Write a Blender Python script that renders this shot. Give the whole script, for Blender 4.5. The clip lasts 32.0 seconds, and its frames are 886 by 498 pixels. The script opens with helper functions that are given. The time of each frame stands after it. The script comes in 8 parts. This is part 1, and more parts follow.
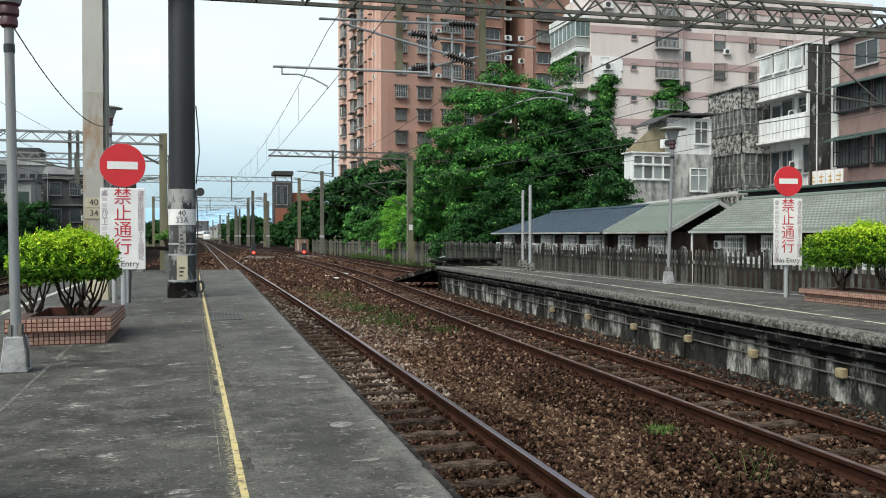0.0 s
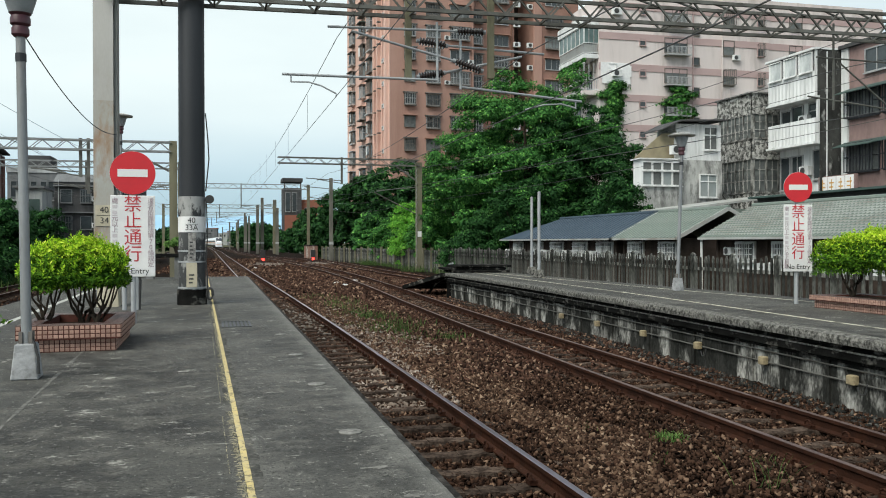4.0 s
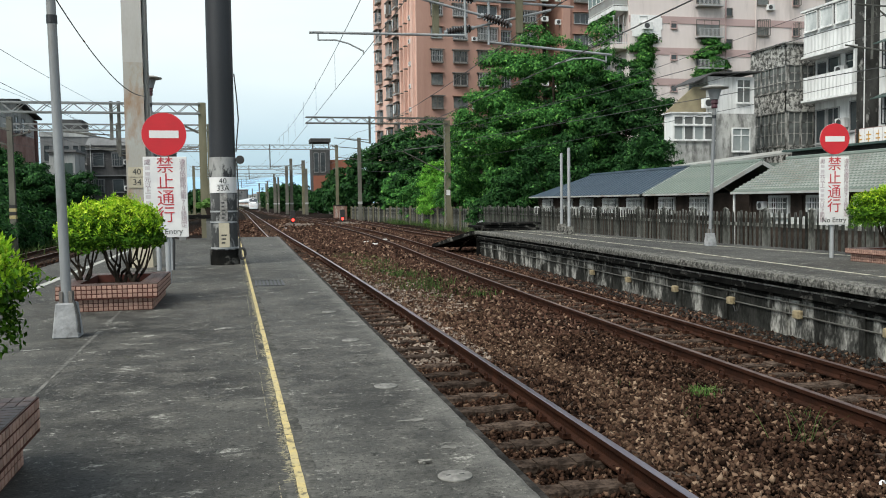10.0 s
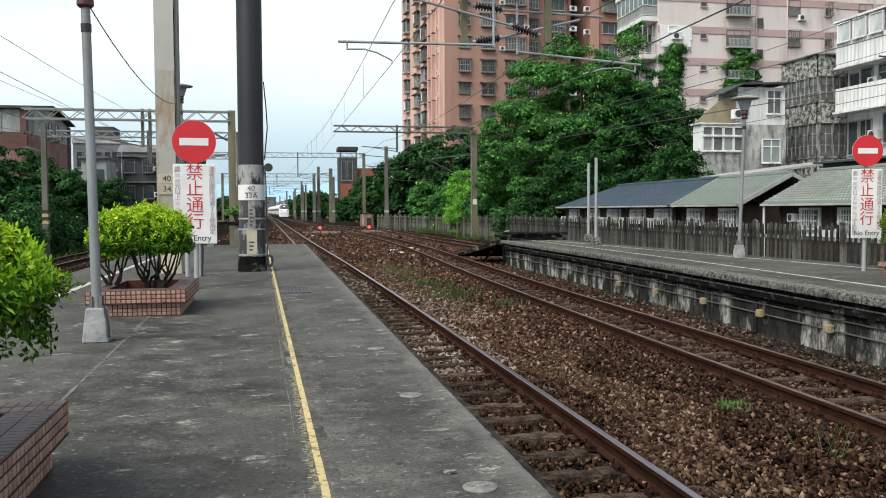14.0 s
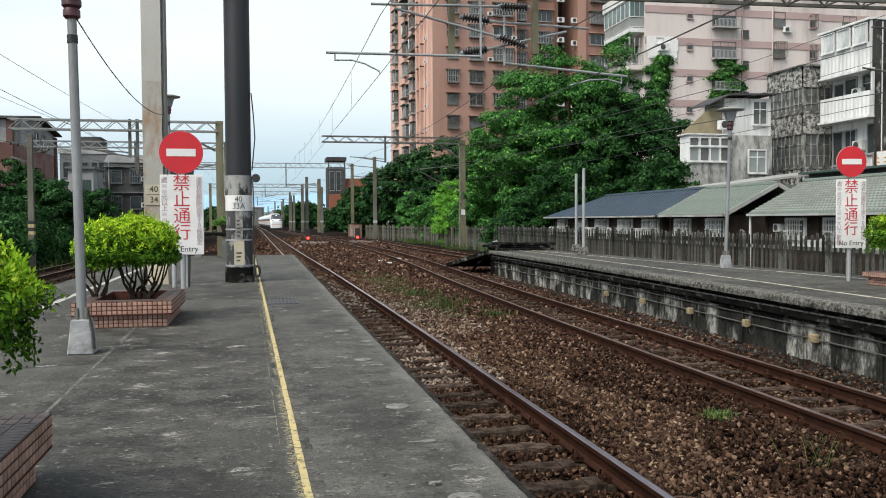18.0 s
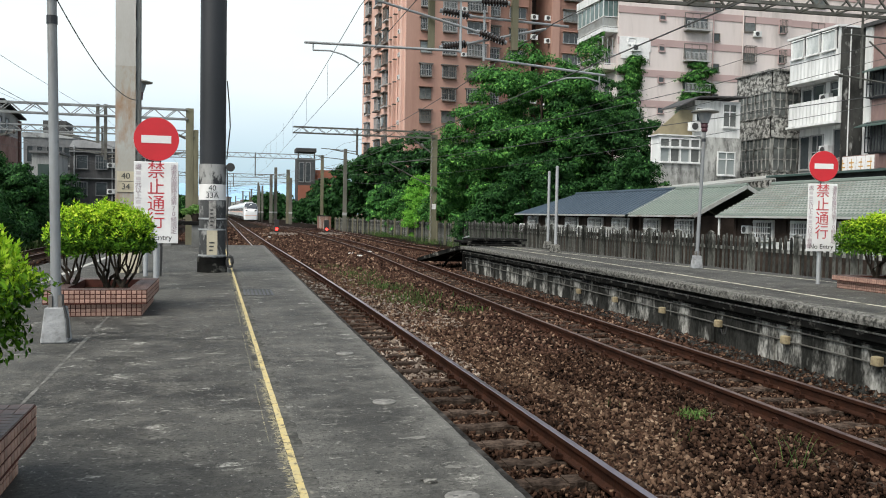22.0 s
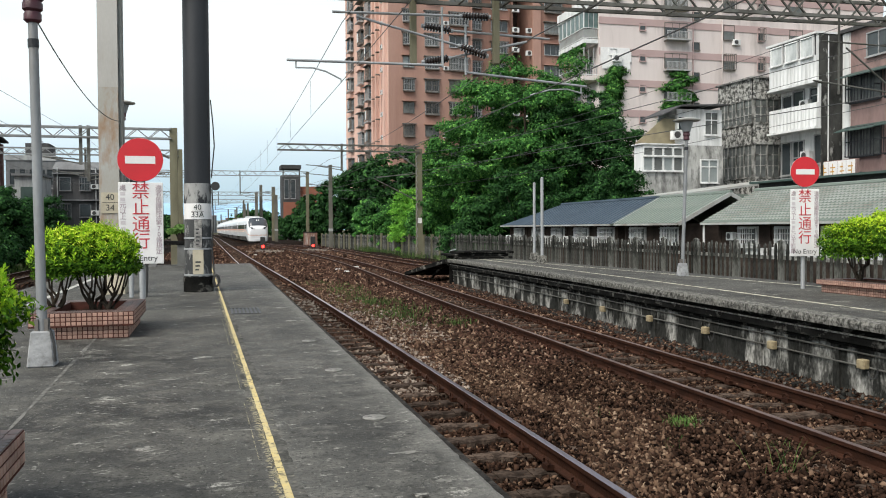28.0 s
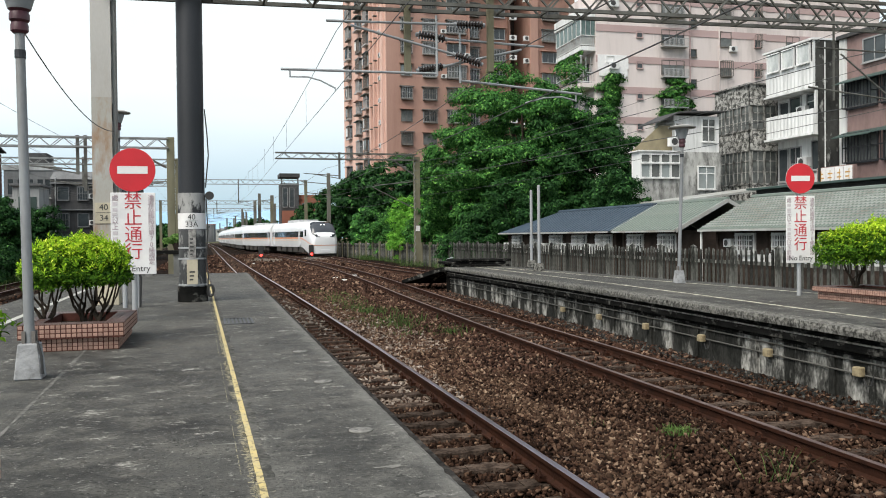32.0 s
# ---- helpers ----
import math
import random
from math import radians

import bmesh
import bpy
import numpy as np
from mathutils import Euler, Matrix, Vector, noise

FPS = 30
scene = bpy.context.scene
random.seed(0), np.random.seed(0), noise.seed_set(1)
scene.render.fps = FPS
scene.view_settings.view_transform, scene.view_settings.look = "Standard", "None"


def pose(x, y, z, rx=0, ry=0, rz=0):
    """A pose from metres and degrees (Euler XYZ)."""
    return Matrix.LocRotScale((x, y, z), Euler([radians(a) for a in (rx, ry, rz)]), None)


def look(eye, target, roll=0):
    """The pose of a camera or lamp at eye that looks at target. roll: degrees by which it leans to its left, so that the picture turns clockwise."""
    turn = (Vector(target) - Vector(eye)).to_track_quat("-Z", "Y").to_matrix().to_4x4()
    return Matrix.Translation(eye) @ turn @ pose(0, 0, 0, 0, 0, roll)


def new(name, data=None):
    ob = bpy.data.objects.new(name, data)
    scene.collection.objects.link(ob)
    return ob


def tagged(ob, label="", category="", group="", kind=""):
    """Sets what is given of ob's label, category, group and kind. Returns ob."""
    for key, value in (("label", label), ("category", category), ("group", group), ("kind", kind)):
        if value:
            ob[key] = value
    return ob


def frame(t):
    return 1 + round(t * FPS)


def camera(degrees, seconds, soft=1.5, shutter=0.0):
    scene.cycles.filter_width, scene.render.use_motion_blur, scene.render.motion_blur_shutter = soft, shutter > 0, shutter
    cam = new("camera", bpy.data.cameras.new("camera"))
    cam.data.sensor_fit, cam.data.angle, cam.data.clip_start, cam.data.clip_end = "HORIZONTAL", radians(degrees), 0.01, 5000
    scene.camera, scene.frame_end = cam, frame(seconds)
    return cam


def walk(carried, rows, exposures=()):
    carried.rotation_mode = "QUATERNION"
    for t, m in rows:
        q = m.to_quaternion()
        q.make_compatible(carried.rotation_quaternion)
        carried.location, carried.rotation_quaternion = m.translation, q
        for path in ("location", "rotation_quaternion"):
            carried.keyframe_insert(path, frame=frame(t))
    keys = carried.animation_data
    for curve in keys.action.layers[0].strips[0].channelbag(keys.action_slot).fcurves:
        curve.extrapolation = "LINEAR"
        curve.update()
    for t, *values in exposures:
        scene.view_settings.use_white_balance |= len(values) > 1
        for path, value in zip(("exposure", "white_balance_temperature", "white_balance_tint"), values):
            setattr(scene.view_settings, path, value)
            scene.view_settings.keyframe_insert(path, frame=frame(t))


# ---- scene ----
cam = camera(55.1, 32.0, soft=1.0)
walk(cam, [
    (0.0, pose(0.000, 0.000, 1.150, 89.080, 0.000, -15.600)),
    (0.5, pose(-0.002, -0.012, 1.153, 89.406, 0.013, -15.517)),
    (1.0, pose(0.000, -0.007, 1.155, 89.700, 0.166, -15.309)),
    (1.5, pose(0.006, 0.003, 1.152, 89.664, 0.286, -15.267)),
    (2.0, pose(0.005, 0.003, 1.151, 89.574, 0.321, -15.242)),
    (2.5, pose(0.003, -0.005, 1.150, 89.398, 0.160, -15.233)),
    (3.0, pose(-0.001, -0.000, 1.153, 89.286, 0.057, -15.282)),
    (3.5, pose(0.003, -0.005, 1.153, 89.530, 0.147, -15.052)),
    (5.5, pose(-0.002, 0.009, 1.144, 89.075, -0.231, -14.750)),
    (6.0, pose(0.004, 0.030, 1.132, 88.057, -0.180, -14.233)),
    (6.5, pose(0.007, 0.022, 1.131, 85.749, 0.483, -15.124)),
    (7.0, pose(0.004, 0.034, 1.125, 85.277, 0.694, -14.712)),
    (7.5, pose(0.001, 0.033, 1.127, 84.507, 1.023, -14.465)),
    (8.0, pose(-0.000, 0.027, 1.130, 85.138, 1.820, -14.550)),
    (8.5, pose(-0.009, 0.005, 1.133, 85.663, 1.376, -14.302)),
    (9.0, pose(-0.012, 0.007, 1.131, 86.311, 1.145, -13.588)),
    (9.5, pose(-0.020, -0.009, 1.133, 86.508, 0.848, -13.278)),
    (10.0, pose(-0.020, 0.002, 1.132, 86.762, 0.809, -13.073)),
    (10.5, pose(-0.018, -0.007, 1.137, 87.144, 0.675, -12.667)),
    (11.0, pose(-0.020, 0.004, 1.135, 87.952, 0.411, -12.082)),
    (11.5, pose(-0.028, 0.008, 1.136, 87.687, 0.319, -11.802)),
    (12.0, pose(-0.027, 0.001, 1.136, 87.625, 0.470, -11.528)),
    (12.5, pose(-0.022, -0.003, 1.136, 87.874, 0.472, -11.579)),
    (13.0, pose(-0.018, 0.006, 1.135, 87.880, 0.489, -11.738)),
    (13.5, pose(-0.020, 0.003, 1.133, 87.433, 0.681, -11.696)),
    (14.0, pose(-0.024, 0.012, 1.134, 87.384, 0.293, -11.302)),
    (14.5, pose(-0.021, -0.001, 1.133, 87.761, -0.022, -11.297)),
    (16.5, pose(-0.013, -0.003, 1.141, 88.611, -0.141, -12.294)),
    (17.0, pose(-0.013, 0.012, 1.136, 88.069, 0.080, -11.933)),
    (17.5, pose(-0.013, -0.016, 1.140, 87.978, 0.250, -11.915)),
    (18.0, pose(-0.012, -0.006, 1.140, 88.067, 0.336, -12.074)),
    (18.5, pose(-0.016, 0.005, 1.137, 87.783, 0.251, -11.728)),
    (19.0, pose(-0.010, 0.020, 1.134, 87.443, 0.140, -11.679)),
    (19.5, pose(-0.015, 0.020, 1.136, 87.014, -0.056, -12.240)),
    (20.0, pose(-0.056, 0.047, 1.146, 86.757, 0.157, -13.469)),
    (20.5, pose(-0.099, 0.057, 1.151, 87.796, -0.281, -14.149)),
    (21.0, pose(-0.136, 0.054, 1.150, 88.232, -0.353, -13.806)),
    (21.5, pose(-0.154, 0.059, 1.143, 88.086, -0.572, -14.147)),
    (22.0, pose(-0.137, 0.075, 1.141, 87.703, -1.029, -14.188)),
    (22.5, pose(-0.132, 0.073, 1.147, 87.989, -1.354, -14.260)),
    (23.0, pose(-0.132, 0.079, 1.141, 88.321, -1.334, -14.309)),
    (23.5, pose(-0.131, 0.074, 1.144, 88.499, -1.539, -14.445)),
    (24.0, pose(-0.127, 0.090, 1.143, 88.492, -1.125, -14.558)),
    (24.5, pose(-0.128, 0.092, 1.142, 88.231, -0.529, -14.557)),
    (25.0, pose(-0.134, 0.086, 1.142, 88.189, -0.436, -14.797)),
    (25.5, pose(-0.134, 0.082, 1.146, 88.279, -0.854, -15.322)),
    (27.5, pose(-0.143, 0.047, 1.142, 88.909, -0.075, -15.127)),
    (28.0, pose(-0.138, 0.050, 1.146, 88.614, 0.308, -15.108)),
    (28.5, pose(-0.137, 0.048, 1.149, 88.624, 0.272, -15.142)),
    (29.0, pose(-0.126, 0.061, 1.150, 88.836, 0.172, -14.985)),
    (29.5, pose(-0.119, 0.063, 1.149, 88.935, 0.235, -14.602)),
    (30.0, pose(-0.116, 0.067, 1.150, 88.909, 0.282, -14.751)),
    (30.5, pose(-0.118, 0.079, 1.146, 88.548, 0.345, -14.983)),
    (31.0, pose(-0.111, 0.074, 1.148, 88.644, 0.305, -15.217)),
    (31.5, pose(-0.084, 0.081, 1.153, 89.147, 0.299, -15.254)),
    (32.0, pose(-0.051, 0.075, 1.162, 89.127, 0.598, -15.167)),
], [(0.0, -0.16, 6380, 5), (1.0, -0.27, 6350, 4), (3.5, -0.26, 6350, 4), (6.0, -0.08, 6450, 8), (7.0, 0.14, 6500, 10), (9.0, 0.08, 6500, 10), (10.0, -0.17, 6400, 6), (11.0, -0.1, 6430, 6), (13.0, -0.09, 6450, 7), (17.0, -0.16, 6480, 9), (19.0, -0.13, 6480, 8), (20.0, 0.05, 6500, 9), (21.0, 0.03, 6480, 9), (23.0, -0.18, 6450, 8), (28.0, -0.08, 6500, 9), (32.0, -0.08, 6500, 9)])

# world, sun and exposure: bright, thinly overcast afternoon
world = bpy.data.worlds.new("world")
scene.world = world
world.use_nodes = True
wn, wl = world.node_tree.nodes, world.node_tree.links
wn.clear()
w_out, w_bg = wn.new("ShaderNodeOutputWorld"), wn.new("ShaderNodeBackground")
w_sky, w_mix = wn.new("ShaderNodeTexSky"), wn.new("ShaderNodeMix")
w_sky.sky_type, w_sky.sun_disc = "NISHITA", False
SUN_FROM = Vector((-0.68, -0.5, 1.1)).normalized()
w_sky.sun_elevation = math.asin(SUN_FROM.z)
w_sky.sun_rotation = math.atan2(SUN_FROM.x, SUN_FROM.y)
w_scale = wn.new("ShaderNodeVectorMath")
w_scale.operation = "SCALE"
w_scale.inputs["Scale"].default_value = 0.13
wl.new(w_sky.outputs[0], w_scale.inputs[0])
w_co, w_map, w_noise, w_ramp = wn.new("ShaderNodeTexCoord"), wn.new("ShaderNodeMapping"), wn.new("ShaderNodeTexNoise"), wn.new("ShaderNodeMapRange")
w_map.inputs["Scale"].default_value = (1.0, 1.0, 3.5)
w_noise.inputs["Scale"].default_value, w_noise.inputs["Detail"].default_value = 2.2, 5.0
w_ramp.inputs[1].default_value, w_ramp.inputs[2].default_value = 0.3, 0.7
w_ramp.inputs[3].default_value, w_ramp.inputs[4].default_value = 0.70, 0.98
wl.new(w_co.outputs["Generated"], w_map.inputs[0])
wl.new(w_map.outputs[0], w_noise.inputs["Vector"])
wl.new(w_noise.outputs[0], w_ramp.inputs[0])
w_mix.data_type = "RGBA"
w_sep, w_low, w_mul = wn.new("ShaderNodeSeparateXYZ"), wn.new("ShaderNodeMapRange"), wn.new("ShaderNodeMath")
w_low.inputs[1].default_value, w_low.inputs[2].default_value = 0.02, 0.14
w_low.inputs[3].default_value, w_low.inputs[4].default_value = 0.9, 1.0
w_mul.operation = "MULTIPLY"
wl.new(w_co.outputs["Generated"], w_sep.inputs[0])
wl.new(w_sep.outputs["Z"], w_low.inputs[0])
wl.new(w_low.outputs[0], w_mul.inputs[0])
wl.new(w_ramp.outputs[0], w_mul.inputs[1])
w_open, w_thin = wn.new("ShaderNodeMapRange"), wn.new("ShaderNodeMath")
w_open.inputs[1].default_value, w_open.inputs[2].default_value = 0.3, 0.6
w_open.inputs[3].default_value, w_open.inputs[4].default_value = 1.0, 0.3
w_open.interpolation_type = "SMOOTHSTEP"
w_thin.operation = "MULTIPLY"
wl.new(w_sep.outputs["Z"], w_open.inputs[0])
wl.new(w_mul.outputs[0], w_thin.inputs[0])
wl.new(w_open.outputs[0], w_thin.inputs[1])
wl.new(w_thin.outputs[0], w_mix.inputs[0])
wl.new(w_scale.outputs[0], w_mix.inputs[6])
w_haze, w_up = wn.new("ShaderNodeMix"), wn.new("ShaderNodeMapRange")
w_haze.data_type = "RGBA"
w_haze.inputs[6].default_value, w_haze.inputs[7].default_value = (0.5, 0.76, 0.98, 1), (1.17, 1.25, 1.25, 1)
w_up.inputs[1].default_value, w_up.inputs[2].default_value = 0.0, 0.17
w_up.interpolation_type = "SMOOTHSTEP"
wl.new(w_sep.outputs["Z"], w_up.inputs[0])
wl.new(w_up.outputs[0], w_haze.inputs[0])
wl.new(w_haze.outputs[2], w_mix.inputs[7])
wl.new(w_mix.outputs[2], w_bg.inputs[0])
w_bg.inputs[1].default_value = 1.0
wl.new(w_bg.outputs[0], w_out.inputs[0])

sun = new("sun", bpy.data.lights.new("sun", "SUN"))
sun.data.energy, sun.data.angle, sun.data.color = 5.0, radians(45), (1.0, 0.95, 0.86)
sun.matrix_world = look(SUN_FROM * 50, (0, 0, 0))
scene.view_settings.exposure = 0.0

# ---- builders ----
class Mesh:
    """Collects vertices and faces of one mesh."""

    def __init__(self):
        self.v, self.f, self.m = [], [], []

    def add(self, verts, faces, mi=0):
        n = len(self.v)
        self.v += [tuple(p) for p in verts]
        self.f += [tuple(n + i for i in f) for f in faces]
        self.m += [mi] * len(faces)
        return self

    def box(self, x0, x1, y0, y1, z0, z1, mi=0, taper=0.0, m=None):
        t = taper
        p = [(x0, y0, z0), (x1, y0, z0), (x1, y1, z0), (x0, y1, z0),
             (x0 + t, y0 + t, z1), (x1 - t, y0 + t, z1), (x1 - t, y1 - t, z1), (x0 + t, y1 - t, z1)]
        if m is not None:
            p = [m @ Vector(q) for q in p]
        return self.add(p, [(3, 2, 1, 0), (4, 5, 6, 7), (0, 1, 5, 4), (1, 2, 6, 5), (2, 3, 7, 6), (3, 0, 4, 7)], mi)

    def beam(self, a, b, w, h, mi=0):
        """A square bar from a to b."""
        a, b = Vector(a), Vector(b)
        d = (b - a).normalized()
        u = d.cross(Vector((0, 0, 1)))
        u = u.normalized() if u.length > 1e-4 else Vector((1, 0, 0))
        n = u.cross(d).normalized()
        p = [c + u * sx * w / 2 + n * sy * h / 2 for c in (a, b) for sx, sy in ((-1, -1), (1, -1), (1, 1), (-1, 1))]
        return self.add(p, [(0, 1, 2, 3), (7, 6, 5, 4), (0, 4, 5, 1), (1, 5, 6, 2), (2, 6, 7, 3), (3, 7, 4, 0)], mi)

    def tube(self, pts, radii, seg=10, mi=0, caps=True):
        """A round tube through pts; radii one number or one for each point."""
        pts = [Vector(p) for p in pts]
        if isinstance(radii, (int, float)):
            radii = [radii] * len(pts)
        vs, fs = [], []
        for i, p in enumerate(pts):
            d = (pts[min(i + 1, len(pts) - 1)] - pts[max(i - 1, 0)]).normalized()
            ref = Vector((0, 0, 1)) if abs(d.z) < 0.9 else Vector((1, 0, 0))
            u = d.cross(ref).normalized()
            w = u.cross(d)
            for k in range(seg):
                a = 2 * math.pi * k / seg
                vs.append(p + (u * math.cos(a) + w * math.sin(a)) * radii[i])
        for i in range(len(pts) - 1):
            for k in range(seg):
                a, b = i * seg + k, i * seg + (k + 1) % seg
                fs.append((a, b, b + seg, a + seg))
        if caps:
            fs.append(tuple(range(seg))[::-1])
            fs.append(tuple((len(pts) - 1) * seg + k for k in range(seg)))
        return self.add(vs, fs, mi)

    def lathe(self, prof, seg=16, c=(0, 0), mi=0):
        """A turned form: prof is (radius, height) from bottom to top."""
        return self.tube([(c[0], c[1], z) for r, z in prof], [max(r, 0.001) for r, z in prof], seg, mi) if all(
            prof[i][1] < prof[i + 1][1] for i in range(len(prof) - 1)) else self._lathe(prof, seg, c, mi)

    def _lathe(self, prof, seg, c, mi):
        vs, fs = [], []
        for r, z in prof:
            for k in range(seg):
                a = 2 * math.pi * k / seg
                vs.append((c[0] + r * math.cos(a), c[1] + r * math.sin(a), z))
        for i in range(len(prof) - 1):
            for k in range(seg):
                a, b = i * seg + k, i * seg + (k + 1) % seg
                fs.append((a, b, b + seg, a + seg))
        fs.append(tuple(range(seg))[::-1])
        fs.append(tuple((len(prof) - 1) * seg + k for k in range(seg)))
        return self.add(vs, fs, mi)

    def quad(self, a, b, c, d, mi=0):
        return self.add([a, b, c, d], [(0, 1, 2, 3)], mi)

    def sweep(self, prof, path, mi=0, closed=True):
        """Sweeps a profile of (side, up) along a path of (x, y, z), level."""
        vs, fs = [], []
        path = [Vector(p) for p in path]
        n = len(prof)
        for i, p in enumerate(path):
            d = path[min(i + 1, len(path) - 1)] - path[max(i - 1, 0)]
            s = Vector((d.y, -d.x, 0)).normalized()
            for a, b in prof:
                vs.append(p + s * a + Vector((0, 0, b)))
        for i in range(len(path) - 1):
            for k in range(n if closed else n - 1):
                a, b = i * n + k, i * n + (k + 1) % n
                fs.append((a, a + n, b + n, b))
        if closed:
            fs.append(tuple(range(n)))
            fs.append(tuple((len(path) - 1) * n + k for k in range(n))[::-1])
        return self.add(vs, fs, mi)

    def data(self, name, mats, smooth=False, bevel=0.0):
        me = bpy.data.meshes.new(name)
        me.from_pydata(self.v, [], self.f)
        for mt in (mats if isinstance(mats, (list, tuple)) else [mats]):
            me.materials.append(mt)
        if any(self.m):
            me.polygons.foreach_set("material_index", self.m)
        bm = bmesh.new()
        bm.from_mesh(me)
        bmesh.ops.recalc_face_normals(bm, faces=bm.faces)
        if bevel:
            bmesh.ops.bevel(bm, geom=list(bm.edges), offset=bevel, segments=1, affect="EDGES", clamp_overlap=True)
        bm.to_mesh(me)
        bm.free()
        if smooth:
            me.polygons.foreach_set("use_smooth", [True] * len(me.polygons))
            me.set_sharp_from_angle(angle=radians(40))
        me.update()
        return me


def part(name, ms, material, parent=None, label="", smooth=False, bevel=0.0):
    """One mesh object under a thing or a part."""
    me = ms.data(name, material, smooth, bevel) if isinstance(ms, Mesh) else ms
    ob = new(name, me)
    if parent is not None:
        ob.parent = parent
    if label:
        ob["label"] = label
    return ob


def thing(name, label, category, at=(0, 0, 0), rz=0.0, group="", kind=""):
    """An Empty at the base of a thing."""
    ob = new(name)
    ob.empty_display_size = 0.2
    ob.matrix_basis = pose(at[0], at[1], at[2], 0, 0, rz)
    return tagged(ob, label, category, group, kind)


def single(name, ms, material, label, category, at=(0, 0, 0), rz=0.0, group="", kind="", smooth=False, bevel=0.0):
    """A thing of one mesh."""
    ob = part(name, ms, material, None, "", smooth, bevel)
    ob.matrix_basis = pose(at[0], at[1], at[2], 0, 0, rz)
    return tagged(ob, label, category, group, kind)


# ---- materials ----
def mat(name, c1, c2=None, scale=3.0, rough=0.8, metal=0.0, bump=0.0, bscale=40.0, fine=0.25, stretch=(1, 1, 1), per=0.0,
        stain=None, stain_scale=0.6, stain_amount=0.5, spec=None, stain_range=(0.5, 0.68)):
    """Two colours mixed by a coarse and a fine noise, an optional stain, relief, and a shift for each piece."""
    m = bpy.data.materials.new(name)
    m.use_nodes = True
    nt = m.node_tree
    n, l = nt.nodes, nt.links
    b = n["Principled BSDF"]
    b.inputs["Roughness"].default_value, b.inputs["Metallic"].default_value = rough, metal
    b.inputs["Specular IOR Level"].default_value = spec if spec is not None else (0.5 if rough < 0.62 else 0.04)
    c2 = c2 or tuple(x * 0.7 for x in c1)
    co, mp = n.new("ShaderNodeTexCoord"), n.new("ShaderNodeMapping")
    mp.inputs["Scale"].default_value = stretch
    l.new(co.outputs["Object"], mp.inputs[0])
    big, small = n.new("ShaderNodeTexNoise"), n.new("ShaderNodeTexNoise")
    big.inputs["Scale"].default_value, big.inputs["Detail"].default_value = scale, 6.0
    small.inputs["Scale"].default_value, small.inputs["Detail"].default_value = bscale, 4.0
    for t in (big, small):
        l.new(mp.outputs[0], t.inputs["Vector"])
    add = n.new("ShaderNodeMath")
    add.operation = "MULTIPLY_ADD"
    add.inputs[1].default_value = fine
    l.new(small.outputs[0], add.inputs[0])
    l.new(big.outputs[0], add.inputs[2])
    rg = n.new("ShaderNodeMapRange")
    rg.inputs[1].default_value, rg.inputs[2].default_value = 0.34 + fine * 0.5, 0.66 + fine * 0.5
    l.new(add.outputs[0], rg.inputs[0])
    mix = n.new("ShaderNodeMix")
    mix.data_type = "RGBA"
    mix.inputs[6].default_value, mix.inputs[7].default_value = (*c1, 1), (*c2, 1)
    l.new(rg.outputs[0], mix.inputs[0])
    out = mix.outputs[2]
    if stain:
        sn, sr, sm = n.new("ShaderNodeTexNoise"), n.new("ShaderNodeMapRange"), n.new("ShaderNodeMix")
        sn.inputs["Scale"].default_value, sn.inputs["Detail"].default_value = stain_scale, 8.0
        sn.inputs["Roughness"].default_value = 0.65
        l.new(mp.outputs[0], sn.inputs["Vector"])
        sr.inputs[1].default_value, sr.inputs[2].default_value = stain_range
        sr.inputs[4].default_value = stain_amount
        l.new(sn.outputs[0], sr.inputs[0])
        sm.data_type = "RGBA"
        sm.inputs[7].default_value = (*stain, 1)
        l.new(sr.outputs[0], sm.inputs[0])
        l.new(out, sm.inputs[6])
        out = sm.outputs[2]
    if per:
        oi, hs, mr = n.new("ShaderNodeObjectInfo"), n.new("ShaderNodeHueSaturation"), n.new("ShaderNodeMapRange")
        mr.inputs[3].default_value, mr.inputs[4].default_value = 1 - per, 1 + per
        l.new(oi.outputs["Random"], mr.inputs[0])
        l.new(mr.outputs[0], hs.inputs["Value"])
        l.new(out, hs.inputs["Color"])
        out = hs.outputs[0]
    l.new(out, b.inputs["Base Color"])
    if bump:
        bp = n.new("ShaderNodeBump")
        bp.inputs["Strength"].default_value, bp.inputs["Distance"].default_value = bump, 0.02
        l.new(small.outputs[0], bp.inputs["Height"])
        l.new(bp.outputs[0], b.inputs["Normal"])
    return m


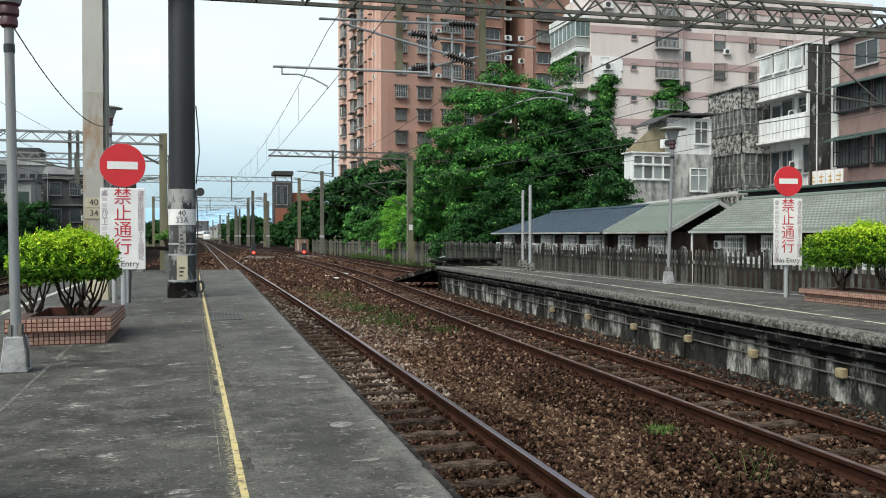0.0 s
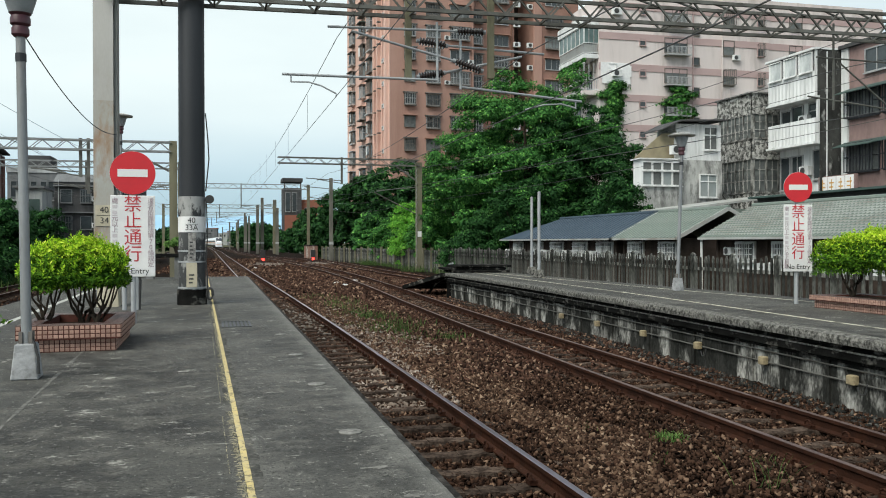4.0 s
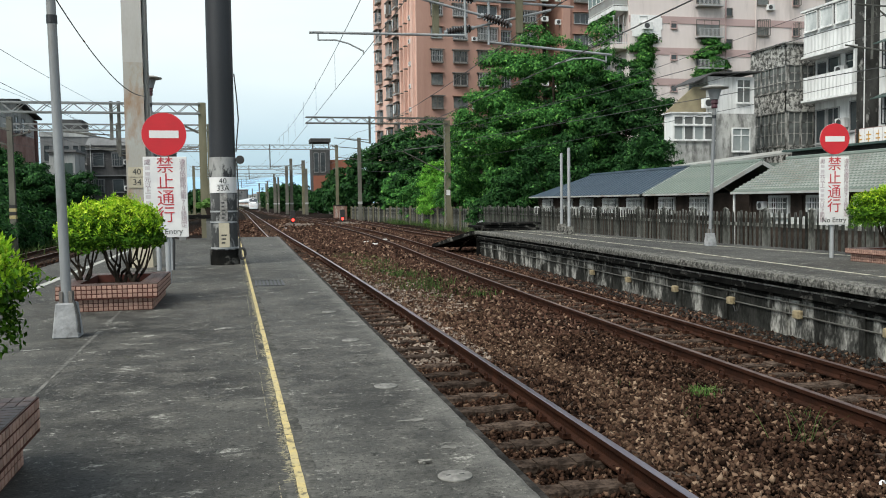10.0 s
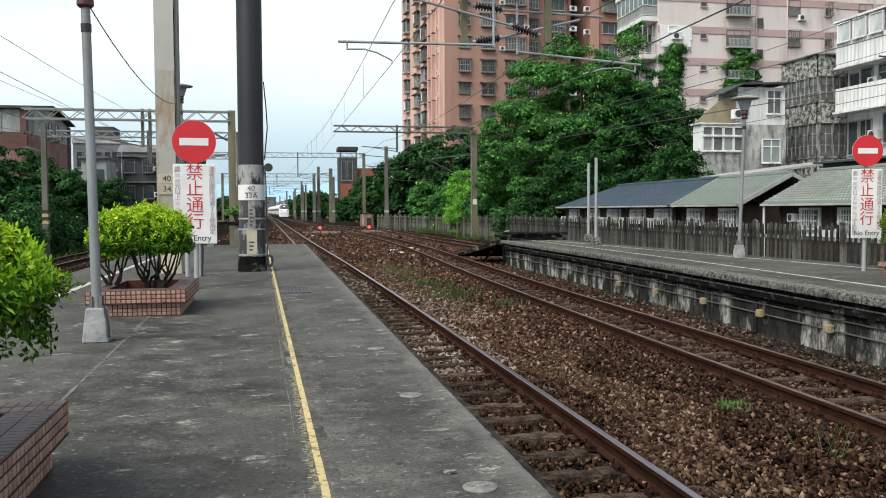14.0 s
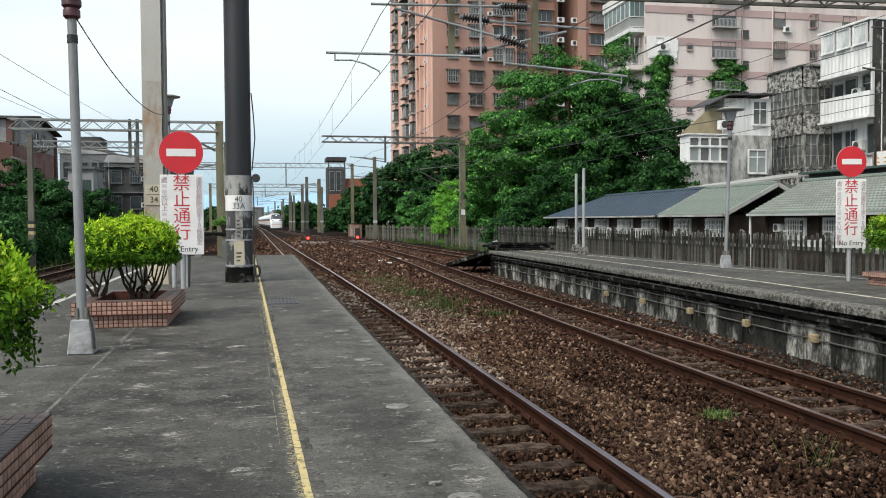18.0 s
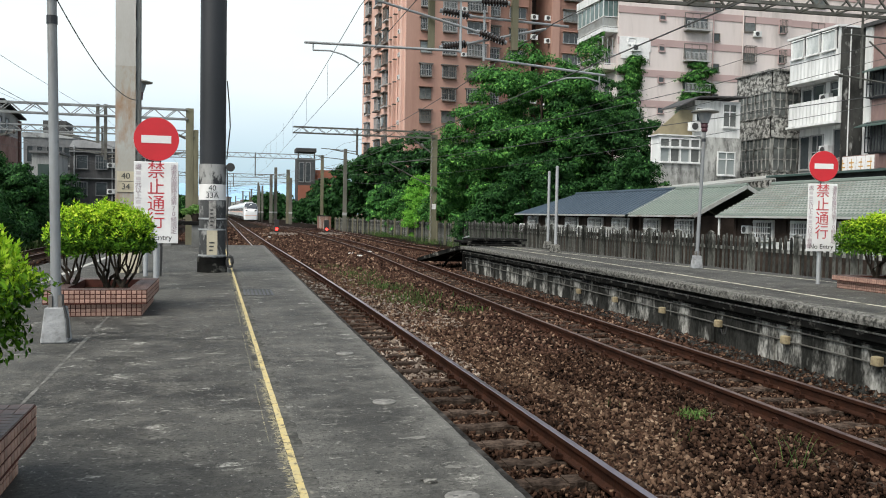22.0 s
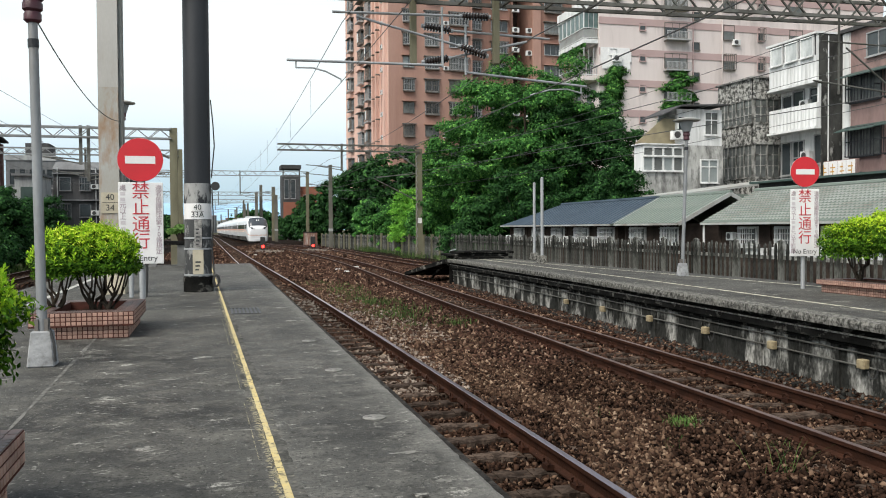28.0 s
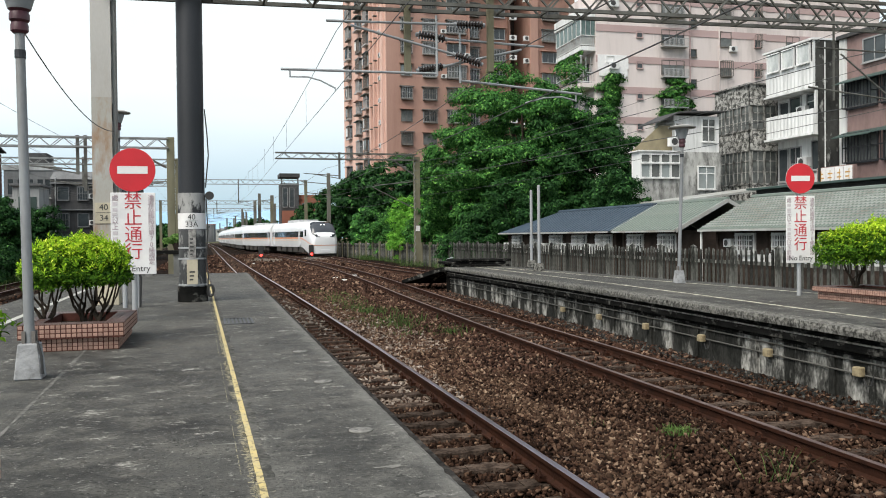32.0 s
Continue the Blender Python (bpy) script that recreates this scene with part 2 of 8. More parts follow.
def island_mat(name, c1, c2, rough=0.6, trans=0.0, c3=None):
    """Each loose piece of a mesh takes its own mix of colours."""
    m = bpy.data.materials.new(name)
    m.use_nodes = True
    n, l = m.node_tree.nodes, m.node_tree.links
    b = n["Principled BSDF"]
    b.inputs["Roughness"].default_value, b.inputs["Specular IOR Level"].default_value = rough, 0.05
    geo, ramp = n.new("ShaderNodeNewGeometry"), n.new("ShaderNodeValToRGB")
    ramp.color_ramp.elements[0].color, ramp.color_ramp.elements[1].color = (*c1, 1), (*c2, 1)
    if c3:
        e = ramp.color_ramp.elements.new(0.85)
        e.color = (*c2, 1)
        ramp.color_ramp.elements[2].color = (*c3, 1)
    l.new(geo.outputs["Random Per Island"], ramp.inputs[0])
    l.new(ramp.outputs[0], b.inputs["Base Color"])
    if trans:
        tr, mx = n.new("ShaderNodeBsdfTranslucent"), n.new("ShaderNodeMixShader")
        mx.inputs[0].default_value = trans
        l.new(ramp.outputs[0], tr.inputs[0])
        l.new(b.outputs[0], mx.inputs[1])
        l.new(tr.outputs[0], mx.inputs[2])
        l.new(mx.outputs[0], n["Material Output"].inputs[0])
    return m


def glow(name, c, strength):
    m = bpy.data.materials.new(name)
    m.use_nodes = True
    b = m.node_tree.nodes["Principled BSDF"]
    b.inputs["Base Color"].default_value = (*c, 1)
    b.inputs["Emission Color"].default_value, b.inputs["Emission Strength"].default_value = (*c, 1), strength
    return m


def paving_mat(name="worn_paving", dark=(0.03, 0.029, 0.0265), mid=(0.084, 0.0815, 0.073), pale=(0.165, 0.16, 0.142), edge=0.0):
    """Old trowelled concrete: damp patches, dry pale smears, small chips and grit, and a bleached worn edge."""
    m = bpy.data.materials.new(name)
    m.use_nodes = True
    n, l = m.node_tree.nodes, m.node_tree.links
    b = n["Principled BSDF"]
    b.inputs["Specular IOR Level"].default_value = 0.2
    co = n.new("ShaderNodeTexCoord")

    def tex(scale, detail, stretch, lo, hi, rough=0.6):
        mp, t, r = n.new("ShaderNodeMapping"), n.new("ShaderNodeTexNoise"), n.new("ShaderNodeMapRange")
        mp.inputs["Scale"].default_value = stretch
        t.inputs["Scale"].default_value, t.inputs["Detail"].default_value, t.inputs["Roughness"].default_value = scale, detail, rough
        r.inputs[1].default_value, r.inputs[2].default_value = lo, hi
        l.new(co.outputs["Object"], mp.inputs[0])
        l.new(mp.outputs[0], t.inputs["Vector"])
        l.new(t.outputs[0], r.inputs[0])
        return r.outputs[0], t.outputs[0]

    def over(under, colour, fac):
        x = n.new("ShaderNodeMix")
        x.data_type = "RGBA"
        x.inputs[7].default_value = (*colour, 1)
        l.new(fac, x.inputs[0])
        if isinstance(under, tuple):
            x.inputs[6].default_value = (*under, 1)
        else:
            l.new(under, x.inputs[6])
        return x.outputs[2]

    def scaled(fac, k):
        x = n.new("ShaderNodeMath")
        x.operation = "MULTIPLY"
        x.inputs[1].default_value = k
        l.new(fac, x.inputs[0])
        return x.outputs[0]

    c = over(dark, mid, tex(0.55, 7, (1, 0.7, 1), 0.38, 0.62, 0.65)[0])
    c = over(c, tuple(v * 0.62 for v in dark), scaled(tex(1.5, 9, (1, 0.8, 1), 0.5, 0.6, 0.7)[0], 0.6))
    smear, _ = tex(3.2, 11, (0.8, 1.0, 1), 0.47, 0.6, 0.78)
    c = over(c, pale, scaled(smear, 0.55))
    c = over(c, (0.4, 0.388, 0.348), scaled(tex(3.6, 12, (0.75, 1.1, 1), 0.575, 0.625, 0.82)[0], 0.9))
    c = over(c, (0.3, 0.29, 0.265), scaled(tex(9.0, 10, (0.7, 1.2, 1), 0.6, 0.65, 0.8)[0], 0.8))
    c = over(c, (0.018, 0.018, 0.016), scaled(tex(13, 8, (1, 1, 1), 0.55, 0.65, 0.75)[0], 0.85))
    c = over(c, (0.23, 0.222, 0.196), scaled(tex(22, 9, (0.6, 1.3, 1), 0.58, 0.64, 0.8)[0], 0.75))
    grit, raw = tex(48, 5, (1, 1, 1), 0.52, 0.62, 0.7)
    c = over(c, (0.026, 0.026, 0.025), scaled(grit, 0.8))
    c = over(c, (0.3, 0.29, 0.262), scaled(tex(30, 4, (1, 1, 1), 0.615, 0.665, 0.7)[0], 0.8))
    if edge:
        sx, ad, mr = n.new("ShaderNodeSeparateXYZ"), n.new("ShaderNodeMath"), n.new("ShaderNodeMapRange")
        l.new(co.outputs["Object"], sx.inputs[0])
        ad.operation = "MULTIPLY_ADD"
        ad.inputs[1].default_value = 0.45
        l.new(tex(3.5, 9, (1, 0.6, 1), 0.0, 1.0, 0.7)[1], ad.inputs[0])
        l.new(sx.outputs[0], ad.inputs[2])
        mr.inputs[1].default_value, mr.inputs[2].default_value = edge + 0.1, edge + 0.32
        mr.inputs[4].default_value = 0.45
        l.new(ad.outputs[0], mr.inputs[0])
        c = over(c, (0.27, 0.262, 0.24), mr.outputs[0])
        c = over(c, (0.05, 0.05, 0.047), scaled(tex(9, 9, (1, 1, 1), 0.54, 0.66, 0.75)[0], 0.75))
    l.new(c, b.inputs["Base Color"])
    rr = n.new("ShaderNodeMapRange")
    rr.inputs[3].default_value, rr.inputs[4].default_value = 0.66, 0.92
    l.new(smear, rr.inputs[0])
    l.new(rr.outputs[0], b.inputs["Roughness"])
    bp = n.new("ShaderNodeBump")
    bp.inputs["Strength"].default_value, bp.inputs["Distance"].default_value = 0.7, 0.012
    l.new(raw, bp.inputs["Height"])
    l.new(bp.outputs[0], b.inputs["Normal"])
    return m


M = {}
M["paving"] = paving_mat()
M["paving_edge"] = paving_mat("worn_edge_paving", (0.038, 0.037, 0.034), (0.1, 0.0975, 0.088), (0.185, 0.18, 0.163), 1.02)
M["coping"] = mat("pale_coping", (0.2, 0.2, 0.195), (0.13, 0.13, 0.125), 2.5, 0.85, bump=0.4, bscale=60)
M["concrete"] = mat("stained_concrete", (0.46, 0.45, 0.415), (0.085, 0.084, 0.077), 4.0, 0.9, bump=0.5, bscale=22, fine=0.8, stain=(0.014, 0.0145, 0.013), stain_scale=1.5, stain_amount=0.94, stretch=(1.1, 1.1, 0.5), stain_range=(0.41, 0.515))
# Near black: grime, and the shade under the coping, in one colour.
M["dark_concrete"] = mat("blackened_shaded_concrete", (0.005, 0.005, 0.0048), (0.016, 0.016, 0.015), 2.0, 0.9, bump=0.5, bscale=30, stain=(0.26, 0.25, 0.225), stain_scale=3.2, stain_amount=0.6, stretch=(1, 1, 1.6), stain_range=(0.54, 0.68))
M["lichen"] = mat("lichened_coping", (0.25, 0.243, 0.22), (0.06, 0.059, 0.054), 14.0, 0.95, bump=1.0, bscale=34, fine=1.0, stain=(0.014, 0.014, 0.013), stain_scale=6.0, stain_amount=0.85)
# Bed is near black to paint the shade in gaps between stones.
M["ballast"] = mat("ballast_bed", (0.004, 0.0025, 0.002), (0.02, 0.012, 0.008), 0.8, 0.95, bump=1.0, bscale=18, fine=0.9)
M["stone"] = island_mat("ballast_stone", (0.006, 0.0034, 0.0025), (0.086, 0.047, 0.033), 0.95, c3=(0.28, 0.19, 0.133))
M["rail_side"] = mat("rusty_rail", (0.05, 0.022, 0.014), (0.028, 0.014, 0.01), 5.0, 0.7, 0.2, bump=0.3)
M["rail_top"] = mat("polished_rail_head", (0.46, 0.42, 0.47), (0.26, 0.22, 0.24), 6.0, 0.36, 1.0, stretch=(1, 0.1, 1))
M["rail_dull"] = mat("dull_rail_head", (0.2, 0.14, 0.12), (0.12, 0.08, 0.07), 6.0, 0.5, 0.6)
M["sleeper"] = mat("weathered_sleeper", (0.1, 0.073, 0.057), (0.028, 0.02, 0.0155), 7.0, 0.95, bump=0.9, bscale=30, fine=0.6, per=0.35)
M["yellow"] = mat("worn_yellow_paint", (0.56, 0.45, 0.2), (0.46, 0.39, 0.225), 12.0, 0.8, bump=0.2, stain=(0.13, 0.12, 0.09), stain_scale=22.0, stain_amount=0.9, stain_range=(0.52, 0.62))
M["white_line"] = mat("worn_white_paint", (0.5, 0.5, 0.46), (0.35, 0.35, 0.32), 6.0, 0.8, stain=(0.15, 0.15, 0.14), stain_scale=7.0, stain_amount=0.7)
M["green_ground"] = mat("scrub_ground", (0.05, 0.06, 0.03), (0.1, 0.09, 0.06), 0.2, 0.95, bump=0.5, bscale=3)
M["galv"] = mat("galvanised_steel", (0.42, 0.43, 0.44), (0.33, 0.34, 0.35), 3.0, 0.55, 0.4, bump=0.1)
M["dark_steel"] = mat("dark_painted_steel", (0.014, 0.016, 0.02), (0.026, 0.028, 0.034), 1.5, 0.55, 0.0, bump=0.15, stretch=(1, 1, 0.3))
M["grey_steel"] = mat("grey_painted_steel", (0.27, 0.27, 0.25), (0.2, 0.2, 0.19), 2.0, 0.6, 0.2, stain=(0.22, 0.13, 0.07), stain_scale=1.2, stain_amount=0.7, stretch=(1, 1, 0.3))
M["truss"] = mat("weathered_truss_steel", (0.17, 0.17, 0.155), (0.1, 0.095, 0.085), 3.0, 0.65, 0.3)
M["truss_pale"] = mat("pale_truss_steel", (0.3, 0.31, 0.31), (0.22, 0.23, 0.23), 3.0, 0.65, 0.3)
M["wire"] = mat("wire_metal", (0.1, 0.1, 0.1), (0.07, 0.07, 0.07), 3.0, 0.6, 0.4)
M["olive_post"] = mat("olive_concrete_post", (0.2, 0.19, 0.13), (0.14, 0.13, 0.09), 2.0, 0.85, stretch=(1, 1, 0.3))
M["insulator"] = mat("brown_insulator", (0.025, 0.018, 0.016), (0.04, 0.03, 0.027), 5.0, 0.25)
M["red"] = mat("red_sign_paint", (0.6, 0.018, 0.03), (0.53, 0.018, 0.028), 4.0, 0.5)
M["white"] = mat("white_sign_paint", (0.78, 0.77, 0.76), (0.7, 0.69, 0.69), 5.0, 0.55)
M["ink_red"] = mat("red_lettering", (0.5, 0.03, 0.045), (0.42, 0.03, 0.04), 4.0, 0.6)
M["ink_black"] = mat("black_lettering", (0.03, 0.03, 0.03), (0.05, 0.05, 0.05), 4.0, 0.6)
M["ink_grey"] = mat("faded_lettering", (0.4, 0.3, 0.33), (0.32, 0.25, 0.28), 4.0, 0.6)
M["grout"] = mat("brown_grout", (0.11, 0.045, 0.036), (0.065, 0.032, 0.027), 8.0, 0.9)
M["tile"] = mat("pink_mosaic_tile", (0.42, 0.262, 0.205), (0.31, 0.185, 0.142), 9.0, 0.5, per=0.25)
M["soil"] = mat("dark_soil", (0.02, 0.015, 0.011), (0.04, 0.03, 0.022), 8.0, 0.95, bump=0.8)
M["bark"] = mat("grey_bark", (0.07, 0.055, 0.042), (0.03, 0.025, 0.02), 9.0, 0.9, bump=0.8, bscale=30, stretch=(1, 1, 0.3))
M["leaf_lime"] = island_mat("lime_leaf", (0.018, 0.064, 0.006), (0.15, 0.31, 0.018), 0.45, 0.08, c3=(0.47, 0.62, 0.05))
M["leaf_tree"] = island_mat("tree_leaf", (0.014, 0.056, 0.015), (0.068, 0.2, 0.043), 0.5, 0.05, c3=(0.19, 0.41, 0.085))
# Dark green leaf, with the trees' shaded side put into its colour.
M["leaf_dark_shaded"] = island_mat("dark_shaded_leaf", (0.007, 0.026, 0.009), (0.03, 0.088, 0.024), 0.55, 0.04, c3=(0.075, 0.19, 0.048))
M["leaf_bright"] = island_mat("bright_leaf", (0.07, 0.23, 0.03), (0.2, 0.48, 0.06), 0.55, 0.2, c3=(0.34, 0.6, 0.1))
M["weed"] = island_mat("weed_blade", (0.035, 0.07, 0.02), (0.095, 0.15, 0.045), 0.8, 0.2)
# Pale streaks paint light on the picket edges as well as weathering.
M["fence"] = mat("weathered_highlit_timber", (0.026, 0.027, 0.024), (0.145, 0.146, 0.132), 3.0, 0.95, bump=0.5, per=0.6, fine=0.5, bscale=14, stretch=(1, 1, 0.3), stain=(0.36, 0.36, 0.34), stain_scale=4.0, stain_amount=0.7, stain_range=(0.5, 0.62))
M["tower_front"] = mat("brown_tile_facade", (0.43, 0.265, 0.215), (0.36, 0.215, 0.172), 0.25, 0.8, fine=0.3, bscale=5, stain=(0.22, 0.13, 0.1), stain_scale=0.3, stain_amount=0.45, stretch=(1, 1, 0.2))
# Paler than the front: sunlight on this side is in the colour.
M["tower_side_lit"] = mat("sunlit_salmon_facade", (0.66, 0.45, 0.38), (0.56, 0.36, 0.3), 0.3, 0.8, fine=0.3, bscale=5, stain=(0.34, 0.2, 0.165), stain_scale=0.4, stain_amount=0.45, stretch=(1, 1, 0.2))
# Darker copy of the front tile, with the set-back shade painted in.
M["tower_front_shaded"] = mat("shaded_brown_tile_facade", (0.33, 0.195, 0.155), (0.26, 0.15, 0.118), 0.3, 0.8, fine=0.3, bscale=5, stain=(0.15, 0.088, 0.068), stain_scale=0.4, stain_amount=0.5, stretch=(1, 1, 0.2))
M["tower_dark"] = mat("dark_brown_tile_facade", (0.2, 0.11, 0.08), (0.16, 0.09, 0.065), 0.2, 0.8, fine=0.15, bscale=3, stretch=(1, 1, 0.25))
M["pink_wall"] = mat("pale_pink_tile_facade", (0.68, 0.605, 0.585), (0.6, 0.53, 0.51), 0.25, 0.8, fine=0.25, bscale=4, stain=(0.26, 0.225, 0.215), stain_scale=0.5, stain_amount=0.5, stretch=(1, 1, 0.15))
M["pink_band"] = mat("dusky_pink_band", (0.46, 0.34, 0.33), (0.4, 0.295, 0.285), 0.3, 0.8)
M["window_glass"] = mat("dark_window_glass", (0.03, 0.038, 0.042), (0.06, 0.07, 0.075), 0.8, 0.12)
M["window_pale"] = mat("pale_curtained_glass", (0.3, 0.33, 0.33), (0.2, 0.23, 0.23), 0.8, 0.2)
M["alu"] = mat("aluminium_frame", (0.42, 0.42, 0.42), (0.34, 0.34, 0.34), 3.0, 0.5, 0.3)
M["white_wall"] = mat("white_painted_wall", (0.74, 0.745, 0.74), (0.6, 0.605, 0.6), 1.2, 0.8, fine=0.4, bscale=7, stain=(0.2, 0.2, 0.19), stain_scale=1.4, stain_amount=0.6, stretch=(1.5, 1.5, 0.2), stain_range=(0.5, 0.72))
M["mould_wall"] = mat("mould_blackened_wall", (0.4, 0.394, 0.375), (0.23, 0.227, 0.212), 2.2, 0.9, bump=0.3, stain=(0.035, 0.035, 0.033), stain_scale=2.8, stain_amount=0.85, stain_range=(0.44, 0.58), stretch=(1, 1, 0.4))
M["maroon_wall"] = mat("maroon_tile_wall", (0.31, 0.215, 0.2), (0.24, 0.165, 0.155), 0.4, 0.8, fine=0.4, bscale=6, stain=(0.1, 0.075, 0.07), stain_scale=0.8, stain_amount=0.5, stretch=(1, 1, 0.4))
M["green_roof"] = mat("green_sheet_roof", (0.155, 0.19, 0.165), (0.11, 0.138, 0.118), 0.9, 0.6, stretch=(1, 1, 1), stain=(0.28, 0.3, 0.27), stain_scale=0.9, stain_amount=0.45)
M["blue_roof"] = mat("blue_grey_sheet_roof", (0.055, 0.078, 0.105), (0.04, 0.058, 0.08), 0.7, 0.6, spec=0.2)
M["awning"] = mat("dark_green_awning", (0.05, 0.085, 0.075), (0.035, 0.06, 0.055), 1.0, 0.6)
M["brick"] = mat("old_brown_brick", (0.06, 0.045, 0.037), (0.03, 0.024, 0.021), 2.0, 0.9, bump=0.4, bscale=14)
M["grey_build"] = mat("grey_render_facade", (0.085, 0.085, 0.087), (0.055, 0.055, 0.056), 0.5, 0.85, stretch=(1, 1, 0.3), fine=0.4, bscale=4)
M["orange_brick"] = mat("orange_brick_facade", (0.3, 0.125, 0.085), (0.24, 0.1, 0.07), 0.4, 0.85)
M["train_white"] = mat("white_train_paint", (0.78, 0.79, 0.8), (0.74, 0.75, 0.77), 0.6, 0.25)
M["train_orange"] = mat("orange_train_stripe", (0.66, 0.25, 0.1), (0.6, 0.22, 0.09), 0.6, 0.3)
M["train_glass"] = mat("black_train_glass", (0.018, 0.02, 0.024), (0.03, 0.032, 0.036), 1.0, 0.08)
M["train_under"] = mat("dark_underframe", (0.045, 0.043, 0.042), (0.075, 0.07, 0.065), 2.0, 0.8)
M["signal_black"] = mat("black_signal_paint", (0.02, 0.02, 0.02), (0.03, 0.03, 0.03), 3.0, 0.6)
M["beige"] = mat("beige_plastic_box", (0.36, 0.295, 0.18), (0.27, 0.22, 0.13), 14.0, 0.6, stain=(0.12, 0.085, 0.05), stain_scale=9.0, stain_amount=0.5)
M["signal_red"] = glow("red_signal_light", (1.0, 0.04, 0.03), 7.0)
M["head_light"] = glow("white_head_light", (1.0, 0.97, 0.9), 3.0)
# Haze over the distant ridge is mixed into this pale blue.
M["hill"] = mat("hazy_hill", (0.33, 0.5, 0.66), (0.28, 0.45, 0.6), 0.01, 1.0, spec=0.0)
M["pale_column"] = mat("pale_weathered_column", (0.47, 0.455, 0.43), (0.38, 0.365, 0.34), 0.9, 0.6, 0.15, stain=(0.3, 0.22, 0.14), stain_scale=0.9, stain_amount=0.5, stretch=(1, 1, 0.3))
M["cream"] = mat("cream_paint", (0.52, 0.47, 0.36), (0.42, 0.38, 0.29), 4.0, 0.7, stain=(0.3, 0.26, 0.2), stain_scale=3.0, stain_amount=0.5)
M["mould_pale"] = mat("patchy_mould_wall", (0.52, 0.51, 0.48), (0.28, 0.275, 0.26), 3.5, 0.9, bump=0.3, stain=(0.035, 0.035, 0.033), stain_scale=3.6, stain_amount=0.9, stain_range=(0.44, 0.56))
M["gold"] = mat("gold_lettering", (0.55, 0.3, 0.06), (0.45, 0.25, 0.05), 5.0, 0.5)
M["tan_sheet"] = mat("tan_sheet", (0.3, 0.26, 0.17), (0.22, 0.19, 0.13), 1.5, 0.7)
M["pale_roof"] = mat("pale_metal_sheet", (0.42, 0.43, 0.41), (0.3, 0.3, 0.28), 0.8, 0.6, 0.1, stain=(0.25, 0.2, 0.16), stain_scale=0.8, stain_amount=0.5)
M["cap_tile"] = mat("dark_glazed_tile", (0.1, 0.055, 0.047), (0.06, 0.036, 0.032), 9.0, 0.5, per=0.35)
M["galv_pale"] = mat("dull_metal_cap", (0.26, 0.253, 0.235), (0.15, 0.147, 0.137), 22.0, 0.7, 0.1, bump=0.3)
M["patch"] = mat("pale_mortar", (0.19, 0.185, 0.172), (0.11, 0.108, 0.1), 9.0, 0.9, stain=(0.06, 0.06, 0.057), stain_scale=7.0, stain_amount=0.7)
M["brick_flaked"] = mat("flaking_brick_wall", (0.22, 0.12, 0.09), (0.16, 0.1, 0.08), 2.0, 0.9, stain=(0.5, 0.48, 0.44), stain_scale=1.2, stain_amount=0.9, stretch=(1, 1, 0.5))
M["pale_gravel"] = island_mat("pale_gravel", (0.25, 0.22, 0.19), (0.42, 0.38, 0.34), 0.9)
M["weed_green"] = island_mat("grass_blade", (0.075, 0.17, 0.035), (0.2, 0.33, 0.1), 0.6, 0.35)
M["teal_glass"] = mat("teal_glazing", (0.1, 0.17, 0.16), (0.16, 0.25, 0.24), 0.9, 0.15)
M["yellow_ghost"] = mat("scraped_paint_bed", (0.05, 0.05, 0.046), (0.12, 0.117, 0.107), 4.0, 0.9, fine=0.8, bscale=40, stain=(0.3, 0.28, 0.22), stain_scale=18.0, stain_amount=0.6, stain_range=(0.58, 0.66))
M["grey_mid"] = mat("mid_grey_facade", (0.2, 0.205, 0.21), (0.14, 0.143, 0.146), 0.5, 0.85, stretch=(1, 1, 0.3), fine=0.4, bscale=4)
M["train_pane"] = mat("tinted_train_pane", (0.04, 0.045, 0.055), (0.07, 0.075, 0.085), 0.7, 0.06)
M["train_grey"] = mat("grey_train_paint", (0.4, 0.41, 0.42), (0.33, 0.34, 0.35), 1.0, 0.45)
M["stone_tan"] = island_mat("tan_stone", (0.02, 0.012, 0.008), (0.12, 0.074, 0.049), 0.95, c3=(0.3, 0.215, 0.15))
M["stone_grey"] = island_mat("pale_stone", (0.1, 0.078, 0.064), (0.26, 0.21, 0.17), 0.95, c3=(0.44, 0.38, 0.33))
M["grey_mast"] = mat("weathered_mast", (0.17, 0.165, 0.14), (0.11, 0.105, 0.09), 1.5, 0.85, stretch=(1, 1, 0.3))
M["maroon_paint"] = mat("dark_maroon_paint", (0.085, 0.022, 0.032), (0.06, 0.017, 0.025), 6.0, 0.45)
M["lantern_grey"] = mat("grey_lantern", (0.3, 0.31, 0.32), (0.22, 0.23, 0.24), 4.0, 0.4)
M["streaked_wall"] = mat("grey_streaked_wall", (0.5, 0.5, 0.48), (0.33, 0.33, 0.315), 2.0, 0.9, bump=0.2, stain=(0.08, 0.08, 0.077), stain_scale=2.6, stain_amount=0.8, stain_range=(0.46, 0.64), stretch=(1, 1, 0.4))
M["window_mid"] = mat("grey_screened_glass", (0.16, 0.17, 0.165), (0.06, 0.066, 0.066), 1.2, 0.25)
M["cage_brown"] = mat("weathered_cage_steel", (0.2, 0.185, 0.17), (0.12, 0.11, 0.1), 3.0, 0.7, 0.1)
M["hat_grey"] = mat("pale_lamp_hat", (0.42, 0.41, 0.38), (0.33, 0.32, 0.3), 3.0, 0.6)
# Bluish grey base colour holds the sky's reflection in the glass.
M["screen_glass"] = mat("sky_tinted_windscreen", (0.05, 0.056, 0.065), (0.08, 0.088, 0.1), 0.6, 0.06)
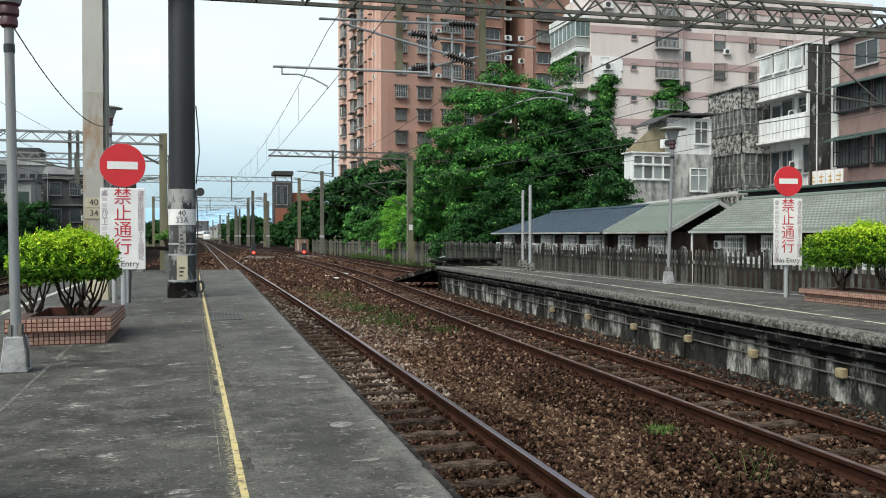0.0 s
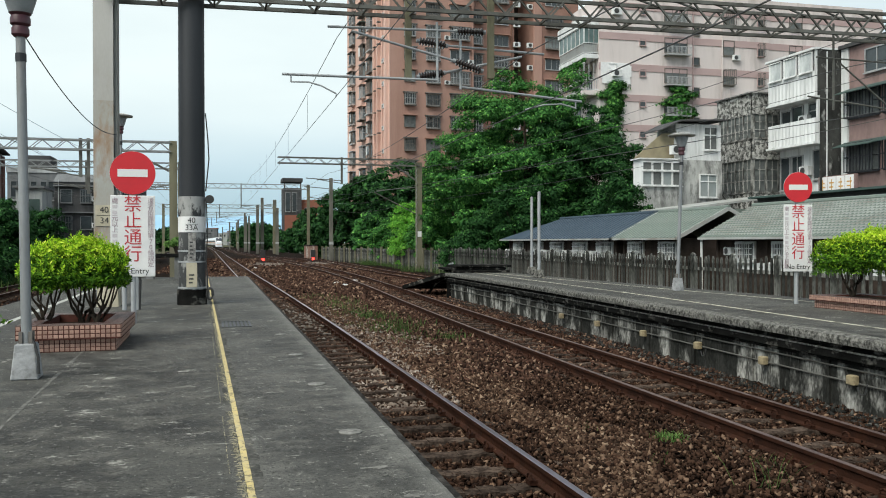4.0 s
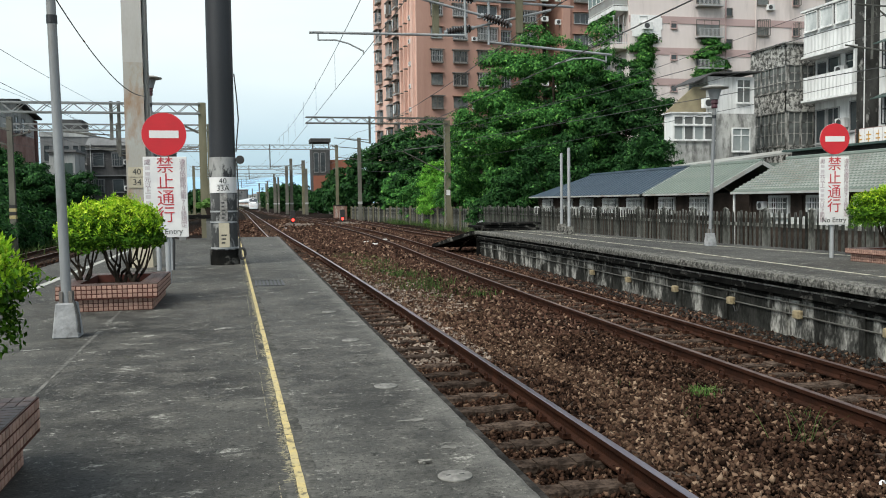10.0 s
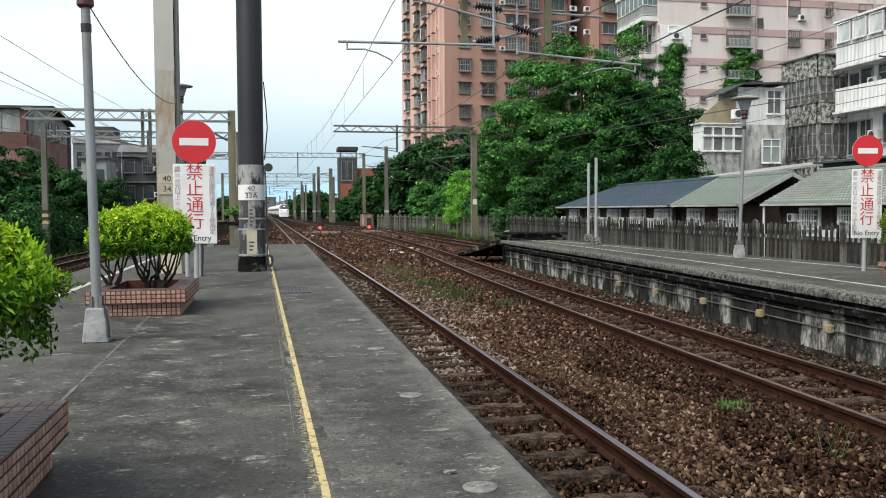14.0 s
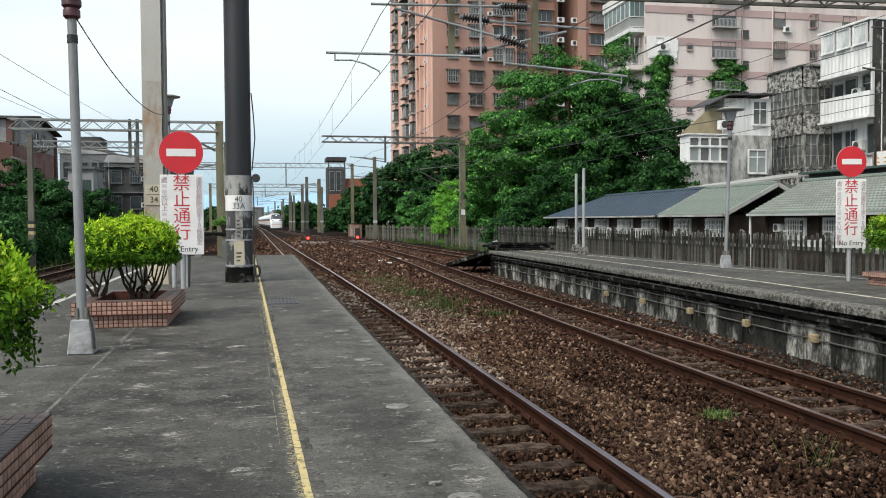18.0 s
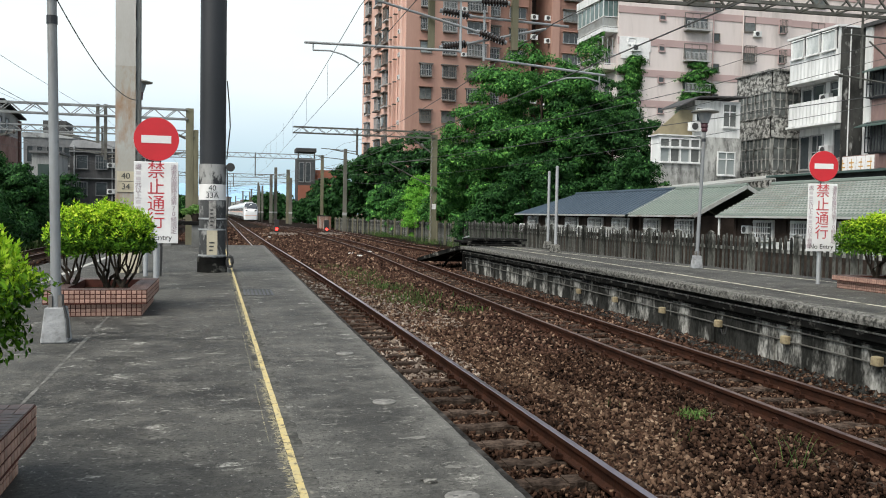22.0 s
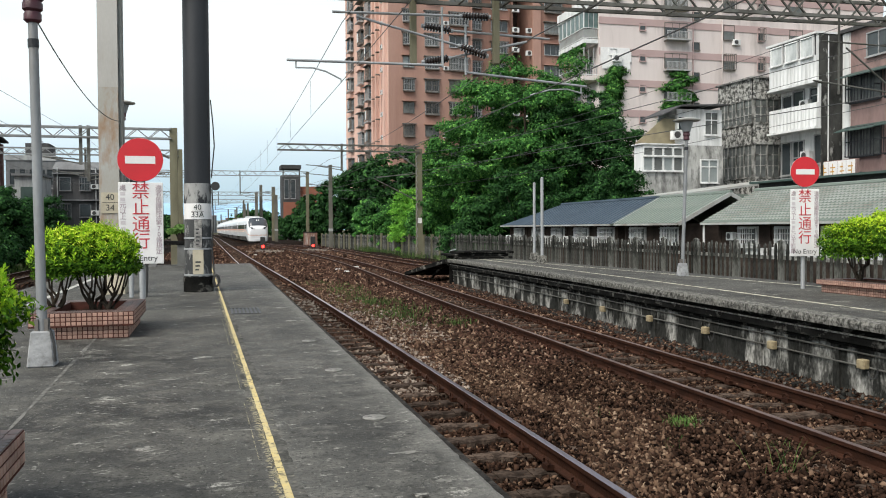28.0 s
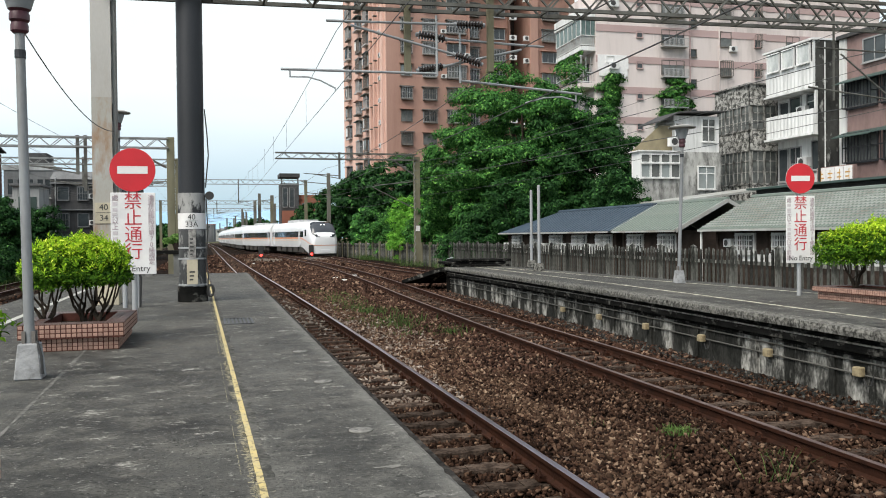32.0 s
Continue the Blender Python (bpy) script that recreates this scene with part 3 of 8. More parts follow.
M["black_mould"] = mat("black_mould_wall", (0.03, 0.03, 0.029), (0.075, 0.075, 0.071), 1.5, 0.9, bump=0.3, stain=(0.4, 0.4, 0.38), stain_scale=2.6, stain_amount=0.8, stain_range=(0.58, 0.68), stretch=(1, 1, 0.5))
M["splash"] = mat("pale_paint_splash", (0.25, 0.243, 0.222), (0.15, 0.147, 0.135), 14.0, 0.9, stain=(0.08, 0.08, 0.075), stain_scale=22.0, stain_amount=0.75)
M["train_pale_orange"] = mat("pale_orange_stripe", (0.72, 0.5, 0.33), (0.68, 0.46, 0.3), 0.6, 0.3)
M["leaf_shoot"] = island_mat("young_leaf", (0.16, 0.36, 0.018), (0.4, 0.6, 0.035), 0.5, 0.2, c3=(0.68, 0.78, 0.12))
M["flake"] = mat("cream_paint_flake", (0.42, 0.37, 0.24), (0.28, 0.26, 0.19), 30.0, 0.85)
M["lamp_base"] = mat("weathered_lamp_base", (0.36, 0.365, 0.37), (0.22, 0.225, 0.23), 7.0, 0.7, bump=0.3, stain=(0.1, 0.095, 0.085), stain_scale=9.0, stain_amount=0.7, stain_range=(0.54, 0.7))
M["pole_grey"] = mat("weathered_grey_pole", (0.3, 0.31, 0.32), (0.2, 0.205, 0.21), 3.0, 0.5, 0.3, stain=(0.2, 0.16, 0.12), stain_scale=2.5, stain_amount=0.5, stretch=(1, 1, 0.3))
M["worn_black"] = mat("worn_black_paint", (0.05, 0.052, 0.054), (0.09, 0.092, 0.093), 3.0, 0.7, bump=0.3, stain=(0.34, 0.34, 0.33), stain_scale=5.0, stain_amount=0.8, stretch=(1, 1, 0.5), stain_range=(0.54, 0.62))
M["stone_near"] = island_mat("oily_ballast_stone", (0.005, 0.0028, 0.002), (0.06, 0.033, 0.022), 0.95, c3=(0.2, 0.13, 0.088))
M["pale_wing"] = mat("pale_grey_facade", (0.42, 0.43, 0.43), (0.3, 0.31, 0.31), 0.5, 0.85, stretch=(1, 1, 0.3), fine=0.4, bscale=4, stain=(0.14, 0.14, 0.14), stain_scale=0.5, stain_amount=0.6)
M["figure_grey"] = mat("faded_figures", (0.6, 0.55, 0.57), (0.52, 0.48, 0.5), 30.0, 0.6)
M["green_glass"] = mat("green_tinted_glass", (0.06, 0.1, 0.095), (0.12, 0.18, 0.17), 1.2, 0.15)
M["rust_column"] = mat("rust_streaked_column", (0.42, 0.42, 0.4), (0.36, 0.33, 0.28), 1.6, 0.65, 0.1, stain=(0.3, 0.16, 0.07), stain_scale=2.2, stain_amount=0.85, stretch=(1, 1, 0.35), stain_range=(0.47, 0.62))
M["dark_maroon"] = mat("dark_maroon_tile_wall", (0.17, 0.095, 0.085), (0.12, 0.07, 0.062), 0.5, 0.8)
M["pale_mortar_bed"] = mat("pale_tile_mortar", (0.3, 0.26, 0.235), (0.2, 0.17, 0.155), 12.0, 0.9)
# Near black in place of the shade deep inside the light well.
M["well_shade"] = mat("shaded_recess", (0.03, 0.022, 0.019), (0.05, 0.036, 0.03), 0.3, 0.9)
M["workshop_brick"] = mat("weathered_pink_brick", (0.3, 0.2, 0.18), (0.2, 0.12, 0.105), 0.6, 0.85, fine=0.5, bscale=6, stain=(0.38, 0.34, 0.32), stain_scale=0.7, stain_amount=0.5)
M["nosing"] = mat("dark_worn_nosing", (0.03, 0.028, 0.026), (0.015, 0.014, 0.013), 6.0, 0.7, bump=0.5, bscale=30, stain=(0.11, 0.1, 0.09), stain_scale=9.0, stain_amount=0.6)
M["peeled"] = mat("peeling_grey_paint", (0.36, 0.36, 0.35), (0.24, 0.24, 0.24), 3.0, 0.8, bump=0.3, stain=(0.03, 0.032, 0.036), stain_scale=4.0, stain_amount=0.95, stain_range=(0.54, 0.6), stretch=(1, 1, 0.5))
M["notice_grey"] = mat("faded_notice", (0.38, 0.37, 0.35), (0.2, 0.19, 0.18), 16.0, 0.8, stain=(0.07, 0.07, 0.07), stain_scale=14.0, stain_amount=0.8)
M["stone_dark"] = island_mat("dark_gravel", (0.008, 0.008, 0.0075), (0.04, 0.039, 0.036), 0.95, c3=(0.1, 0.098, 0.09))
M["cream_line"] = mat("faded_cream_paint", (0.6, 0.57, 0.46), (0.42, 0.4, 0.32), 6.0, 0.8, stain=(0.1, 0.097, 0.085), stain_scale=5.0, stain_amount=0.85, stain_range=(0.48, 0.6))
M["curtain"] = mat("white_curtained_glass", (0.62, 0.64, 0.63), (0.3, 0.32, 0.32), 2.2, 0.25, stretch=(1, 3, 0.3))
# Low leaves: shade inside the shrub is in the colour, besides maturity.
M["leaf_low_shaded"] = island_mat("shaded_mature_leaf", (0.018, 0.055, 0.006), (0.075, 0.175, 0.013), 0.45, 0.06, c3=(0.22, 0.38, 0.025))
# Top leaves: light from above is in the colour, besides young growth.
M["leaf_top_lit"] = island_mat("lit_young_leaf", (0.22, 0.38, 0.015), (0.46, 0.62, 0.035), 0.45, 0.12, c3=(0.74, 0.82, 0.12))


# ---- ground, tracks, platforms ----
def smooth_path(knots, step=2.0):
    """A smooth line through (y, x) knots, as points (x, y)."""
    k = sorted(knots)
    ys, xs = np.array([a for a, b in k], float), np.array([b for a, b in k], float)
    s = np.gradient(xs, ys)
    out = []
    for i in range(len(ys) - 1):
        n = max(1, int((ys[i + 1] - ys[i]) / step))
        for j in range(n):
            t, h = j / n, ys[i + 1] - ys[i]
            x = ((2 * t**3 - 3 * t**2 + 1) * xs[i] + (t**3 - 2 * t**2 + t) * h * s[i]
                 + (-2 * t**3 + 3 * t**2) * xs[i + 1] + (t**3 - t**2) * h * s[i + 1])
            out.append((x, ys[i] + t * h))
    out.append((xs[-1], ys[-1]))
    return out


def at_y(path, y):
    return float(np.interp(y, [p[1] for p in path], [p[0] for p in path]))


RAIL_Z = -0.77
BED_Z = -0.985
TRACK_1 = smooth_path([(-30, 2.13), (0, 2.13), (15, 2.13), (30, 2.02), (50, 1.75), (80, 1.45), (110, 1.15), (185, 0.42), (260, -0.8), (380, -3.0)])
TRACK_2 = smooth_path([(-30, 5.2), (0, 5.7), (6, 5.83), (12, 5.95), (18, 6.12), (26, 6.45), (35, 6.95), (46, 7.4), (60, 7.6), (75, 7.45), (95, 6.95), (122, 5.85),
                       (148, 4.85), (174, 4.25), (206, 3.6), (257, 2.8), (311, 1.8), (380, 0.0)])
TRACK_3 = smooth_path([(-30, 16.2), (0, 14.2), (15, 13.0), (30, 11.75), (40, 11.05), (50, 10.75), (62, 10.75), (75, 11.05), (86, 10.95), (95, 10.1), (104, 8.8), (114, 7.15), (124, 5.85)])
TRACK_0 = smooth_path([(-30, -8.3), (30, -8.3), (80, -8.0), (140, -7.6), (240, -8.2), (380, -10)])

g = Mesh()
g.quad((-3000, -3000, -1.3), (3000, -3000, -1.3), (3000, 3000, -1.3), (-3000, 3000, -1.3))
single("ground", g, M["green_ground"], "flat scrubby ground reaching to the horizon", "ground", kind="structure")
g = Mesh()
for i in range(60):
    for j in range(14):
        y0, y1 = -30 + i * 7.0, -30 + (i + 1) * 7.0
        x0, x1 = -11.5 + j * 2.0, -11.5 + (j + 1) * 2.0
        zf = lambda x, y: BED_Z + 0.05 * noise.noise((x * 0.35, y * 0.35, 0)) + (-0.25 if x < -11 or x > 16 else 0)
        g.quad((x0, y0, zf(x0, y0)), (x1, y0, zf(x1, y0)), (x1, y1, zf(x1, y1)), (x0, y1, zf(x0, y1)))
single("ballast_bed", g, M["ballast"], "ballast bed under the tracks, near black as shade between stones", "ballast", kind="structure", smooth=True)

RAIL_PROF = [(-0.065, -0.15), (0.065, -0.15), (0.065, -0.135), (0.012, -0.115), (0.01, -0.045), (0.034, -0.034), (0.034, 0.0), (-0.034, 0.0), (-0.034, -0.034), (-0.01, -0.045), (-0.012, -0.115), (-0.065, -0.135)]


def sleeper_mesh(seed):
    r = random.Random(seed)
    m = Mesh()
    cuts = [-1.05 + 0.15 * k for k in range(15)]
    for a, b in zip(cuts[:-1], cuts[1:]):
        m.box(a, b + 0.001, -0.1 + r.uniform(-0.015, 0.015), 0.1 + r.uniform(-0.015, 0.015), -0.16, r.uniform(-0.02, 0.004))
    return m.data("sleeper", M["sleeper"])


SLEEPERS = [sleeper_mesh(s) for s in range(5)]


def track(path, y_first, y_near, y_last, head, label):
    """A railway track: two rails, sleepers, and their fastenings."""
    t = thing("railway_track", label, "railway track", kind="structure")
    pts = [(x, y, RAIL_Z) for x, y in path if y_first <= y <= y_last]
    for side in (-0.566, 0.566):
        m = Mesh()
        m.sweep([(a + side, b) for a, b in RAIL_PROF], pts)
        rail = part("rail", m, M["rail_side"], t, "rusty steel rail")
        top = Mesh()
        top.sweep([(side - 0.031, 0.001), (side + 0.031, 0.001), (side + 0.024, 0.005), (side - 0.024, 0.005)], pts)
        part("rail_head", top, M[head], rail, "worn running surface")
    clips = Mesh()
    far = Mesh()
    y, k = y_first + 0.2, 0
    rr = random.Random(len(path))
    while y < y_last - 0.5:
        x, x2 = at_y(path, y), at_y(path, y + 0.5)
        rz = -math.degrees(math.atan2(x2 - x, 0.5))
        if 1.5 <= y <= y_near:
            s = part("sleeper", SLEEPERS[k % 5], None, t)
            s.matrix_basis = pose(x, y, RAIL_Z - 0.143 + rr.uniform(-0.012, 0.006), 0, 0, rz + rr.uniform(-1.2, 1.2))
            for side in (-0.566, 0.566):
                for e in (-1, 1):
                    cx = x + side + e * 0.095
                    clips.box(cx - 0.035, cx + 0.035, y - 0.05, y + 0.05, RAIL_Z - 0.15, RAIL_Z - 0.105)
                    if y < 22:
                        clips.tube([(cx + e * 0.02, y + 0.055 * math.cos(j * 0.785), RAIL_Z - 0.1 + 0.05 * math.sin(j * 0.785)) for j in range(7)], 0.011, 5)
                    else:
                        clips.tube([(cx, y - 0.03, RAIL_Z - 0.11), (cx, y + 0.03, RAIL_Z - 0.085)], 0.022, 6)
            y += 0.6
        else:
            far.box(x - 1.05, x + 1.05, y - 0.11, y + 0.11, RAIL_Z - 0.31, RAIL_Z - 0.15)
            y += 0.6 if y < 90 else 1.2
        k += 1
    if clips.v:
        tagged(part("fastenings", clips, M["rail_side"], t, "rusty rail clips"), kind="stuff")
    tagged(part("distant_sleepers", far, M["sleeper"], t), kind="stuff")
    return t


track(TRACK_1, -30, 62, 380, "rail_top", "railway track with polished rails on weathered sleepers beside the platform")
track(TRACK_2, -30, 62, 380, "rail_dull", "rusty railway track beside the opposite platform")
track(TRACK_3, -30, 0, 124, "rail_dull", "rusty siding track that runs behind the opposite platform")
track(TRACK_0, -30, 0, 380, "rail_dull", "railway track on the far side of the island platform")


T1X, T1Y = np.array(TRACK_1).T
T2X, T2Y = np.array(TRACK_2).T


def stones(name, areas, label, seed=3, material="stone"):
    """Loose ballast stones over strips: (count, y0, y1, x range function, size)."""
    rng = np.random.default_rng(seed)
    base = np.array([(1, 0, 0), (-1, 0, 0), (0, 1, 0), (0, -1, 0), (0, 0, 1), (0, 0, -1)], float)
    tri = np.array([(0, 2, 4), (2, 1, 4), (1, 3, 4), (3, 0, 4), (2, 0, 5), (1, 2, 5), (3, 1, 5), (0, 3, 5)])
    V, T, off = [], [], 0
    for count, y0, y1, xr, size in areas:
        ys = y0 + (y1 - y0) * rng.random(count)
        lo, hi = xr(ys)
        xs = lo + (hi - lo) * rng.random(count)
        sz = size * (0.6 + 0.9 * rng.random(count) ** 2)
        q = rng.normal(size=(count, 4))
        q /= np.linalg.norm(q, axis=1)[:, None]
        w, x, y, z = q.T
        R = np.stack([1 - 2 * (y * y + z * z), 2 * (x * y - z * w), 2 * (x * z + y * w), 2 * (x * y + z * w), 1 - 2 * (x * x + z * z), 2 * (y * z - x * w),
                      2 * (x * z - y * w), 2 * (y * z + x * w), 1 - 2 * (x * x + y * y)], 1).reshape(-1, 3, 3)
        p = base[None] * (0.6 + 0.6 * rng.random((count, 6, 3))) * np.array([1.35, 0.95, 0.72])
        p = np.einsum("nij,nkj->nki", R, p) * sz[:, None, None]
        gap = np.minimum(np.abs(xs - np.interp(ys, T1Y, T1X)), np.abs(xs - np.interp(ys, T2Y, T2X)))
        in2 = np.abs(xs - np.interp(ys, T2Y, T2X)) < 0.52
        lift = np.where(gap < 0.52, np.where(in2, 0.014, 0.003), np.where(gap < 1.15, 0.046, 0.034))
        p += np.stack([xs, ys, BED_Z + lift - 0.006 + 0.036 * rng.random(count)], 1)[:, None]
        V.append(p.reshape(-1, 3))
        T.append((tri[None] + (np.arange(count) * 6)[:, None, None] + off).reshape(-1, 3))
        off += count * 6
    me = bpy.data.meshes.new(name)
    V, T = np.concatenate(V), np.concatenate(T)
    me.from_pydata(V.tolist(), [], T.tolist())
    me.materials.append(M[material])
    me.polygons.foreach_set("use_smooth", [True] * len(me.polygons))
    ob = new(name, me)
    return tagged(ob, label, "ballast", kind="stuff")


LEFT_EDGE = 1.06
RIGHT_EDGE = smooth_path([(-30, 5.9), (-10, 6.65), (0, 7.0), (8, 7.32), (12, 7.55), (16.5, 7.82), (26, 8.15), (30.5, 8.25)])
RIGHT_BACK = smooth_path([(-30, 14.4), (0, 12.6), (14, 11.7), (20, 11.2), (30.5, 10.55)])
xs_right = lambda y: np.interp(y, [p[1] for p in RIGHT_EDGE], [p[0] for p in RIGHT_EDGE])
stones("ballast_stones", [
    (34000, 12, 30, lambda y: (np.full_like(y, 1.0), xs_right(y) + 0.25), 0.04),
    (24000, 30, 60, lambda y: (np.full_like(y, -1.5), np.full_like(y, 12.5)), 0.075),
    (9000, 60, 110, lambda y: (np.full_like(y, -4.0), np.full_like(y, 12.5)), 0.1)],
    "loose rusty brown ballast stones between the tracks")
stones("near_ballast", [(56000, 2.2, 12, lambda y: (np.full_like(y, 1.0), xs_right(y) + 0.25), 0.0265), (3000, -30, 2.2, lambda y: (np.full_like(y, 1.0), xs_right(y) + 0.25), 0.055), (3500, -30, 50, lambda y: (np.full_like(y, -12.0), np.full_like(y, -3.8)), 0.07)], "dark rusty ballast stones beside the platform", 6, "stone_near")
stones("tan_ballast", [
    (8500, 3.0, 14, lambda y: (3.05 + 0.35 * np.sin(y * 0.9), 4.1 + 0.3 * np.sin(y * 1.7)), 0.029),
    (7000, 14, 34, lambda y: (2.9 + 0.3 * np.sin(y * 0.7), 4.3 + 0.4 * np.sin(y * 0.5)), 0.042)],
    "tan sandy ballast stones in a strip between the tracks", 4, "stone_tan")
stones("pale_ballast", [(4200, 10.5, 15.0, lambda y: (np.full_like(y, 1.2), np.full_like(y, 3.1)), 0.035), (1500, 15, 21, lambda y: (np.full_like(y, 2.8), np.full_like(y, 4.2)), 0.04)],
       "pale dusty ballast stones beside the platform", 5, "stone_grey")

stones("grey_ballast", [(6000, 3.0, 30, lambda y: (xs_right(y) - 0.3, xs_right(y) + 0.22), 0.034)], "dark grey gravel along the foot of the opposite platform", 7, "stone_dark")

# island platform on which the camera stands
PLAT_END = 29.5
# the near platform
p = thing("platform_near", "worn grey platform with a pale coping edge", "platform", kind="structure")
m = Mesh()
line_x = lambda y: 0.215 - 0.0165 * y
m.add([(-3.75, -30, -0.18), (line_x(-30), -30, -0.18), (line_x(PLAT_END), PLAT_END, -0.18), (-3.75, PLAT_END, -0.18), (-3.75, -30, 0), (line_x(-30), -30, 0), (line_x(PLAT_END), PLAT_END, 0), (-3.75, PLAT_END, 0)],
      [(3, 2, 1, 0), (4, 5, 6, 7), (0, 1, 5, 4), (2, 3, 7, 6), (3, 0, 4, 7)])
part("platform_surface", m, M["paving"], p, "scuffed dark grey concrete surface")
m = Mesh()
re_ = random.Random(77)
ye = [-30 + 2.0 * k for k in range(16)] + [2.0 + 0.045 * k for k in range(1, 267)] + [14.3 + 0.4 * k for k in range(37)] + [PLAT_END]
xe = [(LEFT_EDGE - 0.012 + re_.uniform(-0.0016, 0.0016) - (re_.uniform(0.003, 0.008) if re_.random() < 0.04 else 0), re_.uniform(-0.009, -0.004)) for y in ye]
for (a, (xa, za)), (b, (xb, zb)) in zip(zip(ye[:-1], xe[:-1]), zip(ye[1:], xe[1:])):
    m.quad((line_x(a), a, 0), (xa - 0.02, a, 0), (xb - 0.02, b, 0), (line_x(b), b, 0))
    m.quad((xa - 0.02, a, 0), (xa, a, za), (xb, b, zb), (xb - 0.02, b, 0))
    m.quad((xa, a, za), (xa - 0.01, a, -0.19), (xb - 0.01, b, -0.19), (xb, b, zb))
part("edge_strip", m, M["paving_edge"], p, "paler worn concrete strip along the platform edge")
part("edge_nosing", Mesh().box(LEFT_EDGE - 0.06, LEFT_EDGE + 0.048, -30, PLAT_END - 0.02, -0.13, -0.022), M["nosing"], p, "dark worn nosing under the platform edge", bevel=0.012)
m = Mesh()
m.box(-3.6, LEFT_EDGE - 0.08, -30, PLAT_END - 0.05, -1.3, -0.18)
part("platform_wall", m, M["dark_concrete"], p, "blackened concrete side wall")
m = Mesh()
m.add([(-3.6, PLAT_END, -1.2), (0.9, PLAT_END, -1.2), (0.9, PLAT_END + 6, -1.2), (-3.6, PLAT_END + 6, -1.2), (-3.6, PLAT_END, -0.06), (0.9, PLAT_END, -0.06), (0.9, PLAT_END + 6, -0.95), (-3.6, PLAT_END + 6, -0.95)],
      [(3, 2, 1, 0), (4, 5, 6, 7), (0, 1, 5, 4), (1, 2, 6, 5), (2, 3, 7, 6), (3, 0, 4, 7)])
part("end_ramp", m, M["ballast"], p, "gravelled slope at the platform end")

# opposite platform
p = thing("platform_opposite", "opposite platform with lichen-covered edge and stained wall", "platform", kind="structure")
ys = [-30 + i * 1.0 for i in range(61)] + [30.5]
m = Mesh()
for a, b in zip(ys[:-1], ys[1:]):
    m.quad((at_y(RIGHT_EDGE, a) + 0.3, a, 0), (at_y(RIGHT_BACK, a), a, 0), (at_y(RIGHT_BACK, b), b, 0), (at_y(RIGHT_EDGE, b) + 0.3, b, 0))
part("platform_surface", m, M["paving"], p, "scuffed grey platform surface")
path = [(at_y(RIGHT_EDGE, y), y, 0) for y in ys]
m = Mesh()
m.sweep([(0.31, 0.004), (0.0, 0.004), (-0.01, -0.04), (0.0, -0.105), (0.31, -0.105)], path)
part("coping", m, M["lichen"], p, "lichen-covered rough coping")
# The ledge's near-black colour includes the shade cast by the coping.
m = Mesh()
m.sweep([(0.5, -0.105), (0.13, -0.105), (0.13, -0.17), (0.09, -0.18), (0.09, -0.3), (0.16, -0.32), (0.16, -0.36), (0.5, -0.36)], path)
part("ledge", m, M["dark_concrete"], p, "blackened ledge with the coping's shade in its colour")
# Pale strip added as the line of light along the ledge top.
m = Mesh()
m.sweep([(0.3, -0.185), (0.075, -0.185), (0.075, -0.205), (0.3, -0.205)], path)
part("ledge_highlight", m, M["lichen"], p, "thin pale strip painting light caught along the ledge")
m = Mesh()
m.sweep([(0.6, -0.36), (0.22, -0.36), (0.22, -1.35), (0.6, -1.35)], path)
part("platform_wall", m, M["concrete"], p, "streaked and stained concrete wall")
m = Mesh()
for a, b in zip(ys[:-1], ys[1:]):
    m.quad((at_y(RIGHT_BACK, a), a, 0), (at_y(RIGHT_BACK, a), a, -1.3), (at_y(RIGHT_BACK, b), b, -1.3), (at_y(RIGHT_BACK, b), b, 0))
m.quad((8.3, 30.45, -1.3), (10.6, 30.45, -1.3), (10.6, 30.45, -0.01), (8.3, 30.45, -0.01))
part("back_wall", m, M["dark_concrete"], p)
for off in (-0.42, -0.58):
    m = Mesh()
    m.tube([(at_y(RIGHT_EDGE, y) + 0.19, y, off) for y in ys[20:]], 0.013, 6)
    part("conduit", m, M["truss"], p, "grey cable conduit along the wall")
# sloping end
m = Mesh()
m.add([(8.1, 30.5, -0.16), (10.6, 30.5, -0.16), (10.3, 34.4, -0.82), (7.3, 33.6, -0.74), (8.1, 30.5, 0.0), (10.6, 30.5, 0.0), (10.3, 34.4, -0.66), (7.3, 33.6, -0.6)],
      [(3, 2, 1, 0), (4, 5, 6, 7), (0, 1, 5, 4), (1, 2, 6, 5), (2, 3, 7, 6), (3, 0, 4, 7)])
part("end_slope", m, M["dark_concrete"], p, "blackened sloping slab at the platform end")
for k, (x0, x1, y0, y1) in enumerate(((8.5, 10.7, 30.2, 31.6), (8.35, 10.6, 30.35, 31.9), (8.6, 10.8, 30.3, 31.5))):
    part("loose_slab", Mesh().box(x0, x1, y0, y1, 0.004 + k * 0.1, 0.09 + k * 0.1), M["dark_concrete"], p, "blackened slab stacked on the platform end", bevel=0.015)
part("arch_rib", Mesh().tube([(8.35, 30.7 + 0.5 * k, -0.2 - 0.02 * k * k - 0.03 * k) for k in range(6)], 0.05, 8), M["concrete"], p, "pale curved rib under the slab", smooth=True)
part("hand_bar", Mesh().tube([(8.7, 31.0, 0.35), (9.2, 33.6, 0.2)], 0.03, 6), M["galv"], p, "pale loose bar")

# painted lines
m = Mesh()
rl = random.Random(12)
edge = [(rl.uniform(-0.002, 0.002), rl.uniform(-0.0012, 0.0012), rl.uniform(-0.008, 0.008)) for i in range(601)]
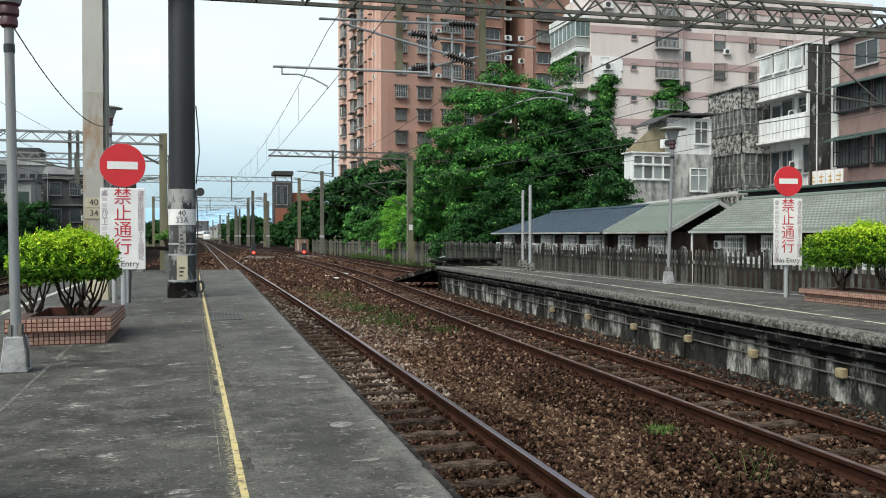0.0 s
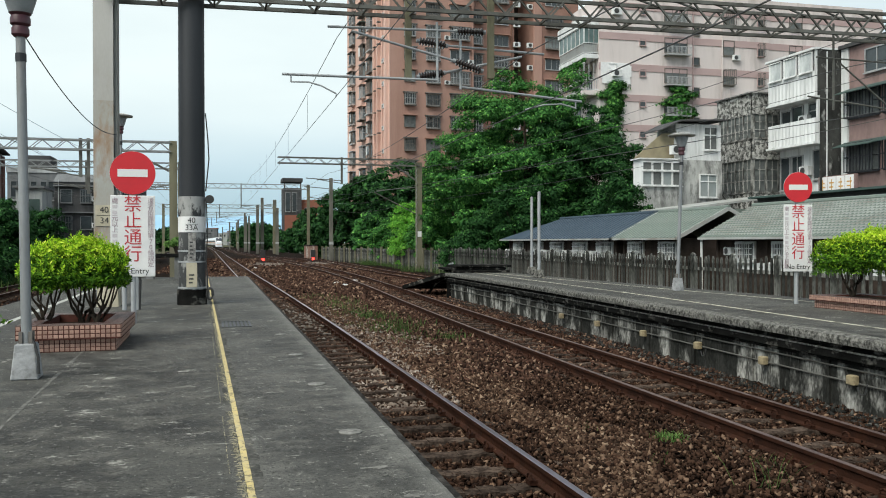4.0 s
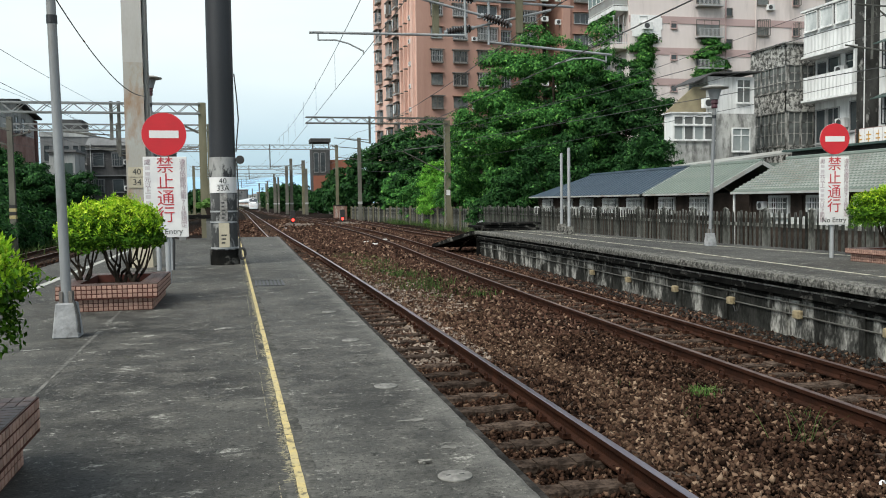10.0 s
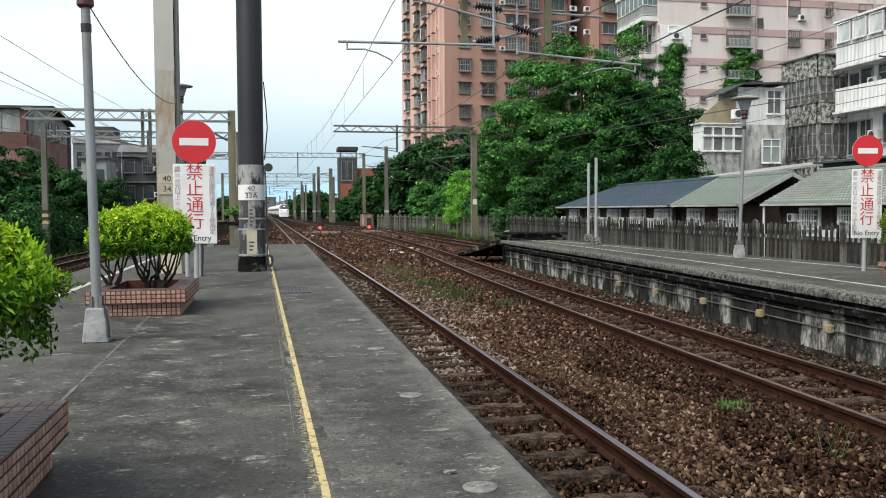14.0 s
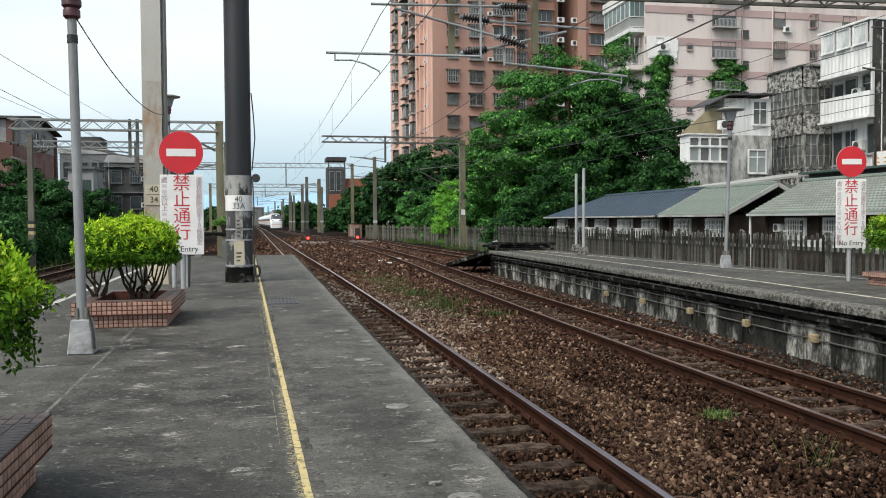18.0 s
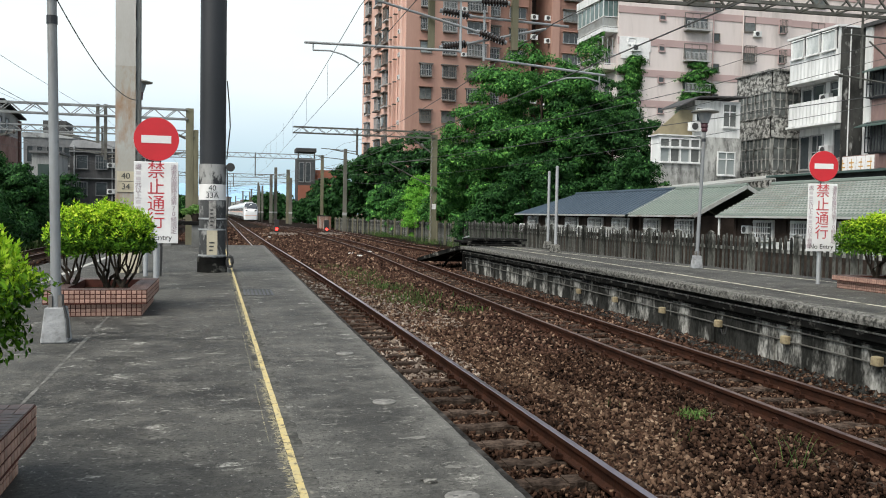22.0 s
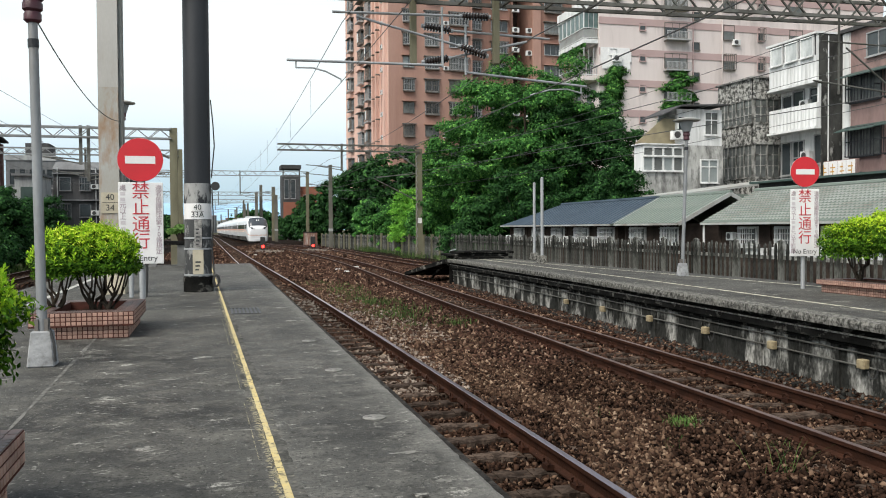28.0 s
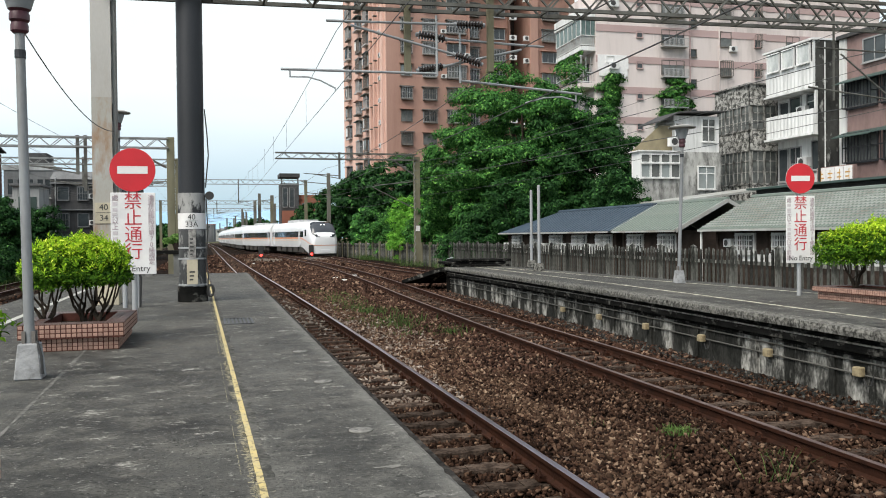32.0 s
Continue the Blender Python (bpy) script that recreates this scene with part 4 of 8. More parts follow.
for i in range(600):
    y0, y1 = -6 + i * 0.06, -6 + (i + 1) * 0.06
    xa, xb = 0.215 - 0.0165 * y0, 0.215 - 0.0165 * y1
    ea, eb = edge[i], edge[i + 1]
    m.add([(xa - 0.008 + ea[0], y0, 0.003), (xa + 0.026 + ea[1], y0, 0.003), (xb + 0.026 + eb[1], y1, 0.003), (xb - 0.008 + eb[0], y1, 0.003)], [(0, 1, 2, 3)], 0)
    m.add([(xa - 0.055 + ea[2], y0, 0.0012), (xa - 0.007, y0, 0.0012), (xb - 0.007, y1, 0.0012), (xb - 0.055 + eb[2], y1, 0.0012)], [(0, 1, 2, 3)], 1)
    m.add([(xa + 0.027, y0, 0.0012), (xa + 0.075 + ea[2] * 2, y0, 0.0012), (xb + 0.075 + eb[2] * 2, y1, 0.0012), (xb + 0.027, y1, 0.0012)], [(0, 1, 2, 3)], 1)
yl = single("yellow_line", m, [M["yellow"], M["yellow_ghost"]], "worn yellow safety line painted on the platform", "painted line", kind="structure")
m = Mesh()
y = 2.4
while y < 16:
    xa = 0.215 - 0.0165 * y - 0.006
    near = noise.noise((y * 1.7, 3.0, 0)) > -0.15
    for _ in range(3):
        w, h = (0.036 if near else 0.014) * rl.random() ** 2.2, rl.uniform(0.004, 0.012)
        x1 = xa - 0.03 * rl.random() ** 2 if near else xa
        m.quad((x1 - w, y, 0.0026), (x1, y - 0.002, 0.0026), (x1, y + h, 0.0026), (x1 - w * rl.uniform(0.4, 1), y + h * 0.8, 0.0026))
    if noise.noise((y * 0.9, 8.0, 0)) > -0.2 and rl.random() < 0.55:
        w = rl.uniform(-0.002, 0.004)
        m.quad((xa - 0.072 - w, y, 0.0022), (xa - 0.069, y, 0.0022), (xa - 0.069, y + 0.01, 0.0022), (xa - 0.072 - w * 0.7, y + 0.01, 0.0022))
    y += 0.012
tagged(part("paint_flakes", m, M["flake"], yl, "cream flakes of older paint"), kind="stuff")
m = Mesh()
m.box(-2.95, -2.85, -10, 29, 0.0005, 0.004)
single("white_line", m, M["white_line"], "worn white safety line along the far platform edge", "painted line", kind="structure")
m = Mesh()
m.sweep([(0.0, 0.003), (0.07, 0.003), (0.07, 0.006), (0.0, 0.006)], [(at_y(RIGHT_EDGE, y) + 1.05, y, 0) for y in ys if y > -10])
m.sweep([(0.0, 0.003), (-0.07, 0.003), (-0.07, 0.006), (0.0, 0.006)], [(at_y(RIGHT_BACK, y) - 0.7, y, 0) for y in ys if y > -10])
single("faded_lines", m, M["cream_line"], "faded pale safety lines on the opposite platform", "painted line", kind="structure")


# ---- foliage ----
def leaves(lobes, count, size, seed, up=0.3, shell=0.35, flat=0.55):
    """Leaf blades spread over rounded lobes (x, y, z, rx, ry, rz)."""
    rng = np.random.default_rng(seed)
    L = np.array(lobes, float)
    area = (L[:, 3] * L[:, 4] + L[:, 4] * L[:, 5] + L[:, 3] * L[:, 5])
    pick = rng.choice(len(L), count, p=area / area.sum())
    d = rng.normal(size=(count, 3))
    d /= np.linalg.norm(d, axis=1)[:, None]
    d[:, 2] = np.where(d[:, 2] < -0.55, -d[:, 2], d[:, 2])
    rad = 1 - shell * rng.random(count) ** 1.5 + 0.035 * rng.normal(size=count)
    lump = 1 + 0.12 * np.sin(d[:, 0] * 7 + pick) * np.sin(d[:, 1] * 6 + 2 * pick) + 0.1 * np.sin(d[:, 2] * 9 + pick)
    c = L[pick, :3] + d * L[pick, 3:] * (rad * lump)[:, None]
    nrm = d * 0.8 + rng.normal(size=(count, 3)) * 0.55 + np.array([0, 0, up])
    nrm /= np.linalg.norm(nrm, axis=1)[:, None]
    t = np.cross(nrm, rng.normal(size=(count, 3)))
    t /= np.linalg.norm(t, axis=1)[:, None]
    b = np.cross(nrm, t)
    s = size * (0.6 + 0.8 * rng.random(count))[:, None]
    p0, p1, p2, p3 = c - t * s, c + b * s * flat + nrm * s * 0.15, c + t * s, c - b * s * flat + nrm * s * 0.15
    V = np.stack([p0, p1, p2, p3], 1).reshape(-1, 3)
    i = np.arange(count) * 4
    Fc = np.stack([i, i + 1, i + 2, i + 3], 1)
    me = bpy.data.meshes.new("crown")
    me.from_pydata(V.tolist(), [], Fc.tolist())
    return me


def foliage(lobes, count, size, seed, twigs=22):
    """Small pointed leaves in tufts on twig ends, mostly on the upper side of each clump."""
    rng = np.random.default_rng(seed)
    L = np.array(lobes, float)
    area = L[:, 3] * L[:, 4] + L[:, 4] * L[:, 5] + L[:, 3] * L[:, 5]
    n_tw = len(L) * twigs
    own = rng.choice(len(L), n_tw, p=area / area.sum())
    d = rng.normal(size=(n_tw, 3))
    d[:, 2] = np.where(d[:, 2] < -0.1, -d[:, 2] * 0.9, d[:, 2])
    d /= np.linalg.norm(d, axis=1)[:, None]
    tip = L[own, :3] + d * L[own, 3:] * (0.55 + 0.5 * rng.random(n_tw))[:, None]
    k = rng.integers(0, n_tw, count)
    tuft = L[own[k], 3:] * 0.27
    off = rng.normal(size=(count, 3)) * tuft * np.array([1, 1, 0.75])
    c = tip[k] + off
    out = d[k] * 0.6 + off / (np.linalg.norm(off, axis=1)[:, None] + 1e-6) * 0.7
    nrm = out + rng.normal(size=(count, 3)) * 0.3 + np.array([0, 0, 0.3])
    nrm /= np.linalg.norm(nrm, axis=1)[:, None]
    t = out + rng.normal(size=(count, 3)) * 0.5 + np.array([0, 0, -0.25])
    t -= nrm * np.sum(t * nrm, axis=1)[:, None]
    t /= np.linalg.norm(t, axis=1)[:, None]
    b = np.cross(nrm, t)
    s = size * (0.65 + 0.7 * rng.random(count))[:, None]
    V = np.stack([c - t * s * 0.8 + b * s * 0.62, c - t * s * 0.8 - b * s * 0.62, c + t * s * 1.2], 1).reshape(-1, 3)
    me = bpy.data.meshes.new("crown")
    me.from_pydata(V.tolist(), [], np.arange(count * 3).reshape(-1, 3).tolist())
    return me


def crown_lobes(cz, rx, ry, rz, r, seed):
    """Clumps over an uneven oval crown: a leafy outer layer in tiers and a thinner inside."""
    rg = random.Random(seed)
    n = int(1.7 * (rx * rz + ry * rz + rx * ry) / (r * r))
    ph = [rg.uniform(0, 6.28) for _ in range(4)]
    out = []
    for k in range(n):
        e = 1 - 2 * (k + 0.5) / n
        a = k * 2.39996 + rg.uniform(-0.35, 0.35)
        ce = math.sqrt(max(0.0, 1 - e * e))
        u = 1 + 0.1 * math.sin(3 * a + ph[0]) + 0.09 * math.sin(5 * a + 4 * e + ph[1]) + 0.08 * math.sin(7 * e + ph[2])
        q = u * (rg.uniform(0.68, 1.0) if k % 4 else rg.uniform(0.35, 0.65))
        s = r * rg.uniform(0.6, 1.25)
        out.append((rx * q * ce * math.cos(a), ry * q * ce * math.sin(a), cz + rz * q * e, s, s, s * 0.78))
    return out


def tree(at, height, spread, crown_low, leaf, count, size, seed, label, name="tree", ry=None):
    """A tapered trunk with limbs and a crown of leaves."""
    rg = random.Random(seed)
    t = thing(name, label, "tree" if name == "tree" else "bush", at)
    cz = (crown_low + height) / 2
    m = Mesh()
    r0 = 0.035 * height
    m.tube([(0, 0, -0.2), (rg.uniform(-0.1, 0.1), 0, crown_low * 0.6), (rg.uniform(-0.3, 0.3), rg.uniform(-0.3, 0.3), cz)], [r0, r0 * 0.75, r0 * 0.35], 8)
    for k in range(7):
        a = k * 0.9 + rg.random()
        q = rg.uniform(0.4, 0.75) * spread
        m.tube([(0, 0, crown_low * rg.uniform(0.5, 1.0)), (q * 0.5 * math.cos(a), q * 0.5 * math.sin(a), cz * 0.95), (q * math.cos(a), q * math.sin(a), cz + rg.uniform(-0.1, 0.3) * height)],
               [r0 * 0.5, r0 * 0.3, r0 * 0.1], 6)
    part("trunk", m, M["bark"], t, "grey trunk with spreading limbs", smooth=True)
    far = at[1] > 80
    lob = crown_lobes(cz, spread, ry or spread, (height - crown_low) / 2, max(0.5, spread * 0.165) * (1.15 if far else 1.0), seed)
    me = foliage(lob, int(count * (1.2 if far else 1.6)), size * (0.8 if far else 0.66), seed)
    me.materials.append(M[leaf])
    part("crown", me, None, t)
    return t


# ---- lineside trees ----
tree((19.0, 63, -1.3), 12.0, 4.1, 0.0, "leaf_tree", 40000, 0.14, 11, "leafy green tree with a dense crown behind the fence")
tree((22.8, 60.5, -1.3), 15.6, 5.5, 0.0, "leaf_tree", 76000, 0.145, 12, "large broad-leaved tree with a dense green crown")
# Darker leaves paint the shaded right half of this tree group.
tree((27.0, 58.5, -1.3), 11.2, 4.6, 0.0, "leaf_dark_shaded", 56000, 0.15, 13, "large leafy green tree beside the houses")
tree((29.8, 55.5, -1.3), 7.4, 3.0, 0.0, "leaf_dark_shaded", 30000, 0.14, 20, "dark leafy tree beside the houses")
tree((25.2, 58.6, -1.3), 13.4, 3.8, 0.0, "leaf_dark_shaded", 36000, 0.14, 25, "tall dark leafy tree among the lineside trees")
for k, (x, y, h) in enumerate(((16.6, 57.0, 2.6), (18.4, 58.0, 3.2), (20.6, 57.5, 2.8), (22.8, 57.0, 3.4), (25.2, 54.5, 3.0), (27.5, 54.5, 3.6), (18.0, 56.0, 4.6), (20.2, 55.5, 4.4), (21.9, 56.0, 4.2), (16.8, 67.0, 4.8), (18.3, 68.0, 5.0), (19.8, 66.0, 4.8))):
    tree((x, y, -1.3), h, 1.7, 0.0, "leaf_tree" if k % 2 else "leaf_dark_shaded", 6500, 0.12, 140 + k, "low green undergrowth bush behind the fence", name="bush")
tree((25.0, 71, -1.3), 11.5, 5.5, 0.0, "leaf_dark_shaded", 16000, 0.22, 30, "dark shaded tree behind the lineside trees")
tree((16.8, 71, -1.3), 6.0, 2.4, 0.0, "leaf_bright", 24000, 0.1, 14, "bright green bush climbing over the fence", name="bush")
tree((19.4, 86, -1.3), 10.8, 4.4, 0.2, "leaf_dark_shaded", 17000, 0.25, 15, "dense green lineside tree")
tree((16.0, 88, -1.3), 5.6, 2.2, 0.1, "leaf_tree", 11000, 0.23, 16, "dense rounded lineside bush with large leaves", name="bush")
tree((17.6, 100, -1.3), 10.8, 4.0, 0.2, "leaf_dark_shaded", 14000, 0.27, 17, "dark green lineside tree")
tree((15.9, 113, -1.3), 9.2, 3.1, 0.2, "leaf_dark_shaded", 9000, 0.28, 18, "dark green lineside tree")
tree((15.0, 122, -1.3), 6.4, 2.2, 0.2, "leaf_dark_shaded", 6000, 0.28, 26, "small dark green lineside tree")
tree((8.9, 214, -1.3), 7.4, 3.3, 0.2, "leaf_dark_shaded", 5000, 0.36, 19, "dark green lineside tree")
tree((-16.8, 50, -1.3), 6.0, 3.4, 0.1, "leaf_dark_shaded", 24000, 0.145, 21, "dark green lineside tree")
tree((-13.6, 54, -1.3), 5.7, 2.6, 0.1, "leaf_dark_shaded", 20900, 0.136, 22, "dark green lineside tree")
tree((-20.5, 47, -1.3), 6.2, 3.4, 0.1, "leaf_dark_shaded", 12000, 0.15, 23, "dark green lineside tree")
tree((-11.7, 51, -1.3), 5.0, 2.0, 0.0, "leaf_dark_shaded", 14000, 0.13, 29, "dark green lineside bush", name="bush")
tree((-12.2, 46, -1.3), 3.4, 1.9, 0.0, "leaf_dark_shaded", 10000, 0.135, 24, "low dark green shrub", name="bush")
tree((-15.8, 40, -1.3), 2.9, 2.6, 0.0, "leaf_dark_shaded", 10000, 0.135, 27, "low dark green shrub", name="bush")
tree((-11.9, 62, -1.3), 4.8, 2.2, 0.0, "leaf_dark_shaded", 12000, 0.14, 28, "low dark green shrub", name="bush")


tree((22.4, 44.3, -1.3), 6.0, 1.9, 0.0, "leaf_dark_shaded", 14000, 0.12, 41, "dark leafy tree between the low houses")
tree((20.6, 55.2, -1.3), 6.6, 3.0, 0.0, "leaf_dark_shaded", 16000, 0.14, 42, "dark shaded tree beside the low house")
tree((16.2, 80, -1.3), 4.8, 2.2, 0.0, "leaf_tree", 9000, 0.13, 43, "rounded green bush spilling over the fence", name="bush")
tree((13.6, 128, -1.3), 5.8, 2.4, 0.1, "leaf_dark_shaded", 7000, 0.26, 44, "dark green lineside bush beside a brick wall", name="bush")
tree((15.2, 136, -1.3), 8.0, 3.2, 0.2, "leaf_dark_shaded", 6000, 0.32, 45, "dark green lineside tree")
tree((14.6, 174, -1.3), 5.2, 2.8, 0.1, "leaf_dark_shaded", 5000, 0.34, 46, "dark bush before the brick office", name="bush")
for k, (x, y, h) in enumerate(((-11.6, 39, 2.3), (-11.2, 43.5, 2.5), (-11.4, 48, 2.9), (-10.9, 55, 2.6), (-10.9, 60, 2.7), (-13.6, 41, 2.9), (-14.6, 36, 2.4), (-10.9, 67, 2.6))):
    tree((x, y, -1.3), h, 1.7, 0.0, "leaf_dark_shaded", 5500, 0.13, 310 + k, "low dark undergrowth bush beside the far track", name="bush")
tree((-15.2, 46, -1.3), 4.4, 2.8, 0.0, "leaf_dark_shaded", 16000, 0.14, 47, "dark leafy lineside bush", name="bush")
tree((-18.5, 44, -1.3), 4.2, 2.6, 0.0, "leaf_dark_shaded", 14000, 0.14, 48, "dark leafy lineside bush", name="bush")


# ---- signs, posts and columns ----
def text_mesh(body, size, material, depth=0.0015):
    cu = bpy.data.curves.new("lettering", "FONT")
    cu.body, cu.size, cu.align_x, cu.align_y, cu.extrude = body, size, "CENTER", "CENTER", depth
    ob = bpy.data.objects.new("lettering", cu)
    scene.collection.objects.link(ob)
    bpy.context.view_layer.update()
    me = bpy.data.meshes.new_from_object(ob.evaluated_get(bpy.context.evaluated_depsgraph_get()))
    bpy.data.objects.remove(ob)
    bpy.data.curves.remove(cu)
    me.materials.clear()
    me.materials.append(material)
    return me


def lettering(body, size, material, parent, x, y, z, label=""):
    """Letters that stand upright and face -y."""
    ob = part("lettering", text_mesh(body, size, material), None, parent, label)
    ob.matrix_basis = pose(x, y, z, 90, 0, 0)
    return ob


def no_entry_sign(at, rz, disc_r, disc_z, bw, bz0, bz1, label):
    t = thing("no_entry_sign", label, "sign", at, rz, "no entry signs")
    m = Mesh()
    m.tube([(0, 0, 0), (0, 0, disc_z)], 0.038, 12)
    part("post", m, M["galv"], t, "grey steel post", smooth=True)
    m = Mesh()
    m.tube([(0, -0.05, disc_z), (0, -0.065, disc_z)], disc_r, 40)
    disc = part("disc", m, M["red"], t, "round red no-entry disc")
    m = Mesh()
    m.tube([(0, -0.046, disc_z), (0, -0.05, disc_z)], disc_r * 1.01, 40)
    part("rim", m, M["white"], disc)
    m = Mesh()
    m.box(-disc_r * 0.66, disc_r * 0.66, -0.069, -0.066, disc_z - disc_r * 0.18, disc_z + disc_r * 0.17)
    part("bar", m, M["white"], disc, "white horizontal bar")
    m = Mesh()
    m.box(-bw / 2, bw / 2, -0.062, -0.045, bz0, bz1)
    board = part("board", m, M["white"], t, "white board with red vertical lettering", bevel=0.006)
    h = bz1 - bz0
    for i, ch in enumerate("禁止通行"):
        lettering(ch, h * 0.215, M["ink_red"], board, -0.0, -0.064, bz1 - h * (0.115 + i * 0.205))
    lettering("No Entry", h * 0.1, M["ink_black"], board, 0.0, -0.064, bz0 + h * 0.07)
    for i, ch in enumerate("違者依鐵路法第70條規定"):
        lettering(ch, h * 0.078, M["ink_grey"], board, bw * 0.4, -0.064, bz1 - h * (0.07 + i * 0.071))
    for i, ch in enumerate("處  元以上  元以下罰鍰"):
        if ch == " ":
            part("figure_bar", Mesh().box(-bw * 0.4 - h * 0.028, -bw * 0.4 + h * 0.028, -0.064, -0.0621, bz1 - h * (0.09 + i * 0.071), bz1 - h * (0.045 + i * 0.071)), M["figure_grey"], board)
        else:
            lettering(ch, h * 0.078, M["ink_grey"], board, -bw * 0.4, -0.064, bz1 - h * (0.07 + i * 0.071))
    for k in (0.25, 0.8):
        m = Mesh()
        m.box(-0.05, 0.05, -0.046, 0.045, bz0 + h * k - 0.015, bz0 + h * k + 0.015)
        part("clamp", m, M["galv"], t)
    return t


no_entry_sign((-1.13, 12.85, 0), 0, 0.306, 2.14, 0.60, 0.665, 1.82, "red no-entry disc over white warning board beside a planter")
no_entry_sign((10.36, 13.45, 0), -8, 0.276, 2.15, 0.56, 0.6, 1.83, "red no-entry disc over white warning board on the opposite platform")


def lamp_post(at, height, label, lean=(0, 0)):
    t = thing("platform_lamp", label, "lamp post", at, 0, "platform lamps")
    m = Mesh()
    m.box(-0.11, 0.11, -0.11, 0.11, 0, 0.3, taper=0.03)
    part("base_block", m, M["lamp_base"], t, "painted concrete base block", bevel=0.01)
    lx, ly = lean
    m = Mesh()
    m.tube([(0, 0, 0.28), (lx * height, ly * height, height)], [0.042, 0.038], 14)
    part("pole", m, M["pole_grey"], t, "pale grey tubular pole", smooth=True)
    for k in range(4):
        a = 0.785 + k * 1.571
        part("bracket", Mesh().box(0.055 * math.cos(a) - 0.014, 0.055 * math.cos(a) + 0.014, 0.055 * math.sin(a) - 0.014, 0.055 * math.sin(a) + 0.014, 0.29, 0.4), M["cage_brown"], t, "rusty clamp")
    hx, hy = lx * height, ly * height
    m = Mesh()
    m.lathe([(0.05, height - 0.02), (0.07, height), (0.07, height + 0.05), (0.06, height + 0.07), (0.08, height + 0.09), (0.08, height + 0.14), (0.07, height + 0.16), (0.09, height + 0.18)], 18, (hx, hy))
    part("collar", m, M["maroon_paint"], t, "maroon ribbed collar", smooth=True)
    m = Mesh()
    m.lathe([(0.09, height + 0.18), (0.16, height + 0.41), (0.16, height + 0.43)], 18, (hx, hy))
    part("lantern", m, M["lantern_grey"], t, "tapered grey lantern", smooth=True)
    m = Mesh()
    m.lathe([(0.15, height + 0.41), (0.31, height + 0.43), (0.32, height + 0.455), (0.18, height + 0.5), (0.05, height + 0.52)], 24, (hx, hy))
    part("hat", m, M["hat_grey"], t, "flat wide hat", smooth=True)
    m = Mesh()
    m.tube([(lx * height * 0.922, ly * height * 0.922, height * 0.922), (lx * height * 0.946, ly * height * 0.946, height * 0.946)], 0.044, 14)
    part("band", m, M["dark_steel"], t, "black band")
    return t


lamp_post((-1.55, 7.87, 0), 2.91, "grey platform lamp post with a tapered base beside the planter", (-0.012, 0))
lamp_post((10.50, 17.85, 0), 3.2, "grey platform lamp post with a flat hat on the opposite platform", (0.03, 0))
lamp_post((-2.42, 24.0, 0), 4.06, "grey platform lamp post with a flat hat behind the columns")

# tall columns
t = thing("black_column", "tall black-painted steel column with white number bands", "column", (-0.42, 16.5, 0))
m = Mesh()
m.tube([(0, 0, 0), (0, 0, 0.28)], 0.27, 28)
part("collar", m, M["dark_concrete"], t, "concrete foot", smooth=True)
m = Mesh()
m.tube([(0, 0, 0.2), (0, 0, 9.0)], 0.235, 28)
part("shaft", m, M["dark_steel"], t, "black-painted round shaft", smooth=True)
part("lower_shaft", Mesh().tube([(0, 0, 0.28), (0, 0, 1.34)], 0.242, 28), M["worn_black"], t, "worn lower shaft with scraped paint", smooth=True)
part("peeled_band", Mesh().tube([(0, 0, 1.63), (0, 0, 2.0)], 0.2475, 28), M["peeled"], t, "peeling pale paint", smooth=True)
part("number_band", Mesh().tube([(0, 0, 1.34), (0, 0, 1.63)], 0.249, 28), M["white"], t, "white band with a pole number", smooth=True)
part("notice", Mesh().box(-0.095, 0.095, -0.256, -0.246, 0.33, 0.78), M["cream"], t, "weathered pale notice strip")
part("notice", Mesh().box(-0.06, 0.07, -0.256, -0.246, 0.8, 1.33), M["notice_grey"], t, "faded vertical notice strip")
for z0, rows, w in ((0.4, 3, 0.05), (0.86, 5, 0.035)):
    m = Mesh()
    for k in range(rows):
        m.box(-w, w * (0.3 + 0.6 * ((k * 7) % 3) / 2), -0.2585, -0.2565, z0 + k * 0.07, z0 + 0.028 + k * 0.07)
    tagged(part("print_bars", m, M["ink_grey" if rows == 4 else "ink_black"], t), kind="stuff")
for z in (0.3, 0.78, 0.98):
    part("strap", Mesh().tube([(0, 0, z), (0, 0, z + 0.03)], 0.253, 28), M["galv"], t, "metal strap")
lettering("40", 0.14, M["ink_black"], t, 0, -0.252, 1.555)
lettering("33A", 0.14, M["ink_black"], t, 0, -0.252, 1.42)
part("number_rule", Mesh().box(-0.11, 0.11, -0.254, -0.247, 1.482, 1.49), M["ink_black"], t)

t = thing("steel_column", "tall pale grey steel column with rust stains", "column", (-1.9, 16.3, 0))
m = Mesh()
m.box(-0.2, 0.14, -0.02, 0.0, 3.7, 9.0)
m.box(-0.2, 0.14, 0.36, 0.38, 0.3, 9.0)
m.box(-0.04, -0.02, 0.0, 0.36, 0.3, 9.0)
part("shaft", m, M["pale_column"], t, "pale steel section")
part("lower_face", Mesh().box(-0.2, 0.14, -0.02, 0.0, 0.3, 3.7), M["rust_column"], t, "rust-streaked lower face")
part("flange", Mesh().box(0.15, 0.2, 0.05, 0.4, 0.3, 9.0), M["grey_steel"], t, "darker steel flange")
for k in range(14):
    part("batten", Mesh().box(0.135, 0.155, 0.0, 0.1, 0.6 + k * 0.6, 0.9 + k * 0.6), M["grey_steel"], t)
part("footing", Mesh().box(-0.15, 0.22, -0.1, 0.45, 0, 0.44, taper=0.02), M["cream"], t, "cream concrete footing")
